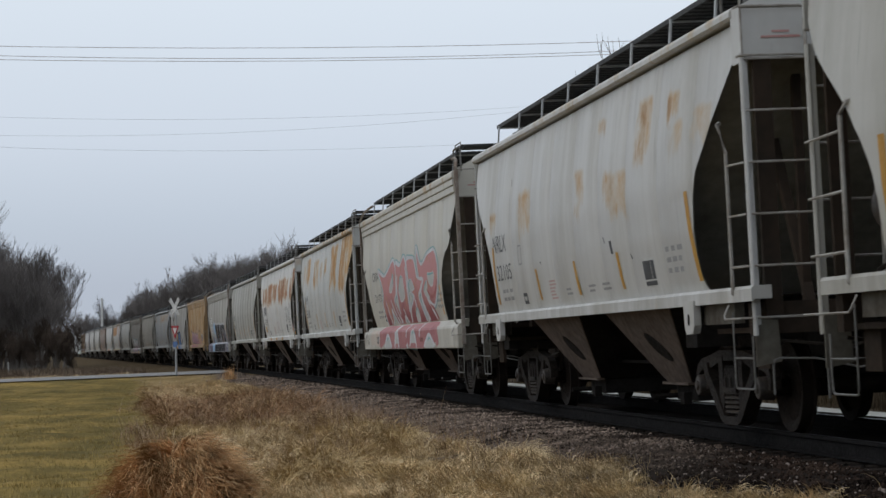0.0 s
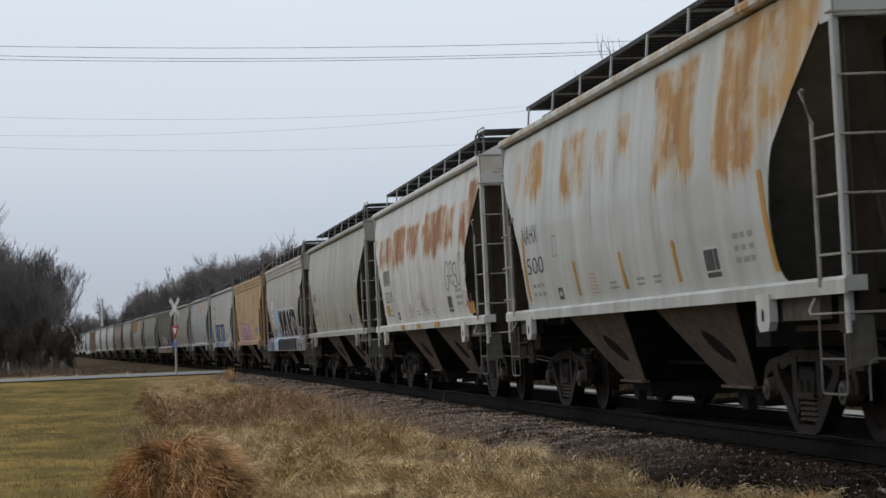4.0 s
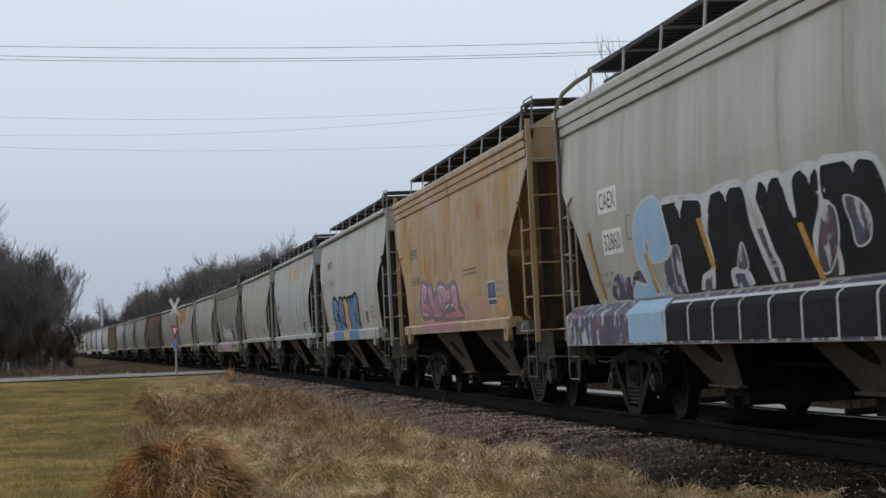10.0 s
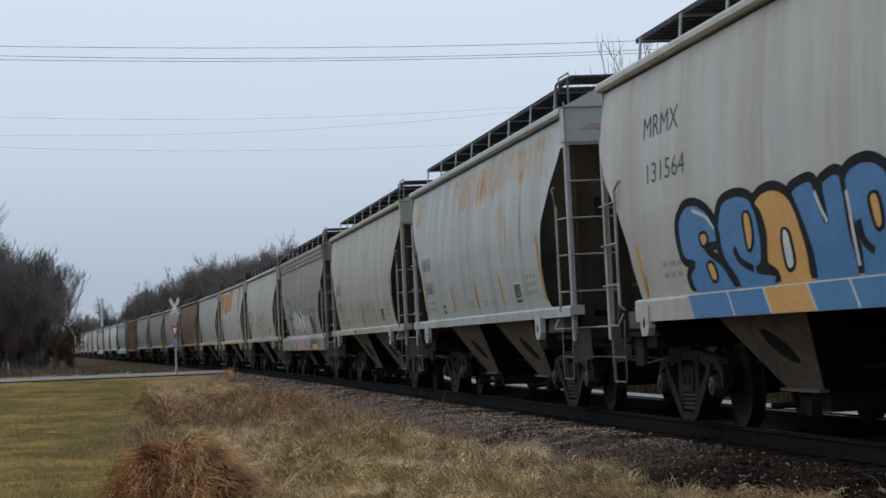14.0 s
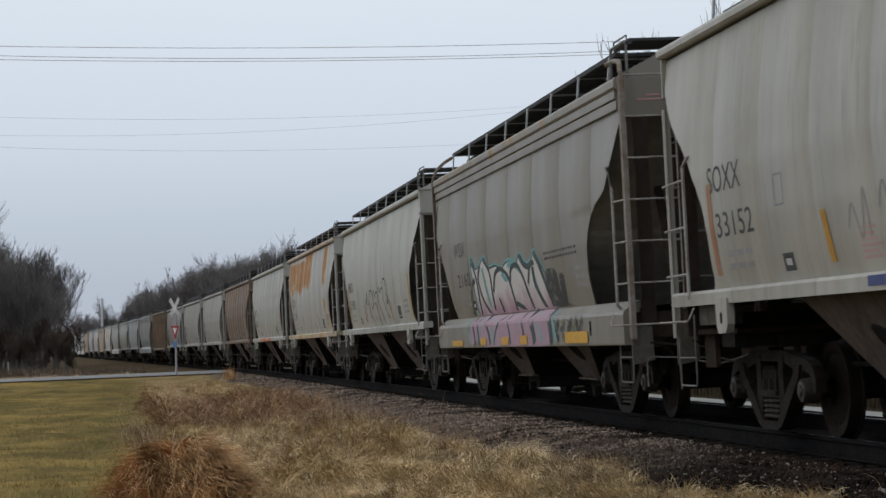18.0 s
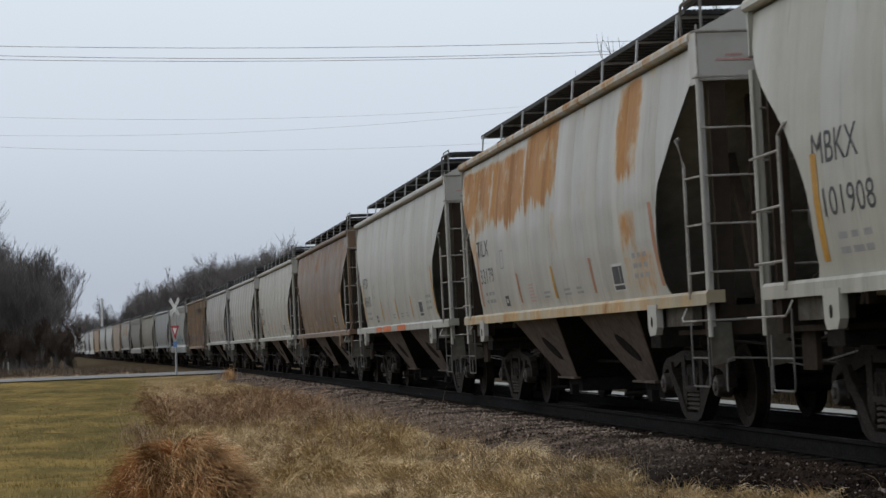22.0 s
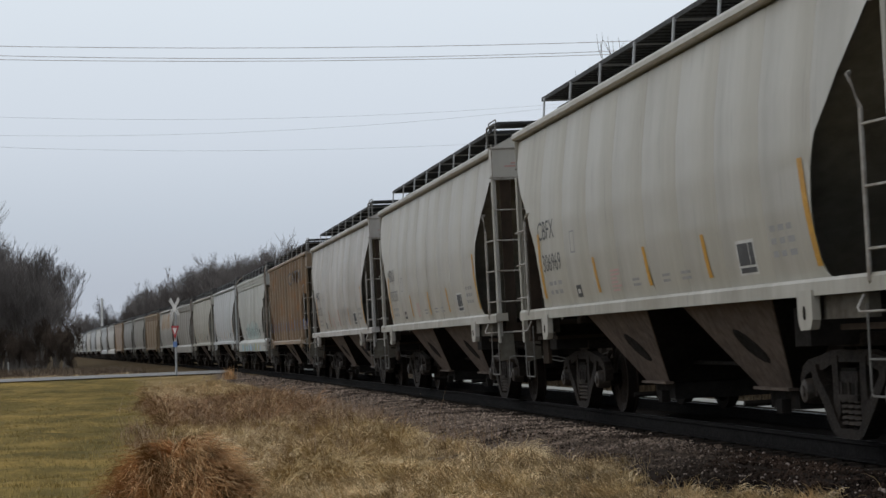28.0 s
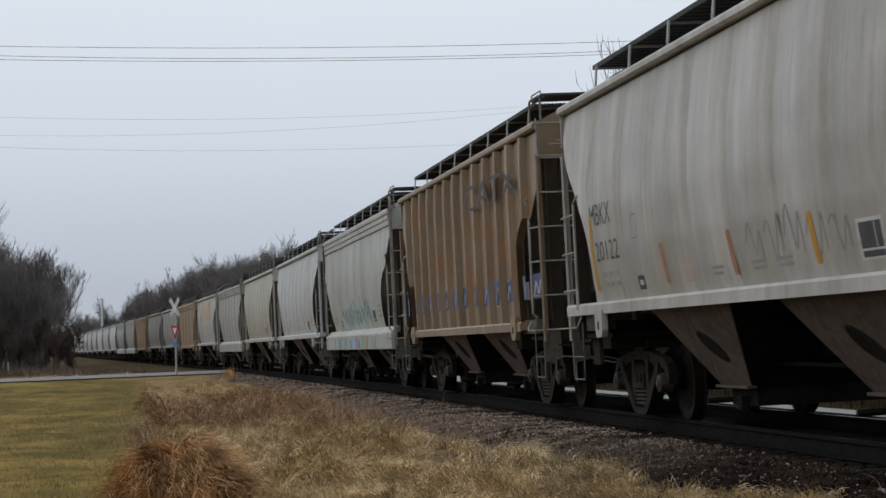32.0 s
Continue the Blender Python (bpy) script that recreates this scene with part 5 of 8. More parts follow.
def marks(i, mark="", number="", stripes=True, x=-5.6, z=2.40, wide=1.12, ink="ink", plate=True, low=1.96, high=0.26, worn=()):
    """The owner's mark, the number and the small stencils that such a car carries."""
    if mark:
        paint_word(i, "reporting_mark", mark, (x - wide / 2, x + wide / 2, z, z + high), M[ink], label="black stencilled reporting mark")
        paint_word(i, "car_number", number, (x - wide / 2 + 0.17, x + wide / 2 + 0.28, low, low + high - 0.02), M[ink], label="black stencilled number")
    bars(i, x - 0.15, x + 0.75, 1.82, 2, 0.055, M["paleink"], 2.2)
    # small framed box and a black placard
    for a in ((-4.04, -4.01, 2.15, 2.42), (-3.80, -3.77, 2.15, 2.42), (-4.04, -3.77, 2.41, 2.43), (-4.04, -3.77, 2.14, 2.16)):
        slab(i, "box_line", *a, M["paleink"])
    slab(i, "placard", -4.05, -3.74, 1.56, 1.72, M["ink"])
    slab(i, "placard_window", -3.98, -3.82, 1.61, 1.67, M["white"], 0.008)
    if plate:
        slab(i, "stencil_panel", 3.46, 4.06, 1.57, 1.90, M["white"], 0.005, label="black and white lubrication stencil panel")
        slab(i, "panel_field", 3.51, 3.86, 1.66, 1.87, M["ink"], 0.008)
        slab(i, "panel_field", 3.88, 4.02, 1.66, 1.87, M["ink"], 0.008)
        slab(i, "panel_field", 3.51, 4.02, 1.59, 1.64, M["ink"], 0.008)
    bars(i, 4.62, 5.36, 1.98, 3, 0.055, M["paleink"], 2.1)
    bars(i, -1.98, -1.42, 1.84, 6, 0.026, S["pinktext"], 1.8, 1)
    for u in (-0.9, 0.5, 1.3):
        bars(i, u, u + 0.55, 1.70, 2, 0.03, M["paleink"], 2.0, 1)
    if stripes:
        paint = lambda q: M["wornstripe"] if q in worn else M["yellow"]
        slab(i, "yellow_stripe", -6.22, -6.07, 1.60, 2.50, paint(0), 0.014, slant=0.0)
        for q, u in enumerate((-2.72, -0.09, 2.40)):
            slab(i, "yellow_stripe", u - 0.12, u + 0.01, 1.59, 2.03, paint(q + 1), 0.014, slant=0.08)
        slab(i, "yellow_stripe", 5.62, 5.76, 1.57, 2.50, paint(4), 0.014, slant=0.15)


def sill_marks(i, items, material, off=0.006):
    for x0, x1, z0, z1 in items:
        slab(i, "sill_reflector", x0, x1, z0, z1, material, off)


marks(0, "", "")
marks(1, "NRLX", "32105", z=2.40, x=-5.55)
marks(2, "CRDX", "21173", stripes=False, x=-4.95, z=2.52, low=2.02, high=0.2, plate=False)
marks(3, "NAHX", "500", stripes=True)
slab(4, "mark_plate", -5.95, -4.72, 2.34, 2.68, M["paleink"], 0.004, label="painted-over grey patch")
marks(4, "NRLX", "32218", stripes=False, x=-5.35)
marks(5, "WSOX", "806429")
marks(6, "", "", stripes=False, plate=False)
marks(7, "CEFX", "84338", stripes=False, x=-5.15, z=2.74, low=2.20, high=0.19, plate=False)
marks(8, "MRMX", "131564", stripes=False, x=-4.95, z=3.20, low=2.70, high=0.24, wide=1.5)
marks(9, "NAHX", "500611")
marks(10, "SOXX", "33152", worn=(0, 2, 4))
marks(11, "WSSX", "2160", stripes=False, x=-4.85, z=2.50, low=1.98, high=0.25, wide=1.2, plate=False)
marks(12, "MBKX", "101908", worn=(1, 2))
marks(13, "TILX", "33179", worn=(0, 1, 3, 4))
marks(14, "WSOX", "806428")
marks(15, "", "", plate=True, stripes=False)
slab(15, "yellow_stripe", 5.60, 5.76, 1.57, 2.50, S["orange"], slant=0.15)
slab(15, "yellow_stripe", 2.40, 2.50, 1.58, 1.95, S["orange"], slant=0.10)
marks(16, "CBFX", "306969")
marks(17, "MBKX", "101538")
marks(18, "MBKX", "20122", worn=(1, 2))
marks(18, "MBKX", "20122")
marks(19, "", "", stripes=False)
marks(20, "", "", stripes=False)
marks(21, "", "", stripes=True)
marks(22, "", "", stripes=True)

# scattered chips on the first white car
for u, z, a, b in ((2.0, 2.02, 0.12, 0.16), (1.7, 2.16, 0.04, 0.08), (2.3, 1.86, 0.05, 0.12), (3.0, 1.92, 0.05, 0.06), (-2.4, 2.08, 0.05, 0.04), (-4.6, 3.35, 0.04, 0.10)):
    slab(1, "paint_chip", u, u + a, z, z + b, M["ink"], slant=0.05)

# red piece on the second car: turquoise halo, white outline, letters that fade from pink to red and run over the sill
RED_LETTERS = [
    ("L", [(-4.35, 2.73), (-3.31, 2.57), (-2.43, 2.68), (-1.56, 2.86), (-1.18, 2.73), (-1.16, 2.49), (-1.36, 2.14), (-1.79, 1.98), (-1.41, 1.66), (-0.91, 1.43), (-0.37, 1.34), (-1.28, 1.35), (-2.07, 1.62), (-2.49, 1.82), (-2.51, 1.57), (-3.06, 1.39), (-3.58, 1.47), (-3.79, 1.74), (-3.97, 1.95), (-3.64, 2.21), (-3.9, 2.46)]),
    ("L", [(-1.03, 2.79), (-0.38, 2.7), (0.3, 2.86), (0.62, 2.73), (0.71, 2.41), (0.57, 1.92), (0.47, 1.42), (0.21, 1.37), (-0.06, 1.5), (-0.46, 1.62), (-0.55, 1.42), (-0.99, 1.46), (-1.19, 1.77), (-1.16, 2.19), (-1.16, 2.49)]),
    ("L", [(0.79, 2.78), (1.31, 2.79), (1.91, 2.74), (2.13, 2.51), (2.36, 2.34), (2.99, 2.32), (2.73, 2.16), (2.16, 1.99), (2.39, 1.78), (2.69, 1.51), (3.12, 1.27), (2.4, 1.27), (1.71, 1.29), (1.01, 1.33), (0.52, 1.37), (0.64, 1.7), (1.15, 1.89), (1.42, 2.03), (1.08, 2.1), (0.88, 2.4)]),
    ("L", [(2.34, 2.96), (2.81, 2.63), (3.24, 2.61), (3.86, 2.74), (4.44, 2.79), (4.81, 2.79), (5.06, 2.68), (5.17, 2.43), (4.96, 2.14), (4.57, 1.9), (4.2, 1.76), (3.74, 1.83), (3.33, 1.93), (3.85, 1.66), (4.29, 1.44), (4.53, 1.36), (3.67, 1.36), (3.12, 1.44), (2.8, 1.65), (2.6, 1.84), (2.56, 2.05), (3.08, 2.29), (2.5, 2.36)]),
    ("H", [(-1.87, 2.47), (-1.61, 2.56), (-1.74, 2.35), (-2.14, 2.19), (-2.44, 2.24)]),
    ("H", [(-0.82, 2.16), (-0.43, 2.44), (-0.11, 2.45), (0.04, 2.26), (0, 2.04), (-0.63, 1.95)]),
    ("H", [(0.96, 2.11), (0.96, 2.29), (1.22, 2.35), (1.49, 2.25), (1.64, 2.16), (1.28, 2.13)]),
    ("H", [(1.33, 1.61), (1.64, 1.76), (1.82, 1.65), (1.75, 1.44), (1.51, 1.39)]),
    ("H", [(3.04, 2.07), (3.39, 2.19), (3.6, 2.24), (3.48, 2.06), (3.66, 1.94), (3.25, 1.97)]),
    ("H", [(3.76, 2.37), (4.19, 2.36), (4.58, 2.37), (4.41, 2.18), (4.11, 2.14), (3.89, 2.22)]),
    ("D", [(3.48, 2.06), (3.87, 1.94), (4.29, 1.94), (4.7, 2.07), (4.97, 2.23)]),
    ("D", [(-1.71, 1.92), (-1.35, 1.72), (-0.91, 1.55), (-0.47, 1.39)]),
    ("D", [(3.48, 1.77), (4.02, 1.7), (4.4, 1.45)]),
]
for kind, pts in RED_LETTERS:
    if kind == "L":
        edged(2, pts, S["red"], ((0.14, S["teal"]), (0.085, S["white"])), "graffiti letter that fades from pink to red", rim=0.05)
    elif kind == "H":
        edged(2, pts, S["palegrey"], ((0.05, S["white"]),), "pale opening of a graffiti letter", 0.020)
        stroke(2, "graffiti_line", pts[:3], 0.035, S["teal"], 0.024, stretch=2.2)
    else:
        stroke(2, "graffiti_line", pts, 0.07, S["dark_red"], 0.017, stretch=2.2)
# white gaps between and inside the red letters
for pts in ([(-2.42, 2.01), (-1.96, 1.73), (-1.34, 1.47), (-0.75, 1.35)],
            [(-3.32, 1.99), (-2.97, 1.65), (-2.85, 1.44)],
            [(-0.48, 1.79), (-0.13, 1.55), (0.28, 1.39)],
            [(-0.92, 2.51), (-1.21, 2.07), (-1.1, 1.68)],
            [(1.45, 2.03), (1.64, 1.76), (1.67, 1.43)],
            [(0.8, 1.91), (0.56, 1.53), (0.58, 1.37)],
            [(2.83, 1.78), (3.1, 1.5), (3.21, 1.3)],
            [(3.15, 2.3), (2.62, 2.11), (2.74, 1.81), (3.27, 1.48)],
            [(0.52, 2.65), (0.57, 2.2), (0.46, 1.7)],
            [(2.21, 2.35), (2.13, 2.51)]):
    stroke(2, "graffiti_line", pts, 0.05, S["white"], 0.0185, stretch=2.6)
shape(2, "graffiti_fill", [(-4.1, 0.95), (-4.2, 1.2), (-4.05, 1.43), (-1.0, 1.43), (2.0, 1.43), (4.6, 1.43), (5.1, 1.2), (4.9, 0.95), (2.0, 0.95), (-1.0, 0.95)], S["redsill"], 0.004, "red paint across the sill")
for u0, u1, top in ((-3.3, -2.0, 1.24), (-1.45, -0.75, 1.40), (0.3, 1.0, 1.02), (1.05, 2.1, 1.34), (3.2, 4.7, 1.20)):
    arch = [(u0, 0.96), (u0 + 0.3 * (u1 - u0), top - 0.06), (u0 + 0.5 * (u1 - u0), top), (u0 + 0.72 * (u1 - u0), top - 0.07), (u1, 0.96)]
    shape(2, "graffiti_fill", arch, S["palegrey"], 0.008)
    stroke(2, "graffiti_line", arch, 0.075, S["white"], 0.012, stretch=2.2)
    stroke(2, "graffiti_line", [(u + 0.1, z - 0.05) for u, z in arch[1:4]], 0.05, S["teal"], 0.011, stretch=2.2)
for u in (-1.0, 0.55, 2.6):
    stroke(2, "graffiti_line", [(u, 1.44), (u + 0.05, 1.30), (u - 0.05, 1.18)], 0.07, S["white"], 0.012, stretch=2.2)
shape(2, "graffiti_fill", [(-6.0, 1.02), (-5.9, 1.34), (-5.2, 1.36), (-4.5, 1.34), (-4.5, 1.0), (-5.3, 1.05)], S["thinred"], 0.003)
slab(2, "placard", -4.75, -4.45, 1.06, 1.22, M["ink"], 0.008)
slab(2, "placard_window", -4.68, -4.53, 1.10, 1.18, M["white"], 0.011)
# slot in the sill: a dark patch paints in the shade inside it
slab(2, "sill_slot", -6.55, -6.48, 1.04, 1.18, M["frame_black"], 0.006)
slab(2, "red_reflector", 2.62, 3.12, 1.07, 1.15, S["rustred"], 0.014)
slab(2, "yellow_stripe", 5.05, 5.17, 1.56, 2.12, S["orange"], 0.005, slant=0.06)
# black outlines of loops on the car with the rust band
stroke(4, "graffiti_line", [(4.1, 2.38), (3.9, 2.50), (3.62, 2.36), (3.55, 2.12), (3.75, 1.98), (4.0, 2.10), (3.98, 2.24), (3.84, 2.22)], 0.028, M["ink"])
stroke(4, "graffiti_line", [(4.05, 2.10), (4.2, 2.42), (4.42, 2.46), (4.45, 2.26), (4.2, 2.20), (4.42, 2.06), (4.62, 2.14)], 0.028, M["ink"])
stroke(4, "graffiti_line", [(4.9, 2.44), (4.62, 2.40), (4.66, 2.26), (4.92, 2.18), (4.90, 2.02), (4.58, 2.04)], 0.028, M["ink"])
stroke(4, "graffiti_line", [(5.0, 2.44), (4.98, 2.12), (5.2, 2.04), (5.32, 2.2), (5.30, 2.52), (5.5, 2.60), (5.55, 2.42)], 0.028, M["ink"])
stroke(4, "graffiti_line", [(5.62, 2.36), (5.95, 2.40), (6.1, 2.26), (5.85, 2.10), (5.80, 1.98)], 0.024, S["grey"])
for x0, z0 in ((-0.4, 1.72), (5.35, 1.62)):
    stroke(4, "graffiti_line", [(x0, z0 + 0.2), (x0 + 0.25, z0 + 0.3), (x0 + 0.3, z0 + 0.05), (x0 + 0.5, z0 + 0.28), (x0 + 0.55, z0), (x0 + 0.85, z0 + 0.25), (x0 + 0.8, z0 - 0.04)], 0.02, S["plum"])
    stroke(4, "graffiti_line", [(x0 + 0.1, z0), (x0 + 0.45, z0 + 0.12), (x0 + 0.6, z0 - 0.06), (x0 + 1.0, z0 + 0.08)], 0.02, S["plum"])
sill_marks(4, [(-2.75, -2.2, 1.34, 1.43), (-0.3, 0.28, 1.34, 1.43), (2.25, 2.85, 1.34, 1.43), (5.7, 6.4, 1.52, 1.72), (-5.9, -5.35, 1.68, 1.9)], M["yellow"])
# the black piece
for u, z0, z1 in ((-5.4, 2.52, 2.82), (-5.3, 2.02, 2.32)):
    slab(6, "white_plate", u, u + 1.02, z0, z1, S["plate"], 0.006)
paint_word(6, "reporting_mark", "CAEX", (-5.32, -4.46, 2.57, 2.77), M["ink"], 0.008, "black stencilled reporting mark")
paint_word(6, "car_number", "32860", (-5.22, -4.36, 2.07, 2.27), M["ink"], 0.008, "black stencilled number")
BLACK_LETTERS = [
    ("S", [(-3.62, 2.29), (-3.33, 2.47), (-2.82, 2.54), (-2.46, 2.49), (-2.25, 2.24), (-2.22, 1.9), (-3.08, 1.86), (-3.02, 2.03), (-3.13, 2.1), (-3.24, 2.01), (-3.08, 1.75), (-2.81, 1.49), (-2.26, 1.4), (-2.39, 1.34), (-4.08, 1.37), (-3.93, 1.62), (-3.35, 1.6), (-3.64, 1.9)]),
    ("L", [(-2.25, 2.44), (-0.81, 2.39), (-0.71, 2.11), (-0.61, 1.71), (-1.04, 1.61), (-1.3, 1.36), (-1.67, 1.34), (-1.87, 1.58), (-1.83, 1.94), (-2.15, 2.01)]),
    ("L", [(-0.31, 2.41), (0.73, 2.41), (0.93, 2.02), (1.13, 1.74), (1.31, 1.38), (0.78, 1.39), (0.57, 1.61), (0.03, 1.63), (-0.05, 1.38), (-0.7, 1.38), (-0.52, 1.76), (-0.61, 2.11)]),
    ("L", [(1.13, 2.39), (1.91, 2.4), (2.13, 2.12), (2.26, 2.03), (2.31, 2.37), (2.96, 2.38), (2.95, 2.09), (2.66, 1.82), (2.53, 1.4), (1.71, 1.39), (1.62, 1.62), (1.48, 1.78), (1.3, 2.07)]),
    ("L", [(3.08, 2.4), (3.61, 2.39), (4.13, 2.36), (4.39, 2.29), (4.55, 2.06), (4.5, 1.72), (4.21, 1.42), (3.25, 1.37), (3.25, 1.6), (3.19, 1.88), (3.2, 2.07), (3.03, 2.13)]),
    ("H", [(0.53, 1.88), (0.27, 1.66), (0.6, 1.65)]),
    ("H", [(3.56, 2.09), (3.88, 2.05), (4.08, 1.92), (4.01, 1.74), (3.71, 1.7), (3.67, 1.85)]),
    ("H", [(2.86, 1.9), (3.08, 2.05), (3.29, 2.01), (3.25, 1.74), (2.88, 1.52), (2.65, 1.58)]),
    ("H", [(-2.06, 1.95), (-1.79, 1.94), (-1.79, 1.55), (-1.74, 1.4), (-2.09, 1.47), (-2.11, 1.71)]),
]
for u0, u1, z1 in ((-5.1, -3.4, 1.78), (-4.2, -3.0, 1.60), (-2.4, -0.2, 1.95), (-0.8, 1.6, 1.80), (0.8, 3.4, 1.98), (2.4, 5.2, 2.02), (4.0, 6.0, 1.75)):
    shape(6, "graffiti_cloud", [(u0, 1.47), (u0 - 0.1, z1 - 0.15), (u0 + 0.3, z1), ((u0 + u1) / 2, z1 - 0.06), (u1 - 0.2, z1), (u1, z1 - 0.2), (u1 + 0.1, 1.47)], S["mess"], 0.0030 + 0.0005 * (u0 % 1.0))
slab(6, "graffiti_cloud", -7.3, 7.4, 0.945, 1.44, S["mess"], 0.004)
for kind, pts in BLACK_LETTERS:
    if kind == "L":
        edged(6, pts, S["black"], ((0.10, S["white"]),), "fat black graffiti letter with a dripping white edge", 0.014, 0.022)
    elif kind == "S":
        edged(6, pts, S["sky"], ((0.06, S["white"]),), "light blue graffiti letter", 0.022)
    else:
        edged(6, pts, S["mess"], ((0.034, S["white"]),), "splashed opening of a graffiti letter", 0.022)
for u, z, w, h in ((-1.55, 2.40, 0.16, 0.16), (0.2, 2.42, 0.18, 0.13), (1.55, 2.40, 0.16, 0.12), (2.75, 2.40, 0.20, 0.14), (3.85, 2.38, 0.18, 0.12), (1.10, 2.40, 0.2, 0.34), (2.12, 2.38, 0.2, 0.30), (-0.55, 2.40, 0.22, 0.36)):
    shape(6, "white_drip", [(u - w, z), (u, z + 0.04), (u + w, z), (u + 0.25 * w, z - 0.5 * h), (u, z - h), (u - 0.25 * w, z - 0.5 * h)], S["white"], 0.019)
slab(6, "graffiti_fill", -3.9, -2.3, 0.96, 1.43, S["sky"], 0.011)
slab(6, "graffiti_fill", -2.15, 5.4, 0.97, 1.40, S["white"], 0.007)
for q in range(8):
    u = -2.15 + 0.94 * q
    slab(6, "graffiti_block", u, u + 0.89, 0.97, 1.37, S["black"], 0.010)
for u, z0, z1, s_ in ((-3.32, 1.50, 1.95, 0.25), (-0.92, 1.68, 2.20, 0.30), (2.28, 1.46, 1.96, 0.34), (-6.15, 1.50, 2.35, 0.40), (5.0, 1.5, 2.36, 0.45)):
    slab(6, "yellow_stripe", u, u + 0.15, z0, z1, M["yellow"], 0.026, slant=s_)
# pink piece on the tan car
PINK_LETTERS = [
    ("L", [(-4.14, 2.11), (-3.87, 2.21), (-3.41, 2.17), (-3.31, 2.01), (-3.46, 1.86), (-3.13, 1.82), (-2.73, 1.71), (-2.67, 1.58), (-3.53, 1.55), (-4.13, 1.58), (-4.24, 1.81)]),
    ("L", [(-3.28, 2.06), (-2.96, 2.13), (-2.63, 2.11), (-2.45, 1.85), (-2.17, 1.95), (-1.88, 1.9), (-1.65, 1.64), (-1.36, 1.52), (-2.66, 1.52), (-2.82, 1.72)]),
    ("L", [(-1.87, 2.09), (-1.55, 2.12), (-1.01, 2.07), (-0.71, 1.99), (-0.5, 2.04), (-0.2, 1.99), (-0.15, 1.84), (-0.47, 1.76), (-0.94, 1.75), (-1.13, 1.57), (-1.66, 1.7), (-1.83, 1.93)]),
    ("L", [(-0.14, 2.04), (0.13, 2.09), (0.43, 2.03), (0.66, 1.75), (0.6, 1.63), (0.95, 1.57), (1, 1.47), (0.58, 1.45), (-1.19, 1.47), (-1.09, 1.58), (-0.38, 1.58), (0.07, 1.64), (-0.47, 1.69), (-0.09, 1.79)]),
    ("w", [(-3.8, 2.17), (-3.42, 2.11), (-3.39, 2.01)]),
    ("w", [(-1.81, 2.03), (-1.46, 2.08), (-0.97, 2.03)]),
    ("w", [(-0.1, 1.99), (0.15, 2.03), (0.45, 1.96)]),
    ("w", [(-0.96, 1.67), (-0.48, 1.73), (0.02, 1.67)]),
    ("w", [(-4.1, 1.61), (-3.76, 1.57), (-3.37, 1.6)]),
]
shape(7, "overspray", [(-4.5, 1.42), (-4.5, 2.1), (-3.9, 2.25), (-2.9, 2.12), (-2.3, 2.0), (-1.9, 2.35), (-1.6, 2.2), (-0.7, 2.1), (-0.3, 2.35), (0.2, 2.2), (0.9, 2.0), (1.3, 2.25), (1.6, 1.9), (2.2, 1.8), (3.4, 1.75), (3.6, 1.5), (3.0, 1.42), (1.0, 1.42), (-2.0, 1.42)], S["haze"], 0.003, "thin pink overspray round the letters")
for kind, pts in PINK_LETTERS:
    if kind == "L":
        edged(7, pts, S["pink"], ((0.135, S["greyviolet"]),), "pink graffiti letter with grey violet edges", 0.012, 0.045)
    else:
        stroke(7, "graffiti_line", pts, 0.036, S["white"], 0.016, stretch=2.2)
for pts in ([(-3.9, 2.0), (-3.75, 1.85), (-3.3, 1.8), (-3.0, 1.68), (-3.3, 1.62), (-3.7, 1.70)], [(-1.6, 1.95), (-1.2, 1.80), (-1.35, 1.6)], [(-0.95, 1.62), (-0.4, 1.66), (0.2, 1.60)], [(-2.2, 1.9), (-1.95, 1.75), (-1.9, 1.55)]):
    stroke(7, "graffiti_line", pts, 0.05, S["greyviolet"], 0.0155, stretch=2.0)
slab(7, "graffiti_fill", -4.0, 1.0, 1.275, 1.375, S["pink"], 0.005)
slab(7, "overspray", 0.4, 1.9, 1.42, 1.95, S["haze"], 0.003, slant=0.2)
slab(7, "stencil_panel", 3.80, 4.62, 1.60, 2.0, M["white"], 0.005, label="blue and white stencil panel")
slab(7, "panel_field", 3.85, 4.25, 1.72, 1.97, S["navy"], 0.008)
slab(7, "panel_field", 4.28, 4.57, 1.72, 1.97, S["navy"], 0.008)
slab(7, "panel_field", 3.85, 4.57, 1.62, 1.69, S["navy"], 0.008)
slab(7, "orange_patch", 4.68, 5.30, 1.50, 1.76, S["orange"], 0.005)
bars(7, 1.3, 2.8, 2.28, 2, 0.034, M["ink"], 2.2, 11)
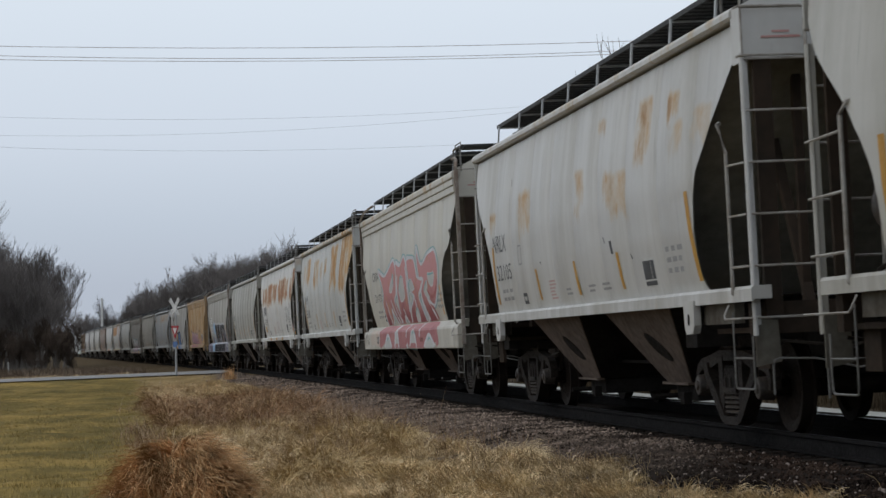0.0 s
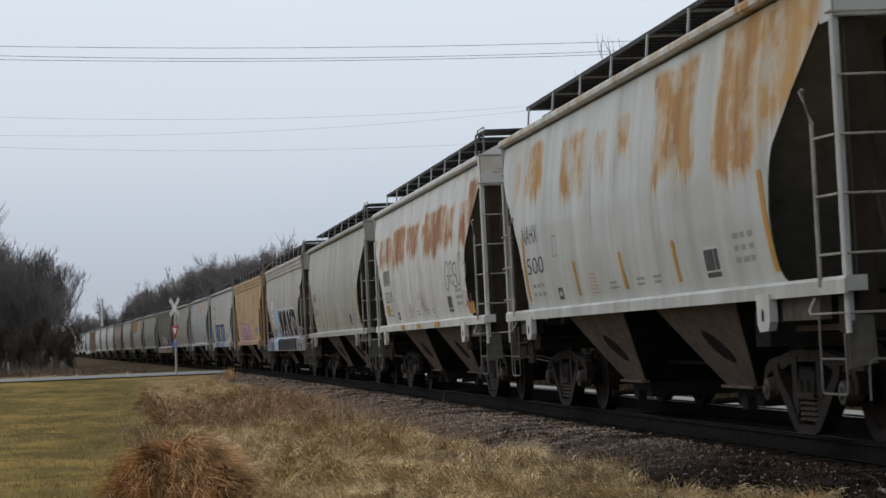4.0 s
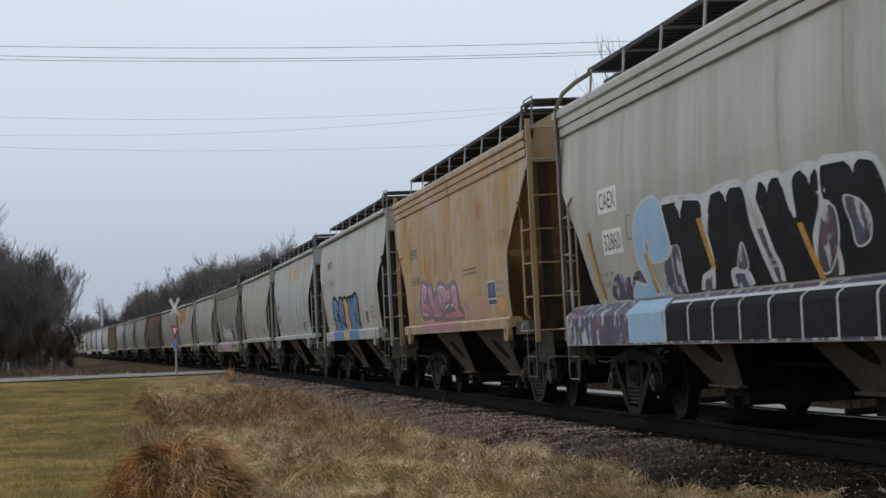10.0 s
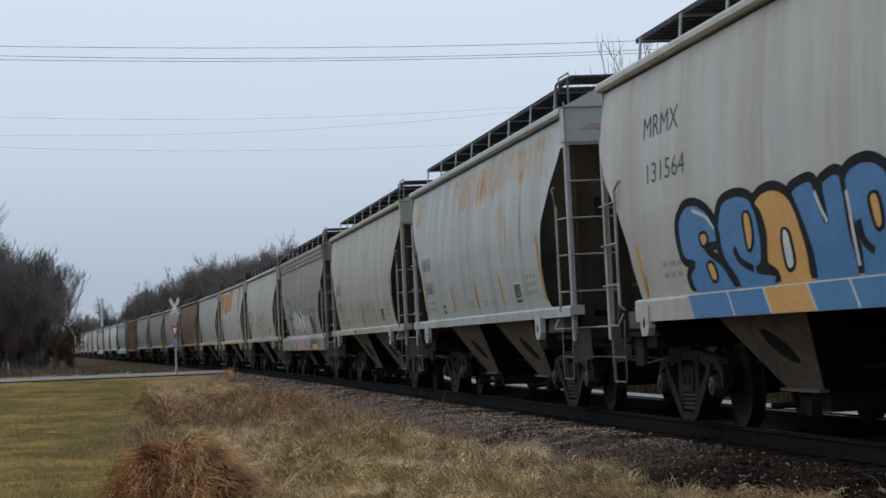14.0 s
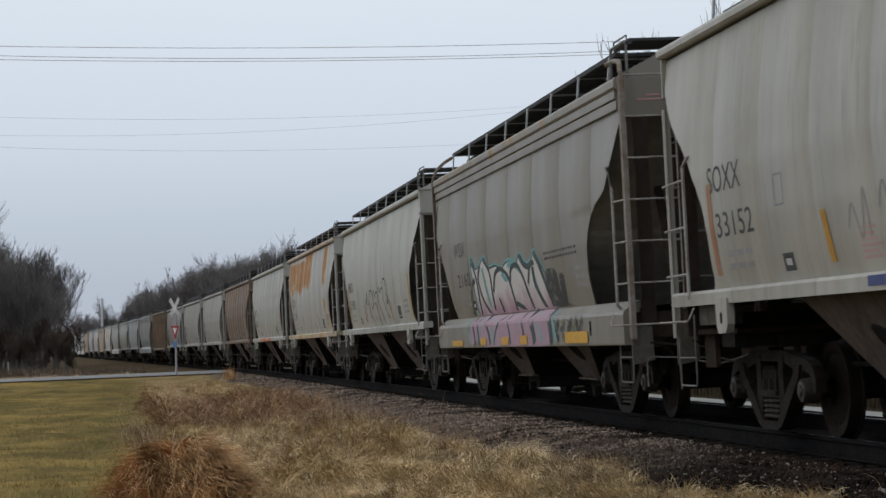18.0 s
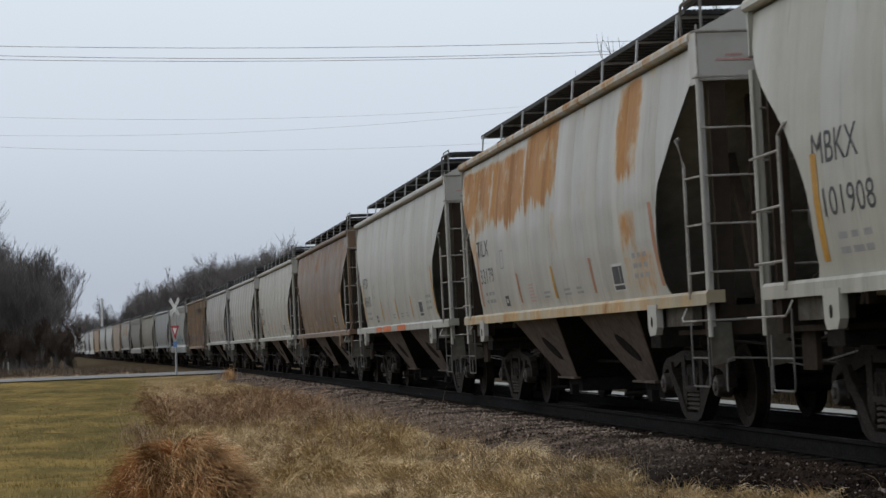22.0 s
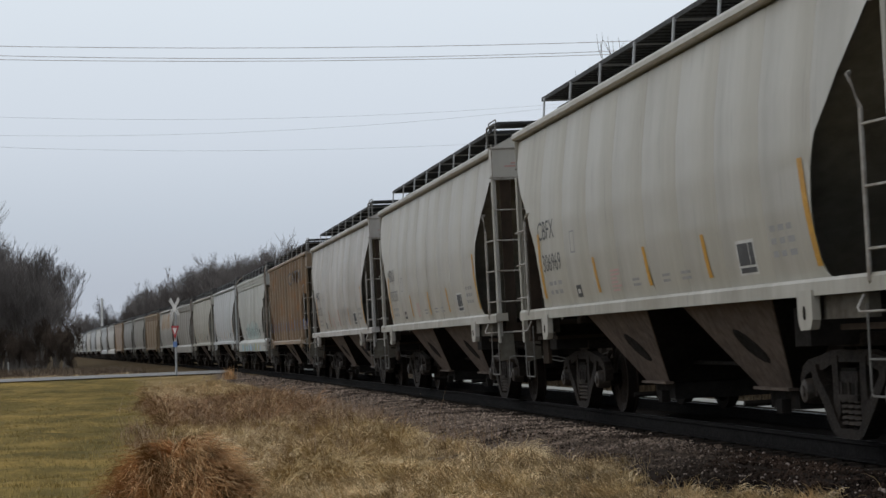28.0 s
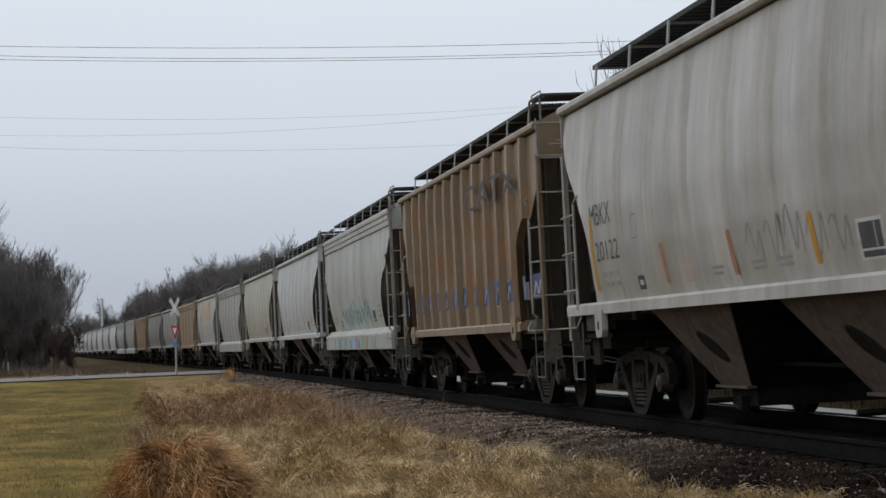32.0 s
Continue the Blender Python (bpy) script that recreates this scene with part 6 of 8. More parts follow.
# blue and orange piece
BLUE_LETTERS = [
    ("L", [(-4.28, 2.23), (-4, 2.35), (-3.55, 2.35), (-3.13, 2.24), (-2.86, 2.06), (-2.84, 1.92), (-3.3, 1.91), (-3.16, 1.82), (-2.77, 1.7), (-2.48, 1.52), (-2.35, 1.39), (-3.04, 1.4), (-3.78, 1.41), (-4.05, 1.63), (-3.8, 1.75), (-4.17, 1.81), (-4.32, 2.02)]),
    ("L", [(-2.85, 2.08), (-2.63, 2.29), (-2.13, 2.34), (-1.68, 2.28), (-1.47, 2.11), (-1.39, 1.84), (-1.48, 1.66), (-1.65, 1.6), (-1.11, 1.55), (-1.06, 1.47), (-1.3, 1.39), (-2.16, 1.41), (-2.42, 1.57), (-2.73, 1.77)]),
    ("O", [(-1.58, 2.22), (-1.31, 2.3), (-0.88, 2.31), (-0.5, 2.21), (-0.25, 2), (-0.05, 1.72), (-0.03, 1.46), (-0.13, 1.41), (-1.09, 1.41), (-1.06, 1.55), (-1.34, 1.66), (-1.28, 1.89), (-1.38, 2.1)]),
    ("L", [(-0.44, 2.24), (-0.23, 2.29), (0.15, 2.3), (0.29, 2.16), (0.46, 1.92), (0.38, 2.22), (0.55, 2.29), (0.81, 2.31), (0.95, 2.22), (1.02, 1.85), (1.11, 1.46), (0.74, 1.41), (-0.02, 1.41), (-0.1, 1.73), (-0.28, 2.03)]),
    ("L", [(0.95, 2.23), (1.12, 2.32), (1.49, 2.35), (1.8, 2.3), (2.01, 2.18), (2.1, 1.87), (1.96, 1.67), (1.77, 1.61), (2.09, 1.58), (2.17, 1.5), (2.03, 1.44), (1.21, 1.42), (1.16, 1.67), (1.05, 1.94)]),
    ("h", [(-3.47, 2.01), (-3.31, 2.03), (-3.23, 1.97), (-3.38, 1.92)]),
    ("h", [(-3.3, 1.71), (-3.13, 1.72), (-3.04, 1.59), (-3.18, 1.57)]),
    ("h", [(-1.89, 2.11), (-1.74, 2.12), (-1.69, 1.91), (-1.83, 1.81)]),
    ("W", [(-0.75, 1.9), (-0.6, 1.88), (-0.55, 1.63), (-0.73, 1.6)]),
    ("h", [(1.55, 2.04), (1.69, 2.05), (1.75, 1.85), (1.64, 1.82)]),
    ("G", [(-2.31, 1.84), (-2.15, 1.71), (-1.77, 1.62)]),
    ("G", [(1.22, 1.89), (1.29, 1.73), (1.5, 1.63)]),
    ("w", [(0.22, 2.19), (0.36, 2.03), (0.49, 1.92)]),
    ("w", [(0.99, 2.17), (1.05, 1.99), (1.12, 1.53)]),
    ("w", [(-3.69, 2.29), (-3.19, 2.19), (-2.94, 2.06)]),
]
for kind, pts in BLUE_LETTERS:
    if kind in "LO":
        edged(8, pts, S["blue" if kind == "L" else "orange"], ((0.12, S["black"]),), "fat rounded graffiti letter with a black edge", 0.012, 0.055)
    elif kind in "hW":
        edged(8, pts, S["orange" if kind == "h" else "white"], ((0.07, S["black"]),), "small opening of a graffiti letter", 0.020)
    else:
        stroke(8, "graffiti_line", pts, 0.07 if kind == "G" else 0.035, S["black" if kind == "G" else "white"], 0.018, stretch=2.0)
for u0, u1, mat in ((-3.85, -2.42, "blue"), (-2.38, -1.25, "blue"), (-1.2, 0.02, "orange"), (0.06, 1.10, "blue"), (1.14, 2.2, "blue")):
    slab(8, "graffiti_fill", u0, u1, 1.195, 1.428, S[mat], 0.005, slant=0.22)
    slab(8, "graffiti_line", u1, u1 + 0.05, 1.20, 1.428, S["white"], 0.007, slant=0.22)
paint_word(8, "graffiti_letters", "GOSN", (2.7, 4.0, 1.25, 1.40), S["sky"], 0.006, "small light blue graffiti letters")
for u, z0, z1, s in ((2.80, 1.47, 1.94, 0.12), (5.74, 1.46, 2.42, 0.36), (-6.25, 1.46, 2.05, 0.2)):
    slab(8, "yellow_stripe", u, u + 0.13, z0, z1, M["yellow"], slant=s)
# white and pink piece with spikes
SPIKED_LETTERS = [
    ("L", [(-3.67, 2.4), (-3.29, 2.22), (-2.76, 2.28), (-2.36, 2.37), (-2, 2.19), (-1.3, 2.2), (-0.82, 2.12), (-0.37, 2.21), (0.24, 2.21), (0.55, 2.14), (0.8, 2.28), (1.13, 2.16), (1.43, 2.11), (1.78, 2.18), (1.98, 2.27), (2.25, 2.12), (2.51, 1.98), (2.72, 1.72), (2.92, 1.39), (2.05, 1.36), (-0.13, 1.38), (-3.23, 1.4), (-3.55, 1.71)]),
    ("T", [(-2.58, 2.22), (-2.43, 1.87), (-2.26, 1.6)]),
    ("T", [(-0.22, 2.18), (0.23, 2.19), (0.73, 2.07)]),
    ("T", [(1.74, 2.04), (1.87, 1.81), (2.11, 1.58)]),
    ("T", [(-0.84, 2.09), (-0.52, 1.98), (-0.24, 2.03)]),
    ("B", [(-3.67, 2.38), (-3.37, 2.19), (-3.26, 1.91), (-3.31, 1.42)]),
    ("B", [(-2.76, 2.28), (-3.1, 2.04), (-2.83, 1.68), (-2.22, 1.4)]),
    ("B", [(-2.43, 2.36), (-1.94, 2.15), (-1.91, 1.79), (-1.94, 1.52)]),
    ("B", [(-1.78, 1.81), (-1.43, 2.08), (-0.93, 2.15), (-0.46, 2.07), (-0.23, 1.94), (-0.09, 1.72), (0, 1.4)]),
    ("B", [(-0.2, 1.9), (0.06, 2.12), (0.56, 2.15), (0.83, 2.03), (1.06, 1.83), (1.44, 1.39)]),
    ("B", [(0.8, 2.28), (1.11, 2.13), (1.51, 2.08)]),
    ("B", [(1.26, 1.84), (1.56, 2.09), (1.92, 2.14)]),
    ("F", [(1.98, 2.27), (2.26, 2.09), (2.58, 1.78), (2.89, 1.4)]),
    ("F", [(1.76, 2.08), (1.81, 1.81), (2.4, 1.41)]),
    ("B", [(0.04, 1.59), (0.55, 1.51), (0.91, 1.39)]),
    ("B", [(-1.38, 1.7), (-1.24, 1.57), (-1.12, 1.4)]),
    ("K", [(2.65, 1.98), (3.04, 2.01), (3.37, 1.95), (3.46, 1.73), (3.67, 1.56), (3.94, 1.49), (4.5, 1.42), (3.21, 1.42), (3, 1.49), (2.82, 1.66), (2.72, 1.82)]),
    ("K", [(3.54, 1.88), (3.85, 1.88), (3.8, 1.52), (3.57, 1.52)]),
    ("C", [(-3.47, 2.06), (-3.89, 1.93), (-4.14, 1.58), (-3.99, 1.47)]),
]
for kind, pts in SPIKED_LETTERS:
    if kind == "L":
        edged(11, pts, S["fade"], ((0.13, S["teal"]), (0.06, S["darkteal"])), "white graffiti letters that fade to pink", 0.012)
    elif kind == "K":
        shape(11, "graffiti_blot", pts, S["soot"], 0.008, "sooty black graffiti figure")
    else:
        width, mat = {"T": (0.10, "teal"), "B": (0.078, "darkteal"), "F": (0.10, "darkteal"), "C": (0.10, "soot")}[kind]
        stroke(11, "graffiti_line", pts, width, S[mat], 0.015 if kind == "T" else 0.018, stretch=1.8)
shape(11, "graffiti_fill", [(-3.6, 0.96), (-3.7, 1.3), (-3.5, 1.435), (-1.0, 1.435), (1.5, 1.435), (2.9, 1.435), (3.2, 1.2), (3.1, 0.96), (1.0, 0.95), (-1.5, 0.95)], S["fadesill"], 0.004, "pink paint across the sill")
for u, lean, wide_ in ((-3.6, 0.35, 0.07), (-3.1, 0.25, 0.06), (-2.3, 0.55, 0.09), (-0.7, -0.7, 0.05), (-0.3, 0.4, 0.05), (0.9, 0.35, 0.06), (1.6, 0.45, 0.14), (3.0, 0.25, 0.10)):
    stroke(11, "graffiti_line", [(u, 1.43), (u + 0.4 * lean, 1.30), (u + 0.8 * lean, 1.14), (u + lean, 0.98)], wide_, S["darkteal"], 0.010, stretch=2.0)
for u, lean in ((-4.2, 0.5), (-2.6, -0.3), (-1.7, 0.3), (2.1, 0.5), (3.3, 0.3)):
    stroke(11, "graffiti_line", [(u, 1.42), (u + 0.5 * lean, 1.2), (u + lean, 1.0)], 0.07, S["teal"], 0.008, stretch=2.0)
for u in (3.5, 3.9, 4.35, 4.7, 5.05):
    stroke(11, "graffiti_line", [(u, 1.34), (u + 0.25, 1.22), (u + 0.05, 1.12), (u + 0.3, 1.02)], 0.10, S["soot"], 0.006, stretch=1.8)
sill_marks(11, [(-5.75, -4.55, 0.965, 1.06), (-2.65, -2.1, 0.97, 1.09), (-0.65, -0.05, 0.97, 1.09), (0.95, 1.5, 0.97, 1.10), (4.25, 5.65, 0.97, 1.12)], M["reflector"], 0.032)
# sill slot, again a flat patch coloured as dark as its inside
slab(11, "sill_slot", 5.75, 5.84, 1.06, 1.24, M["frame_black"], 0.006)
bars(11, 2.7, 4.9, 2.24, 2, 0.034, M["ink"], 2.2, 12)
# black line piece
for pts in ([(-2.9, 1.70), (-2.7, 1.62), (-2.55, 1.66), (-2.3, 2.15), (-2.2, 2.02), (-2.02, 2.30), (-1.9, 2.08), (-1.6, 1.76), (-1.2, 1.62), (-1.1, 1.46)],
            [(-1.55, 1.85), (-1.6, 2.15), (-1.3, 2.34), (-0.95, 2.26), (-0.8, 2.04), (-1.1, 1.9), (-1.22, 2.02)],
            [(-0.8, 2.12), (-0.6, 2.32), (-0.4, 2.16), (-0.2, 2.26), (0.2, 2.22), (0.3, 1.95), (0.8, 1.70), (0.9, 1.5)],
            [(-0.6, 1.95), (-0.35, 2.02), (-0.2, 1.85), (0.05, 1.62), (0.2, 1.47)],
            [(0.3, 2.26), (0.5, 2.36), (0.75, 2.24), (1.0, 2.34), (1.3, 2.26), (1.2, 2.10), (1.5, 1.80), (2.0, 1.62)],
            [(1.2, 2.3), (1.4, 2.52), (1.75, 2.50), (2.0, 2.30), (2.1, 2.1), (1.8, 1.95), (1.65, 2.05)],
            [(1.75, 2.2), (2.05, 2.05), (2.3, 1.80), (2.5, 1.6), (2.6, 1.46)]):
    stroke(12, "graffiti_line", pts, 0.034, S["black"])
for u in (-2.4, -1.1, 0.2, 0.6, 1.2, 1.7, 2.5):
    stroke(12, "graffiti_line", [(u, 1.48), (u + 0.04, 1.36), (u, 1.24)], 0.03, S["grey"])
# orange and white sill
sill_marks(14, [(-3.35, -2.3, 1.33, 1.44), (-2.05, -0.6, 1.33, 1.445), (0.5, 1.9, 1.33, 1.445)], S["redor"])
sill_marks(10, [(-1.6, -1.1, 1.36, 1.44)], S["navy"])
# chalky scrawl on the brown car, grey tags on the dirty white ones
for i, x0, x1, z0, mat, n in ((15, -1.5, 2.8, 1.85, "grey", 6), (18, 0.4, 3.4, 1.85, "grey", 5), (10, -2.2, 2.4, 1.9, "grey", 6), (9, 3.6, 4.8, 1.7, "grey", 2), (8, 4.4, 5.4, 1.75, "grey", 2)):
    for q in range(n):
        u = x0 + (x1 - x0) * q / n
        stroke(i, "graffiti_line", [(u, z0 + more.uniform(-0.1, 0.1)), (u + 0.15, z0 + more.uniform(0.1, 0.3)), (u + 0.3, z0 - more.uniform(0.0, 0.2)), (u + 0.45, z0 + more.uniform(0.0, 0.25)), (u + 0.5, z0 - 0.15)], 0.022, S[mat])
# the ribbed car and the pale car behind it
for q in range(13):
    u = HALF * (-0.86 + 1.72 * q / 12)
    mat = S[("navy", "blue", "navy", "greyviolet")[q % 4]]
    slab(19, "graffiti_fill", u + 0.12, u + 0.93, 1.62, 1.98 - 0.05 * (q % 3), mat, 0.006)
    slab(19, "graffiti_fill", u - 0.07, u + 0.07, 1.62, 1.96, S["navy" if q % 3 else "blue"], 0.109)
    stroke(19, "graffiti_line", [(u + 0.2, 1.66), (u + 0.4, 1.86), (u + 0.55, 1.70), (u + 0.75, 1.88)], 0.05, S["haze" if q % 2 else "palegrey"], 0.02)
paint_word(19, "reporting_mark", "CATX", (1.5, 6.3, 3.20, 3.62), M["ink"], 0.108, "faded dark reporting mark")
shape(20, "graffiti_fill", [(-3.2, 1.5), (-3.4, 1.9), (-2.2, 2.2), (-0.8, 2.05), (0.6, 2.25), (2.0, 2.0), (3.0, 1.8), (3.2, 1.5)], S["tealhaze"], 0.004, "thin turquoise overspray")
for q in range(26):
    u, z = -3.2 + 0.24 * q, more.uniform(1.6, 1.95)
    stroke(20, "graffiti_line", [(u, z), (u + more.uniform(-0.2, 0.2), z + more.uniform(0.15, 0.4)), (u + 0.35, z + more.uniform(-0.1, 0.2)), (u + more.uniform(0.2, 0.6), z - more.uniform(0.05, 0.25)), (u + 0.5, z + 0.1)], 0.045, S[("darkteal", "teal", "grey")[q % 3]])
for q in range(22):
    u = -5.6 + 0.5 * q
    slab(20, "graffiti_fill", u, u + more.uniform(0.15, 0.45), 0.96, 1.28 - 0.12 * more.random(), S[("teal", "palegrey", "grey", "sky", "lime")[more.randrange(5)]], 0.004, slant=more.uniform(-0.2, 0.2))
for q in range(5):
    stroke(9, "paint_run", [(-2.0 + 1.6 * q, 3.2), (-1.98 + 1.6 * q, 2.7), (-2.0 + 1.6 * q, 2.2)], 0.03, S["grey"], 0.003)

# ---------------------------------------------------------------- ground
ROAD_0, ROAD_1 = -111.0, -97.0


def ground_z(x, y):
    """Height of the ground: the low bank of the line, the field that falls away from it, the level crossing."""
    ly = line_at(min(x, 0.0))[1]
    off = abs(y - ly)
    side = -1 if y < ly else 1
    tilt = -0.055 if side < 0 else 0.05
    bank = -0.17 + tilt * 0.9
    far = -0.62 if side < 0 else -0.45
    if off < 1.75:
        z = bank
    elif off < 6.0:
        k = (off - 1.75) / 4.25
        k = 1 - (1 - k) ** 1.6
        z = bank + (far - bank) * k
    else:
        z = far - min(0.25, (off - 6) * 0.004)
    # the road comes up to the rails
    if x < 0:
        near = max(0.0, 1 - max(0.0, abs(x - (ROAD_0 + ROAD_1) / 2) - 7.0) / 9.0)
        road = -0.035 - min(0.36, off * 0.022) + (0 if side < 0 else 0.02)
        if off > 1.75:
            z = z * (1 - near) + road * near
    # the land rises a little with the distance
    z += max(0.0, -x - 140) * 0.0026
    return z


def relief(x, y):
    """Unevenness of the ground near the line: humps in the grass, heaps and hollows in the ballast shoulder."""
    if not (-96 < x < 0 and -40 < y < -1.7):
        return 0.0
    off = y - line_at(x)[1]
    low = 0.09 * noise.noise((x * 0.9, y * 0.9, 3.0))
    if y < -6:
        return low + 0.06 * noise.noise((x * 0.22, y * 0.35, 9.0))
    k = max(0.0, min(1.0, (off + 4.0) / 1.2)) * max(0.0, min(1.0, (-1.75 - off) / 0.3))
    return low * (1 - k) + k * (0.075 * noise.noise((x * 0.75, off * 0.9, 5.0)) + 0.03 * noise.noise((x * 2.1, off * 1.7, 8.0)))


def spread(stops):
    out = []
    for (a, n), (b, _) in zip(stops, stops[1:]):
        out += [a + (b - a) * i / n for i in range(n)]
    return out + [stops[-1][0]]


gx = spread([(-4000, 6), (-900, 20), (-400, 36), (-130, 30), (-90, 150), (-32, 90), (-14, 20), (60, 4), (300, 3), (3000, 1)])
gy = spread([(-3000, 5), (-300, 12), (-60, 16), (-22, 40), (-8, 36), (-1.4, 6), (1.4, 20), (10, 16), (60, 10), (300, 5), (3000, 1)])
g = Build()
g.v = []
for x in gx:
    bend = line_at(min(0.0, max(x, -900)))[1]
    for y in gy:
        yy = y + bend * max(0.0, 1 - abs(y) / 300)
        g.v.append((x, yy, ground_z(x, yy) + relief(x, yy) - 0.02))
n = len(gy)
g.f = [(i * n + j, (i + 1) * n + j, (i + 1) * n + j + 1, i * n + j + 1) for i in range(len(gx) - 1) for j in range(n - 1)]


def ground_material():
    k = Mat("winter_grass_and_soil", (0.2, 0.16, 0.08), 0.95)
    v = k.coords()
    big, mid, fine = k.noise(0.10, 3, v), k.noise(0.9, 5, v), k.noise(11.0, 6, v)
    sep = k.n.new("ShaderNodeSeparateXYZ")
    k.l.new(k.tc.outputs["Object"], sep.inputs[0])
    mix1 = k.op("ADD", k.op("MULTIPLY", big, 0.5), k.op("MULTIPLY", mid, 0.5))
    wide = k.noise(0.28, 5, k.coords((1, 1.6, 1)))
    lawn = k.mix(k.remap(wide, 0.38, 0.62), (0.15, 0.120, 0.045), (0.34, 0.240, 0.080))
    lawn = k.mix(k.op("MULTIPLY", k.remap(mid, 0.48, 0.66), 0.8), lawn, (0.10, 0.085, 0.034))
    rough = k.mix(k.remap(mid, 0.35, 0.65), (0.24, 0.165, 0.075), (0.36, 0.265, 0.135))
    edge = k.op("ADD", sep.outputs["Y"], k.op("MULTIPLY", mid, 3.2))
    c = k.mix(k.remap(edge, -6.0, -4.4), lawn, rough)
    c = k.mix(k.op("MULTIPLY", k.remap(fine, 0.4, 0.7), 0.5), c, (0.08, 0.062, 0.03))
    dirt = k.mix(fine, (0.014, 0.0115, 0.010), (0.040, 0.032, 0.027))
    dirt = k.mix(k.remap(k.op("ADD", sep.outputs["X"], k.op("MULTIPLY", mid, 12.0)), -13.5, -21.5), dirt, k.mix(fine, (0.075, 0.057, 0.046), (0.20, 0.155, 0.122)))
    band = k.op("MULTIPLY", k.remap(k.op("ADD", sep.outputs["Y"], k.op("MULTIPLY", mid, 1.2)), -3.5, -2.9), k.remap(sep.outputs["X"], -98, -96))
    c = k.mix(band, c, dirt)
    # bed between the rails: the train's shade put into the ground's colour
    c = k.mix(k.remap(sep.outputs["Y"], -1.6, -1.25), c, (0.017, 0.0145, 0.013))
    # behind the line: darker brown ground
    c = k.mix(k.remap(sep.outputs["Y"], 1.6, 2.2), c, k.mix(mid, (0.07, 0.052, 0.032), (0.035, 0.028, 0.02)))
    # beyond the road the verge is browner
    c = k.mix(k.remap(sep.outputs["X"], -112, -118), c, k.mix(mid, (0.12, 0.088, 0.05), (0.06, 0.046, 0.03)))
    k.colour(c)
    k.b.inputs["Specular IOR Level"].default_value = 0.02
    k.bump(fine, 0.6, 0.05)
    return k.m


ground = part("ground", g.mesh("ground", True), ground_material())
tagged(ground, "dormant grass field with a stony bank by the line", "ground", kind="structure")

# the road
r = Build()
ys = spread([(-260, 10), (-60, 20), (-8, 8), (-1.7, 1)])
ym = [-y for y in ys][::-1]
for run_y in (ys, ym):
    vs = []
    for y in run_y:
        for x in (ROAD_0, ROAD_0 + 3.5, ROAD_1 - 3.5, ROAD_1):
            ly = line_at(x)[1]
            yy = y + ly if abs(y) < 20 else y
            vs.append((x, yy, max(ground_z(x, yy), ground_z(-104, yy)) + 0.02))
    r.add(vs, [(i * 4 + j, i * 4 + j + 1, i * 4 + j + 5, i * 4 + j + 4) for i in range(len(run_y) - 1) for j in range(3)])
road = part("road", r.mesh("road", True), M["asphalt"])
tagged(road, "pale worn asphalt road that crosses the line", "road", kind="structure")

lane = Build()
xs = spread([(40, 10), (-95, 1)])
for x in xs:
    for y in (4.95, 6.1):
        lane.v.append((x, y, ground_z(x, y) + 0.03))
lane.f = [(2 * i, 2 * i + 1, 2 * i + 3, 2 * i + 2) for i in range(len(xs) - 1)]
tagged(part("gravel_lane", lane.mesh("gravel_lane", True), M["gravel"]), "pale gravel lane behind the line", "road", kind="structure")

# ---------------------------------------------------------------- track
track = tagged(new("railway_track"), "rusty steel rails on dark timber ties in stony ballast", "railway track")
rail_profile = [(-0.07, -0.185), (0.07, -0.185), (0.07, -0.172), (0.012, -0.155), (0.010, -0.045), (0.036, -0.034), (0.036, -0.006), (0.028, 0.0), (-0.028, 0.0), (-0.036, -0.006), (-0.036, -0.034), (-0.010, -0.045), (-0.012, -0.155), (-0.07, -0.172)]
stations = spread([(60, 8), (-42, 50), (-180, 60), (-700, 1)])
for side in (-1, 1):
    b = Build()
    vs = []
    for s in stations:
        m = on_line(s)
        vs += [m @ Vector((0, side * 0.7535 + a, z)) for a, z in rail_profile]
    n = len(rail_profile)
    fs = [(i * n + j, i * n + (j + 1) % n, (i + 1) * n + (j + 1) % n, (i + 1) * n + j) for i in range(len(stations) - 1) for j in range(n)]
    b.add(vs, fs)
    me = b.mesh("rail", False)
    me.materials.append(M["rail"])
    me.materials.append(M["railhead"])
    ob = part("rail", me, None, track)
    for poly in me.polygons:
        c = sum((Vector(me.vertices[q].co) for q in poly.vertices), Vector()) / len(poly.vertices)
        if poly.normal.z > 0.9 and c.z > -0.12 + 0.0 and abs(poly.normal.y) < 0.2 and all(abs(me.vertices[q].co.z - c.z) < 0.02 for q in poly.vertices) and c.z > (-0.03 if side < 0 else 0.015):
            poly.material_index = 1
tie_mesh = Build().box((0, 0, -0.28), (0.23, 2.6, 0.17)).mesh("tie", False)
for i in range(190):
    s = 6 - 0.54 * i
    ob = part("tie", tie_mesh, M["tie"], track)
    ob.matrix_basis = on_line(s) @ pose(0, more.uniform(-0.03, 0.03), more.uniform(-0.008, 0.004), 0, 0, more.uniform(-0.8, 0.8))

# ballast stones as one scatter
rng = np.random.default_rng(5)


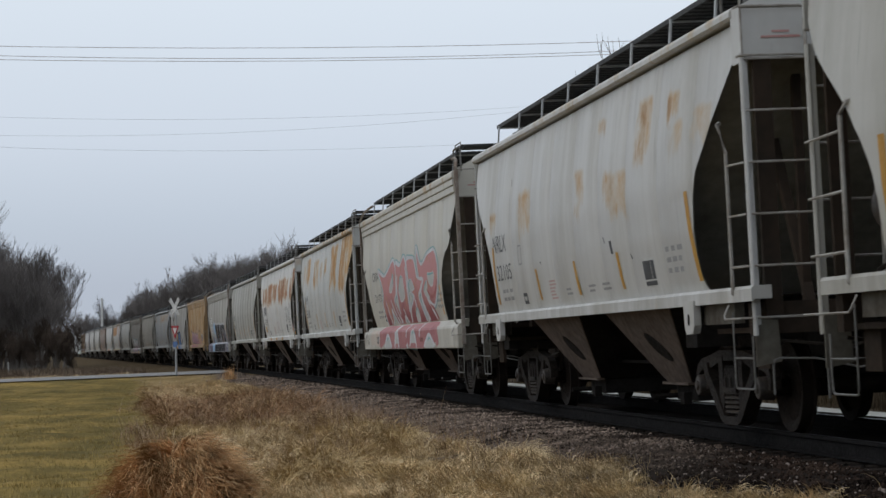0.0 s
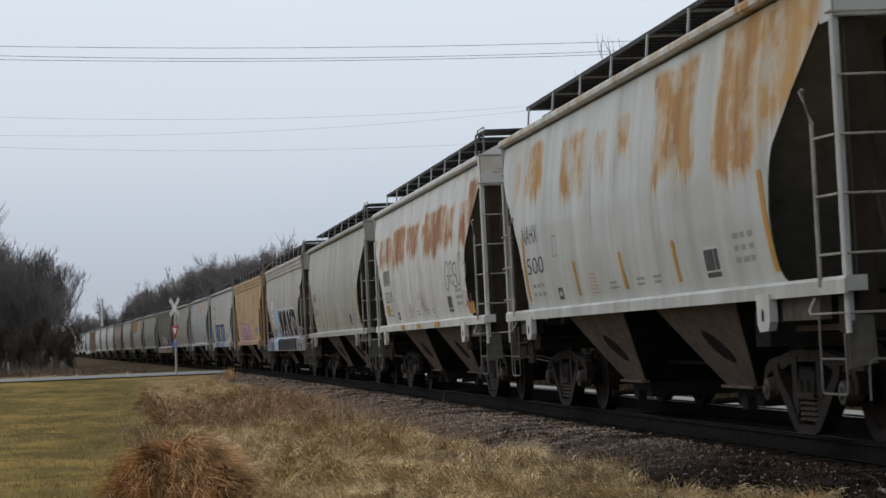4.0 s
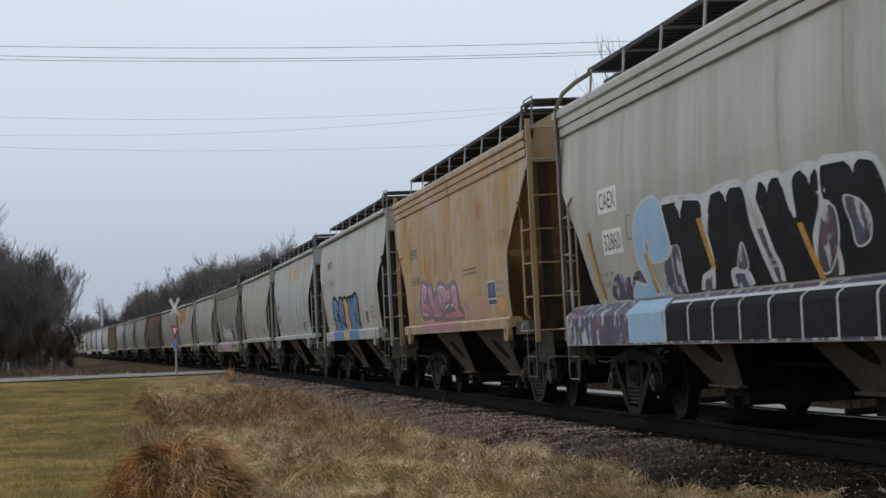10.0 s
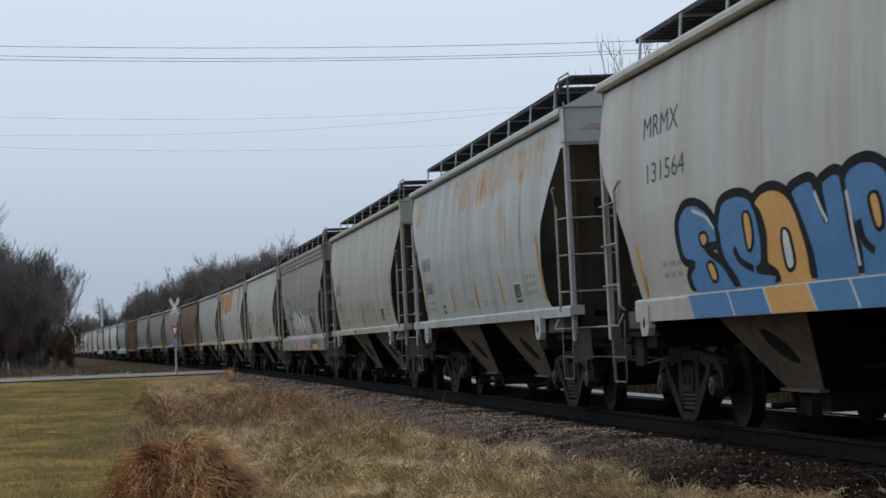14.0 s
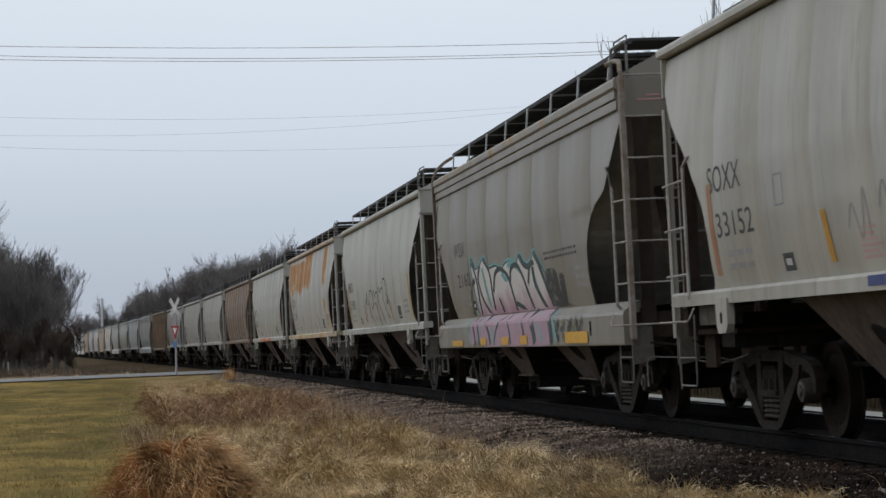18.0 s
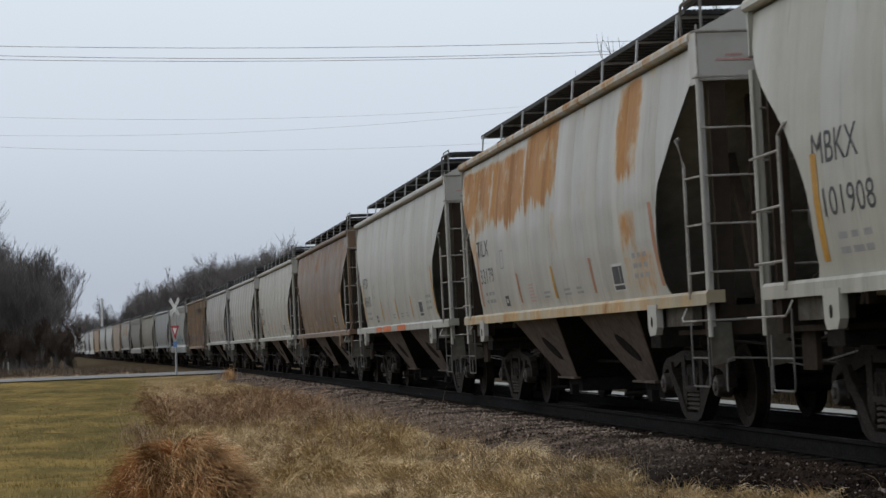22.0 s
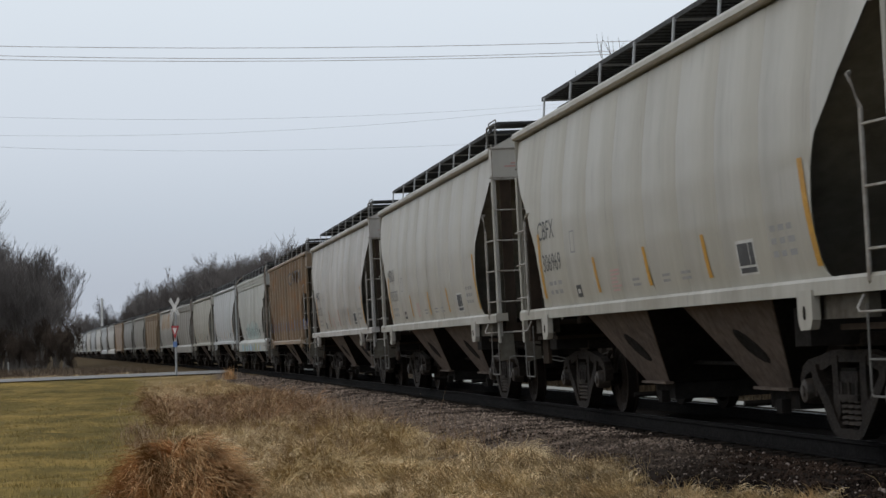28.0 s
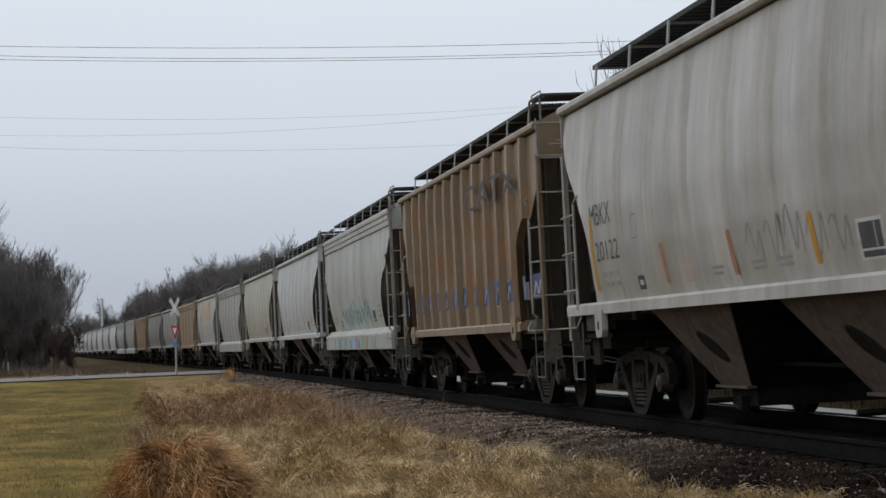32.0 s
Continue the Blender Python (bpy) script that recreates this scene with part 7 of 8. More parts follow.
def ico():
    p = (1 + 5 ** 0.5) / 2
    v = np.array([(-1, p, 0), (1, p, 0), (-1, -p, 0), (1, -p, 0), (0, -1, p), (0, 1, p), (0, -1, -p), (0, 1, -p), (p, 0, -1), (p, 0, 1), (-p, 0, -1), (-p, 0, 1)], float)
    f = np.array([(0, 11, 5), (0, 5, 1), (0, 1, 7), (0, 7, 10), (0, 10, 11), (1, 5, 9), (5, 11, 4), (11, 10, 2), (10, 7, 6), (7, 1, 8), (3, 9, 4), (3, 4, 2), (3, 2, 6), (3, 6, 8), (3, 8, 9), (4, 9, 5), (2, 4, 11), (6, 2, 10), (8, 6, 7), (9, 8, 1)])
    return v / np.linalg.norm(v[0]), f


def scatter_mesh(name, base_v, base_f, places, sizes, squash=0.7):
    n, k = len(places), len(base_v)
    turn = rng.normal(size=(n, 3, 3))
    q, _ = np.linalg.qr(turn)
    jag = base_v[None] * (1 + rng.uniform(-0.28, 0.28, size=(n, k, 1)))
    v = np.einsum("nij,nkj->nki", q, jag * np.array([1, 0.8, squash])) * sizes[:, None, None] + places[:, None]
    f = base_f[None] + (np.arange(n) * k)[:, None, None]
    me = bpy.data.meshes.new(name)
    me.from_pydata(v.reshape(-1, 3).tolist(), [], f.reshape(-1, 3).tolist())
    me.update()
    return me


def strew(count, near, far, off0, off1, keep):
    out = []
    while len(out) < count:
        d = near + (far - near) * rng.random() ** 1.9
        off = off0 + (off1 - off0) * rng.random()
        if rng.random() > keep(d, off):
            continue
        ly = line_at(-d)[1]
        out.append((-d, ly + off, ground_z(-d, ly + off) + relief(-d, ly + off) - 0.02 + rng.uniform(-0.004, 0.014)))
    return np.array(out)


def patchy(d, off):
    """More stones up by the ties, fewer in the soil further out, in drifts."""
    drift = 0.5 + 0.9 * noise.noise((d * 0.55, off * 1.1, 7.0))
    return max(0.05, min(1.0, drift + (0.45 if off > -2.3 else 0.0) - max(0.0, -3.0 - off) * 0.9))


iv, jf = ico()
places = strew(52000, 13, 100, -3.9, -1.05, patchy)
sizes = rng.uniform(0.006, 0.017, len(places)) * (1 + 0.9 * (rng.random(len(places)) < 0.06)) * (1 + 0.5 * np.clip((-places[:, 0] - 30) / 50, 0, 1))
shoulder = []
for _ in range(6500):
    d = 24 + 72 * rng.random() ** 1.5
    off = -1.60 + 0.72 * rng.random()
    shoulder.append((-d, line_at(-d)[1] + off, -0.228 + off * 0.0315 + rng.uniform(-0.02, 0.012)))
places = np.concatenate([places, np.array(shoulder)])
sizes = np.concatenate([sizes, rng.uniform(0.018, 0.040, len(shoulder))])
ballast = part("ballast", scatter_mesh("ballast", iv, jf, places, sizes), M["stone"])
tagged(ballast, "loose brownish grey ballast stones beside the rails", "ballast", kind="stuff")
under = []
for _ in range(9000):
    d = 13 + 70 * rng.random() ** 1.7
    off = rng.uniform(-1.25, 1.6)
    under.append((-d, line_at(-d)[1] + off, -0.225 + off * 0.0315 + rng.uniform(-0.02, 0.02)))
under = np.array(under)
crib = part("track_ballast", scatter_mesh("track_ballast", iv, jf, under, rng.uniform(0.015, 0.04, len(under))), M["shadestone"])
tagged(crib, "ballast between the ties, darkened for the train's shade", "ballast", kind="stuff")

# ---------------------------------------------------------------- grasses


def blade_material(name, a, b, c, patch=0.9):
    """Dry blades: colour drifts from patch to patch and from blade to blade."""
    k = Mat(name, a, 0.85)
    r1 = k.island()
    col = k.mix(k.remap(k.noise(patch, 4, k.coords()), 0.36, 0.64), a, b)
    col = k.mix(k.op("MULTIPLY", k.remap(r1, 0.55, 1.0), 0.75), col, c)
    col = k.mix(1.0, col, k.mix(k.remap(k.noise(3.2, 4, k.coords()), 0.38, 0.60), (0.50, 0.47, 0.43), (1.40, 1.40, 1.40)), "MULTIPLY")
    col = k.mix(k.op("MULTIPLY", k.remap(r1, 0.30, 0.0), 0.5), col, tuple(v * 0.5 for v in a))
    k.colour(col)
    k.b.inputs["Specular IOR Level"].default_value = 0.05
    return k.m


M["straw"] = blade_material("dry_straw_grass", (0.42, 0.31, 0.17), (0.74, 0.585, 0.36), (0.82, 0.69, 0.48), 0.7)
M["rustweed"] = blade_material("rusty_brown_weeds", (0.20, 0.112, 0.062), (0.38, 0.235, 0.13), (0.54, 0.40, 0.25), 1.4)
M["redgrass"] = blade_material("rusty_bunch_grass", (0.33, 0.165, 0.072), (0.58, 0.345, 0.165), (0.72, 0.53, 0.31), 3.4)
M["greygrass"] = blade_material("brown_dead_weeds", (0.24, 0.15, 0.09), (0.38, 0.27, 0.18), (0.48, 0.40, 0.32), 0.5)
M["lawn"] = blade_material("short_dormant_lawn", (0.175, 0.146, 0.056), (0.385, 0.285, 0.108), (0.47, 0.37, 0.16), 0.3)
M["gold"] = blade_material("golden_brown_grass", (0.30, 0.205, 0.09), (0.50, 0.365, 0.18), (0.64, 0.52, 0.32), 1.2)


def blades(name, roots, length, width, away, tip, material, label, ground_level=None):
    """Many thin blades as one mesh. away: the azimuth in which each falls over; tip: by how much its end has come down, in radians."""
    n = len(roots)
    roots = np.asarray(roots)
    length, width, tip = np.broadcast_to(length, n), np.broadcast_to(width, n), np.broadcast_to(tip, n)
    out = np.stack([np.cos(away), np.sin(away), np.zeros(n)], 1)
    wob = away + rng.normal(0, 0.5, n)
    out2 = np.stack([np.cos(wob), np.sin(wob), np.zeros(n)], 1)
    side = np.stack([-out[:, 1], out[:, 0], np.zeros(n)], 1)
    face = rng.uniform(0, 1, n)[:, None]
    side = side * (1 - 0.4 * face) + np.array([0, 0, 1.0]) * 0.6 * face
    p = roots.copy()
    vs = []
    stops = (0.0, 0.28, 0.55, 0.8, 1.0)
    for q, u in enumerate(stops):
        if q:
            ang = tip * (u - 0.14) ** 0.8
            way = out if q < 3 else out2
            p = p + (length * (u - stops[q - 1]))[:, None] * (np.sin(ang)[:, None] * way + np.cos(ang)[:, None] * np.array([0, 0, 1.0]))
        w = (1.0, 0.9, 0.75, 0.5, 0.0)[q]
        if w:
            vs += [p - side * (width * w)[:, None], p + side * (width * w)[:, None]]
        else:
            vs.append(p)
    v = np.stack(vs, 1)
    floor = (roots[:, None, 2] if ground_level is None else ground_level) + 0.012 + 0.03 * rng.random((n, 1))
    v[:, 2:, 2] = np.maximum(v[:, 2:, 2], floor)
    k = v.shape[1]
    base = (np.arange(n) * k)[:, None]
    quads = np.concatenate([base + np.array([2 * q, 2 * q + 1, 2 * q + 3, 2 * q + 2]) for q in range(3)])
    tris = base + np.array([6, 7, 8])
    me = bpy.data.meshes.new(name)
    me.from_pydata(v.reshape(-1, 3).tolist(), [], quads.tolist() + tris.tolist())
    me.update()
    return tagged(part(name, me, material), label, "grass", kind="stuff")


def tufts(count, area, per, spread_r, keep=None, coherent=0.7):
    """Roots in tufts over an area, and the way each blade falls: the blades of a tuft fall much the same way."""
    roots, away = [], []
    done = 0
    while done < count:
        x, y = area(rng.random(), rng.random())
        if keep is not None and rng.random() > keep(x, y):
            continue
        done += 1
        swirl = 2.4 * noise.noise((x * 0.5, y * 0.5, 1.0)) + rng.normal(0, 0.6) - 0.6
        for _ in range(per):
            px, py = x + rng.normal(0, spread_r), y + rng.normal(0, spread_r)
            roots.append((px, py, ground_z(px, py) - 0.02 + 0.09 * noise.noise((px * 0.9, py * 0.9, 3.0))))
            away.append(swirl + rng.normal(0, coherent))
    return np.array(roots), np.array(away)


def verge(x):
    """Where the mown lawn ends."""
    return -6.55 - 0.55 * noise.noise((x * 0.16, 0.0, 2.0)) - max(0.0, (-x - 40) * 0.012)


def rough_area(u, v):
    d = 15 + 75 * u ** 1.7
    inner = line_at(-d)[1] - (3.2 if d > 55 else 3.35 if d > 30 else 2.62 + 0.70 * max(0.0, d - 19) / 11) - 0.6 * noise.noise((d * 0.30, 4.0, 0.0))
    return -d, inner + (verge(-d) - inner) * v


rt, ra = tufts(3200, rough_area, 26, 0.14)
blades("rough_grass", rt, rng.uniform(0.09, 0.25, len(rt)), 0.0042, ra, rng.uniform(1.2, 2.4, len(rt)), M["straw"], "tangled, fallen dry straw-coloured grass")


def mounds(name, count, per, reach, material, label, keep=None, wide=0.0042):
    """Mats of fallen grass: blades rise in the middle of each mat, arch over and lie down around it."""
    roots, away, long, tip, fat = [], [], [], [], []
    done = 0
    while done < count:
        x, y = rough_area(rng.random(), rng.random())
        if keep is not None and rng.random() > keep(x, y):
            continue
        done += 1
        size = reach * rng.uniform(0.6, 1.35) * (0.50 if x > -20 else 0.70 if x > -23 else 1.0)
        comb = rng.uniform(0, 2 * np.pi)
        z0 = ground_z(x, y) - 0.03 + 0.09 * noise.noise((x * 0.9, y * 0.9, 3.0))
        for _ in range(per):
            a, q = rng.uniform(0, 2 * np.pi), rng.random() ** 0.5
            roots.append((x + 0.75 * size * q * math.cos(a), y + 0.75 * size * q * math.sin(a), z0))
            away.append(a + 0.9 * math.sin(comb - a) + rng.normal(0, 0.45))
            long.append(size * rng.uniform(0.75, 1.5) * (1.15 - 0.5 * q))
            tip.append(1.1 + 1.8 * q * rng.uniform(0.7, 1.3) + rng.uniform(0, 0.5))
            fat.append(wide * (0.58 if x > -20 else 0.75 if x > -23 else 1.0))
    return blades(name, np.array(roots), np.array(long), np.array(fat), np.array(away), np.array(tip), material, label)


mounds("grass_mats", 640, 150, 0.25, M["straw"], "humped mats of pale dry grass", lambda x, y: 0.35 if -62 < x < -40 else 1.0)
hump = lambda x, y: (1.0 if -36 < x < -17 and y > -4.6 else 0.25) if noise.noise((x * 0.25, y * 0.7, 6.0)) > -0.05 else 0.0
mounds("matted_grass", 200, 150, 0.36, M["gold"], "humped mats of golden brown grass", hump, 0.0042)
band = lambda x, y: max(0.0, min(1.0, 0.75 + 1.5 * noise.noise((x * 0.2, y * 0.6, 8.0)))) if -64 < x < -43 else 0.0
mounds("brown_weeds", 210, 95, 0.46, M["rustweed"], "drooping rusty brown weeds", band, 0.0075)
thick = lambda x, y: max(0.0, min(1.0, 0.5 + 1.6 * noise.noise((x * 0.12, y * 0.5, 8.0)))) * (1.0 if -66 < x < -36 else 0.15)
gt, ga = tufts(430, lambda u, v: (-(26 + 50 * u), line_at(-50)[1] - 3.1 - 4.3 * v), 30, 0.18, thick, 1.5)
blades("dead_weeds", gt, rng.uniform(0.18, 0.44, len(gt)), 0.0048, ga, rng.uniform(0.6, 2.3, len(gt)), M["greygrass"], "brown dead weeds and stalks")
et, ea = tufts(150, lambda u, v: (-(21 + 34 * u), line_at(-21 - 34 * u)[1] - 2.6 - 1.0 * v), 7, 0.12, None, 2.5)
blades("edge_weeds", et, rng.uniform(0.10, 0.32, len(et)), 0.0032, ea, rng.uniform(0.1, 0.9, len(et)), M["greygrass"], "thin brown weeds in the stones")
st, sa = tufts(80, rough_area, 3, 0.05, lambda x, y: 1.0 if x < -26 else 0.0, 2.0)
blades("weed_stalks", st, rng.uniform(0.45, 0.95, len(st)), 0.0035, sa, rng.uniform(0.0, 0.5, len(st)), M["greygrass"], "thin upright dead stalks")
lt, la = tufts(7000, lambda u, v: (-(18 + 78 * u ** 1.6), verge(-18 - 78 * u ** 1.6) + 0.3 - 13 * v ** 1.3), 12, 0.22, None, 3.0)
blades("lawn_grass", lt, rng.uniform(0.03, 0.085, len(lt)), 0.0035, la, rng.uniform(0.4, 1.6, len(lt)), M["lawn"], "short dormant lawn, olive turning straw")
# one big clump: several crowns side by side, whose blades spring up and arch over, combed to one side
bt, bl, ba, bq = [], [], [], []
cz = ground_z(-21.6, -6.86)
for _ in range(230):
    # strands: each springs from the heap's slope and hangs down over it
    q, w = rng.uniform(0, 2 * np.pi), rng.random() ** 0.6
    size = 1.0 + 0.30 * noise.noise((1.7 * math.cos(q), 1.7 * math.sin(q), 2.0))
    sx, sy = -21.6 + 0.46 * w * math.cos(q), -6.86 + 0.60 * size * w * math.sin(q)
    lift = cz + (0.50 * (1 - w ** 1.7) + 0.06) * rng.uniform(0.60, 1.0)
    lean = q + rng.normal(0, 0.75)
    for _ in range(24):
        bt.append((sx + rng.normal(0, 0.045), sy + rng.normal(0, 0.045), max(cz - 0.02, lift - 0.14 * rng.random())))
        ba.append(lean + rng.normal(0, 0.55))
        bl.append(rng.uniform(0.18, 0.50) * size)
        bq.append(rng.uniform(1.9, 3.3))
for _ in range(150):
    q, w = rng.uniform(0, 2 * np.pi), rng.random() ** 0.7
    sx, sy = -21.6 + 0.28 * w * math.cos(q), -6.86 + 0.34 * w * math.sin(q)
    lean = q + rng.normal(0, 0.5)
    reach = rng.uniform(0.38, 0.66)
    for _ in range(15):
        bt.append((sx + rng.normal(0, 0.02), sy + rng.normal(0, 0.02), cz + 0.14 + 0.34 * (1 - w)))
        ba.append(lean + rng.normal(0, 0.22))
        bl.append(reach * rng.uniform(0.8, 1.15))
        bq.append(rng.uniform(2.0, 2.9))
blades("bunch_grass", np.array(bt), np.array(bl), 0.0058, np.array(ba), np.array(bq), M["redgrass"], "drooping clump of rusty red bunch grass", cz)
n = 60
ang = rng.uniform(0, 2 * np.pi, n)
bt = np.stack([-21.6 + 0.25 * np.cos(ang), -6.86 + 0.35 * np.sin(ang), np.full(n, cz + 0.1)], 1)
blades("bunch_grass_stems", bt, rng.uniform(0.6, 1.0, n), 0.004, ang, rng.uniform(0.7, 1.5, n), M["straw"], "a few pale stems that arch out of the clump")
n = 240
ang = rng.uniform(0, 2 * np.pi, n)
bt = np.stack([-90 + rng.normal(0, 0.5, n), -3.35 + rng.normal(0, 0.12, n), np.full(n, ground_z(-92, -3.4) - 0.02)], 1)
blades("bunch_grass", bt, rng.uniform(0.2, 0.62, n), 0.006, ang, rng.uniform(0.1, 0.7, n), M["redgrass"], "small upright tuft of red bunch grass")

# ---------------------------------------------------------------- the crossing's sign
post = tagged(new("crossing_sign"), "white crossbuck sign with a red yield triangle on a thin post", "sign")
post.location = (-97.5, -5.42, ground_z(-97.5, -5.42))
post.rotation_euler = (0, 0, radians(-60))
part("post", Build().box((0, 0, 1.55), (0.07, 0.07, 3.3)), M["galv"], post)
for turn in (45, -45):
    d0 = 0.05 if turn > 0 else 0.065
    ob = part("crossbuck_arm", Build().box((d0, 0, 0), (0.012, 1.08, 0.19)), M["sign_white"], post)
    ob.matrix_basis = pose(0, 0, 3.08) @ pose(0, 0, 0, turn, 0, 0)
    for q in (-0.36, 0.36):
        for i in range(4):
            part("letter_bar", Build().box((d0 + 0.009, q + 0.09 * (i - 1.5), 0), (0.004, 0.045, 0.10)), M["paleink"], ob)
tri = lambda r: [(r * math.sin(radians(a)), r * math.cos(radians(a))) for a in (180, 60, -60)]
part("yield_panel", Build().prism([(y, z + 2.04) for y, z in tri(0.41)], 0.04, 0.05, "x"), M["sign_red"], post)
part("yield_field", Build().prism([(y, z + 2.04) for y, z in tri(0.20)], 0.054, 0.058, "x"), M["sign_white"], post)
part("notice_plate", Build().box((0.05, 0, 1.40), (0.01, 0.34, 0.26)), M["sign_blue"], post)
marker = tagged(new("marker_post"), "short white marker post in the brush", "post")
marker.location = (-150, -15.9, ground_z(-150, -15.9))
part("stake", Build().box((0, 0, 0.5), (0.10, 0.10, 1.1)), M["sign_white"], marker)

# ---------------------------------------------------------------- wires
line_specs = [(-60, 9.491, 0.0165, 0.00141, "wire"), (-60, 9.190, 0.0178, 0.00181, "wire"), (-61.5, 9.318, 0.0168, 0.00144, "wire"),
              (-112, 13.134, 0.0191, 0.00185, "darkwire"), (-114, 12.672, 0.0450, 0.00221, "darkwire"), (-116, 11.818, 0.0074, 0.00165, "darkwire")]
for x, top in ((-60.7, 14.8), (-114, 19.5)):
    for y in (-45, 45):
        pole = tagged(new("utility_pole"), "weathered wooden utility pole with a crossarm", "utility pole", "utility poles")
        pole.location = (x, y, ground_z(x, y))
        part("pole", Build().tube([(0, 0, -0.5), (0, 0, top)], [0.17, 0.11], 8), M["bark"], pole)
        part("crossarm", Build().box((0, 0, top - 1.5), (4.5, 0.12, 0.14)), M["bark"], pole)
        part("crossarm", Build().box((0, 0, top - 2.3), (4.5, 0.12, 0.14)), M["bark"], pole)
for x, level, slope, sag, mat in line_specs:
    b = Build()
    pts = []
    for i in range(37):
        y = -45 + 2.5 * i
        pts.append((x, y, level + slope * y + sag * y * y))
    b.tube(pts, 0.0075 if mat == "wire" else 0.006, 5)
    tagged(part("power_line", b.mesh("power_line", True), M[mat]), "thin overhead power line across the track", "power line", "power lines")

# ---------------------------------------------------------------- bare trees


def tree_meshes(seed, height, spread_k=1.0, bushy=1.0, fine_r=0.012):
    """Trunk with limbs, and a crown of fine twigs, as two meshes."""
    r = random.Random(seed)
    wood, fine = Build(), Build()

    def grow(p, d, length, radius, level):
        steps = 3
        path, rad = [p], [radius]
        q, v = p, d
        for i in range(steps):
            v = (v + Vector((r.gauss(0, 0.12), r.gauss(0, 0.12), r.gauss(0.10, 0.08)))).normalized()
            q = q + v * (length / steps)
            path.append(q)
            rad.append(radius * (1 - 0.55 * (i + 1) / steps))
        (wood if level < 2 else fine).tube(path, rad, 5 if level < 1 else (4 if level < 2 else 3), cap=False)
        if level >= 4:
            return
        kids = (5, 6, 6, 4)[level] if level else 8
        for i in range(int(kids * (bushy if level > 1 else 1) + r.random())):
            u = r.uniform(0.35, 1.0) if level else r.uniform(0.30, 1.0)
            k = min(int(u * steps), steps - 1)
            base = path[k].lerp(path[k + 1], u * steps - k)
            side = v.orthogonal().normalized()
            side.rotate(Matrix.Rotation(r.uniform(0, 2 * math.pi), 3, v))
            way = (v * r.uniform(0.7, 1.1) + side * r.uniform(0.35, 0.75) * spread_k + Vector((0, 0, 0.30))).normalized()
            grow(base, way, length * r.uniform(0.46, 0.66), max(fine_r, rad[k] * r.uniform(0.42, 0.6)), level + 1)

    grow(Vector((0, 0, -0.3)), Vector((0, 0, 1)), height * 0.52, height * 0.016, 0)
    top = max(v[2] for v in fine.v)
    return wood.mesh("trunk", False), fine.mesh("crown", False), top


BACKTREES = [tree_meshes(61, 11.0, 1.1, 1.0, 0.014), tree_meshes(62, 12.0, 1.0, 1.0, 0.014), tree_meshes(63, 10.0, 1.2, 1.0, 0.014)]
TREES = [tree_meshes(3, 11.5), tree_meshes(8, 12.5, 0.9), tree_meshes(21, 10.5, 1.15), tree_meshes(34, 11.0, 1.0)]
THIN = tree_meshes(77, 12.0, 0.75, 0.6)
BUSHES = [tree_meshes(51, 5.0, 1.3, 1.1), tree_meshes(52, 4.2, 1.4, 1.1)]
grove = random.Random(4)


def plant(kind, x, y, tall, label, group):
    """A tree of that height in metres."""
    scale = tall / kind[2]
    tr = tagged(new("bare_tree" if tall > 4.5 else "bare_bush"), label, "tree" if tall > 4.5 else "bush", group)
    part("trunk", kind[0], M["bark"], tr)
    part("crown", kind[1], M["twig"] if tall > 4.5 else M["darktwig"], tr)
    tr.location = (x, y, ground_z(x, y))
    tr.rotation_euler = (0, 0, grove.uniform(0, 6.28))
    tr.scale = (scale, scale, scale * grove.uniform(0.92, 1.08))
    return tr


def spot(px, dist):
    """Plan place on the bearing of px (thousandths of the picture's half width from its middle) at a distance along the view."""
    th = YAW - math.atan(px / 1000 * math.tan(radians(23.5 / 2)))
    return EYE[0] + dist * math.cos(th), EYE[1] + dist * math.sin(th)


def rise(px, dist, table):
    """Height of a tree at that place whose top stands on the skyline of the table (bearing, slope of the sight line)."""
    x, y = spot(px, dist)
    return x, y, dist * lerp_table(table, px) + EYE[2] - ground_z(x, y)


# the wood on the near side, beyond the road: heights follow its rounded edge
EDGE = [(-1300, 0.075), (-1077, 0.061), (-1000, 0.0525), (-962, 0.0480), (-932, 0.0450), (-899, 0.0410), (-880, 0.0350)]
for i in range(112):
    px = -1300 + 398 * grove.random() ** 0.75
    dist = grove.uniform(150, 235)
    x, y, tall = rise(px, dist, EDGE)
    plant(grove.choice(TREES), x, y, tall * grove.uniform(0.84, 1.05), "leafless tree in a dense winter wood", "wood beyond the road")
x, y, tall = rise(-1190, 128, [(-1100, 0.082), (-900, 0.082)])
plant(TREES[1], x, y, tall, "tall leafless tree at the edge of the wood", "wood beyond the road")
for i in range(70):
    px = grove.uniform(-1130, -835)
    x, y = spot(px, grove.uniform(146, 175))
    plant(grove.choice(BUSHES), x, y, grove.uniform(1.6, 4.2) * (1.0 if px < -850 else 0.6), "leafless bush at the edge of the wood", "brush by the wood")


M["scrub"] = blade_material("grey_brown_scrub", (0.115, 0.085, 0.062), (0.18, 0.138, 0.102), (0.24, 0.195, 0.15), 0.3)
M["darkbrush"] = blade_material("dark_dead_brush", (0.06, 0.046, 0.032), (0.10, 0.078, 0.05), (0.14, 0.11, 0.07), 0.6)


def brush_area(u, v):
    px = -1130 + 445 * u
    x, y = spot(px, 121 + 27 * v)
    return x, min(y, line_at(x)[1] - 5.0)


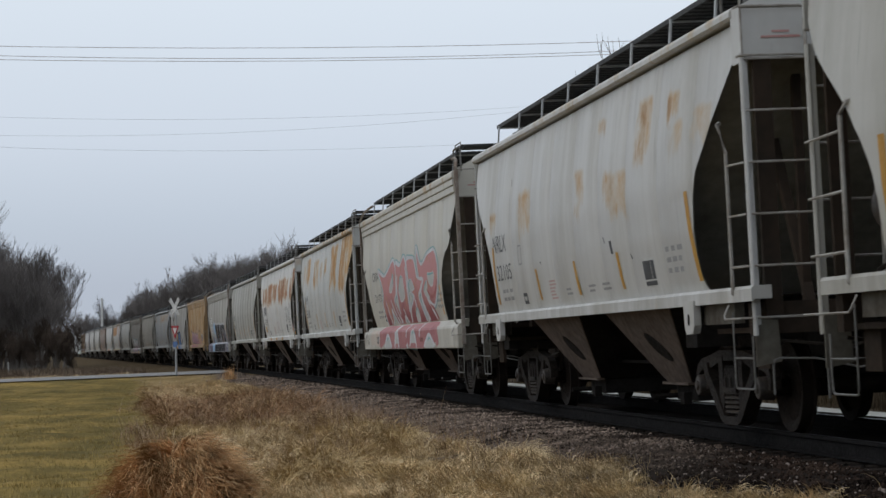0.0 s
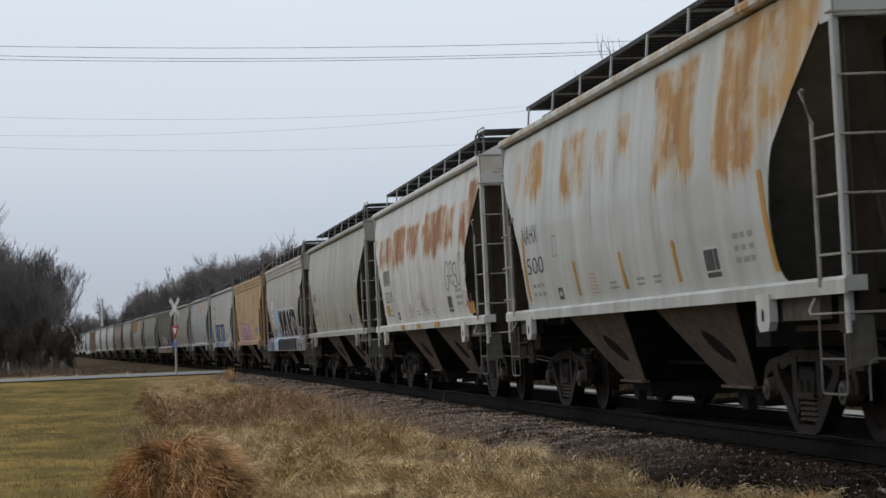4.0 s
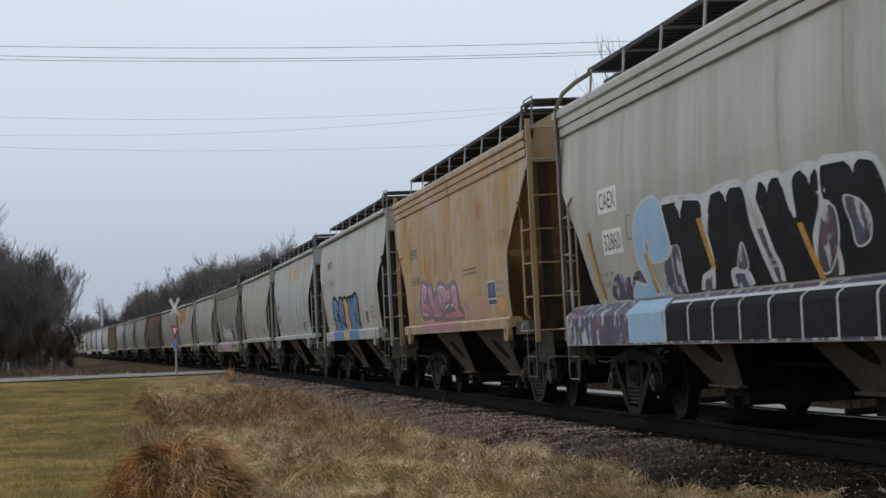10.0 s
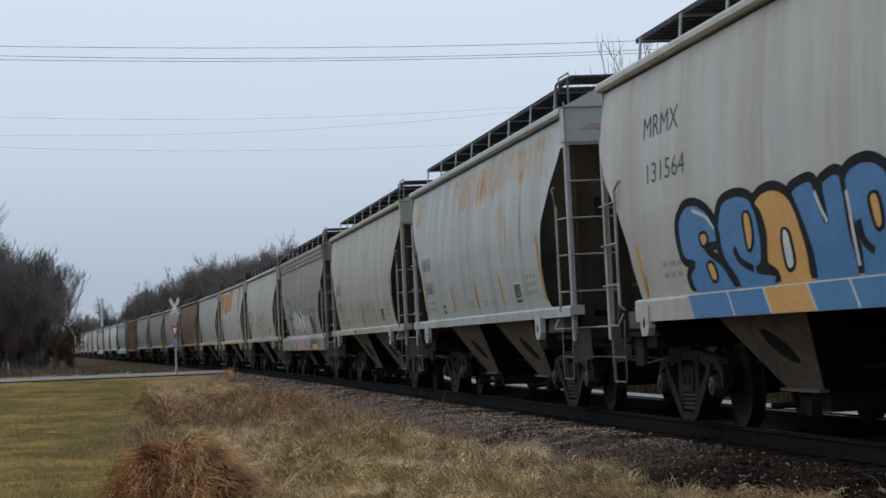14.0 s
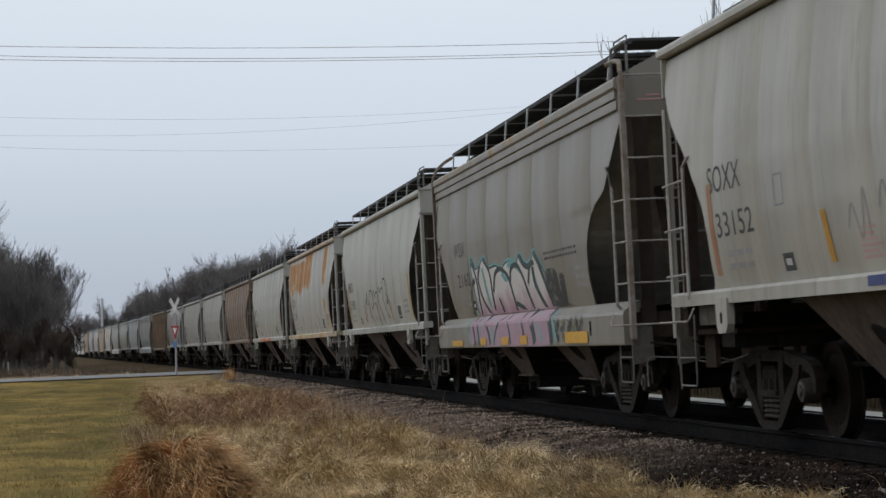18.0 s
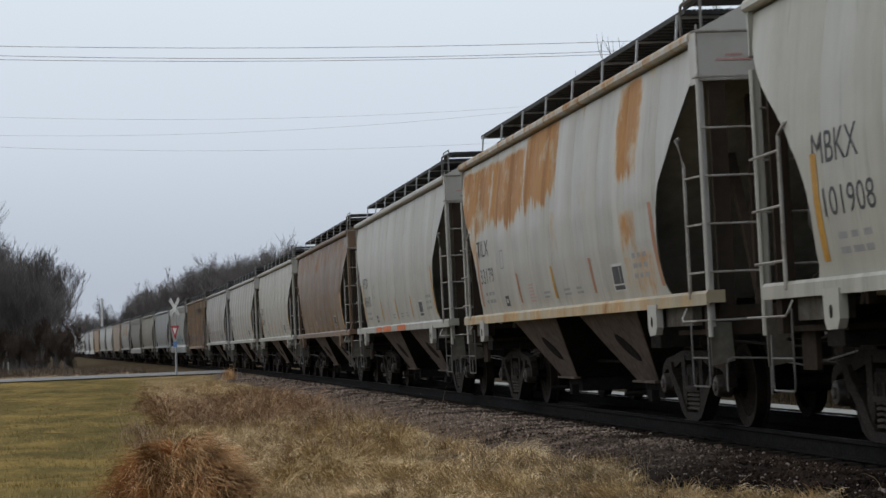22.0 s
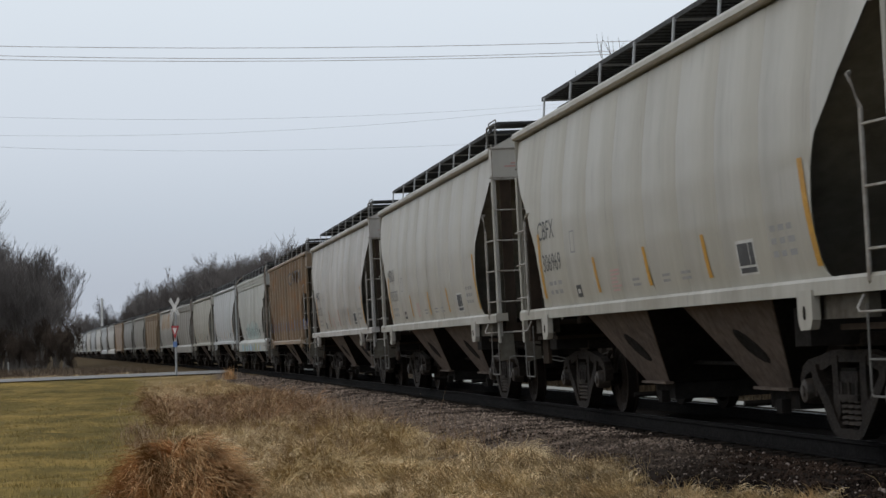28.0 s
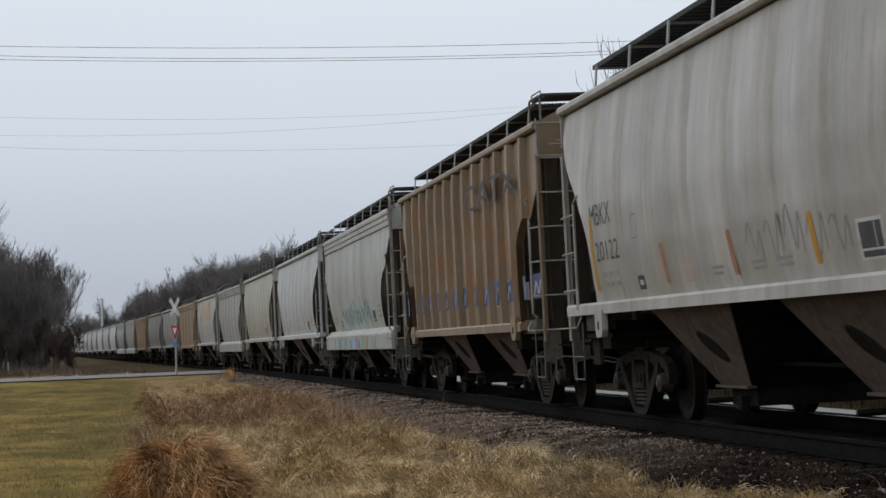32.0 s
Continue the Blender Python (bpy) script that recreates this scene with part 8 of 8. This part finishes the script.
wt, wa = tufts(900, brush_area, 16, 0.35, lambda x, y: max(0.0, min(1.0, 0.55 + 1.4 * noise.noise((x * 0.10, y * 0.25, 2.0)))), 2.5)
blades("brush", wt, rng.uniform(0.25, 0.85, len(wt)), 0.016, wa, rng.uniform(0.2, 1.3, len(wt)), M["scrub"], "low brown brush and dead weeds below the wood")
wt, wa = tufts(500, lambda u, v: spot(-1130 + 430 * u, 113.5 + 9 * v), 12, 0.4, None, 2.5)
blades("verge_grass", wt, rng.uniform(0.12, 0.30, len(wt)), 0.014, wa, rng.uniform(0.3, 1.3, len(wt)), M["straw"], "strip of tan grass beside the road")
# unseen brush, added so that the gap under the cars stays dark
wt, wa = tufts(700, lambda u, v: (-4 - 76 * u, 7.0 + 2.2 * v), 16, 0.3, None, 2.5)
blades("brush", wt, rng.uniform(0.5, 1.3, len(wt)), 0.016, wa, rng.uniform(0.1, 0.9, len(wt)), M["darkbrush"], "dark brush added behind the gravel lane to darken the gap under the train")
# trees on the far side of the line
BACK = [(-726, 0.0215), (-703, 0.0243), (-676, 0.0300), (-636, 0.0318), (-596, 0.0372), (-541, 0.0431), (-501, 0.0437), (-460, 0.0444), (-407, 0.0465), (-330, 0.0490)]
for i in range(165):
    px = -726 + 400 * grove.random() ** 0.9
    near = 180 + 230 * max(0.0, (-330 - px) / 400)
    dist = grove.uniform(near, near + 70)
    x, y, tall = rise(px, dist, BACK)
    if y < line_at(x)[1] + 5:
        y = line_at(x)[1] + grove.uniform(5, 12)
    plant(grove.choice(BACKTREES), x, y, tall * grove.uniform(0.82, 1.06), "leafless tree behind the line", "trees behind the line")
for px, dist, k in ((-407, 190, 0.0543), (-352, 185, 0.0554), (-770, 440, 0.0300)):
    x, y, tall = rise(px, dist, [(-1000, k), (0, k)])
    plant(TREES[2], x, y, tall, "tall leafless tree behind the line", "trees behind the line")
for px, k in ((478, 0.1475), (560, 0.1520), (618, 0.1580)):
    x, y, tall = rise(px, 76, [(0, k), (900, k)])
    plant(THIN, x, y, tall, "leafless tree close behind the train", "trees behind the line")
# far end of the cutting
for i in range(18):
    x, y, tall = rise(grove.uniform(-840, -690), grove.uniform(480, 640), [(-1000, 0.0195), (0, 0.0195)])
    plant(grove.choice(BACKTREES), x, y, tall * grove.uniform(0.8, 1.1), "distant leafless tree in the haze", "far trees")
x, y = spot(-772, 300)
far_pole = tagged(new("utility_pole"), "pale wooden utility pole far down the line", "utility pole", "utility poles")
far_pole.location = (x, y, ground_z(x, y))
part("pole", Build().tube([(0, 0, -0.5), (0, 0, 8.4)], [0.19, 0.14], 8), M["sign_white"], far_pole)


def motions():
    """The train: every car runs along the line; the wheels turn on the cars that come close."""
    times = [0.0] + [2.0 * i for i in range(1, 16)] + [SECONDS]
    for car, s16 in TRAIN:
        walk(car, [(t, on_line(s16 + run(t))) for t in times])
        if s16 + run(SECONDS) < -40:
            continue
        for truck in car.children:
            if not truck.name.startswith("truck"):
                continue
            for w in truck.children:
                if not w.name.startswith("wheelset"):
                    continue
                here = w.location.copy()
                rows, t = [], 0.0
                t0 = t1 = None
                for q in range(0, 321):
                    s = s16 + run(q / 10) + truck.location.x
                    if -46 < s < -12:
                        t0 = q / 10 if t0 is None else t0
                        t1 = q / 10
                if t0 is None or t1 - t0 < 0.2:
                    continue
                if t0 > 0:
                    rows.append((0.0, pose(here.x, 0, here.z)))
                steps = int(round((t1 - t0) * 15))
                for q in range(steps + 1):
                    tt = t0 + q / 15
                    ang = math.degrees((run(tt) - run(t0)) / 0.457)
                    rows.append((tt, pose(here.x, 0, here.z, 0, ang, 0)))
                if rows[-1][0] < SECONDS - 0.05:
                    rows.append((SECONDS, pose(here.x, 0, here.z, 0, ang, 0)))
                if len(rows) > 2:
                    walk(w, rows)


motions()
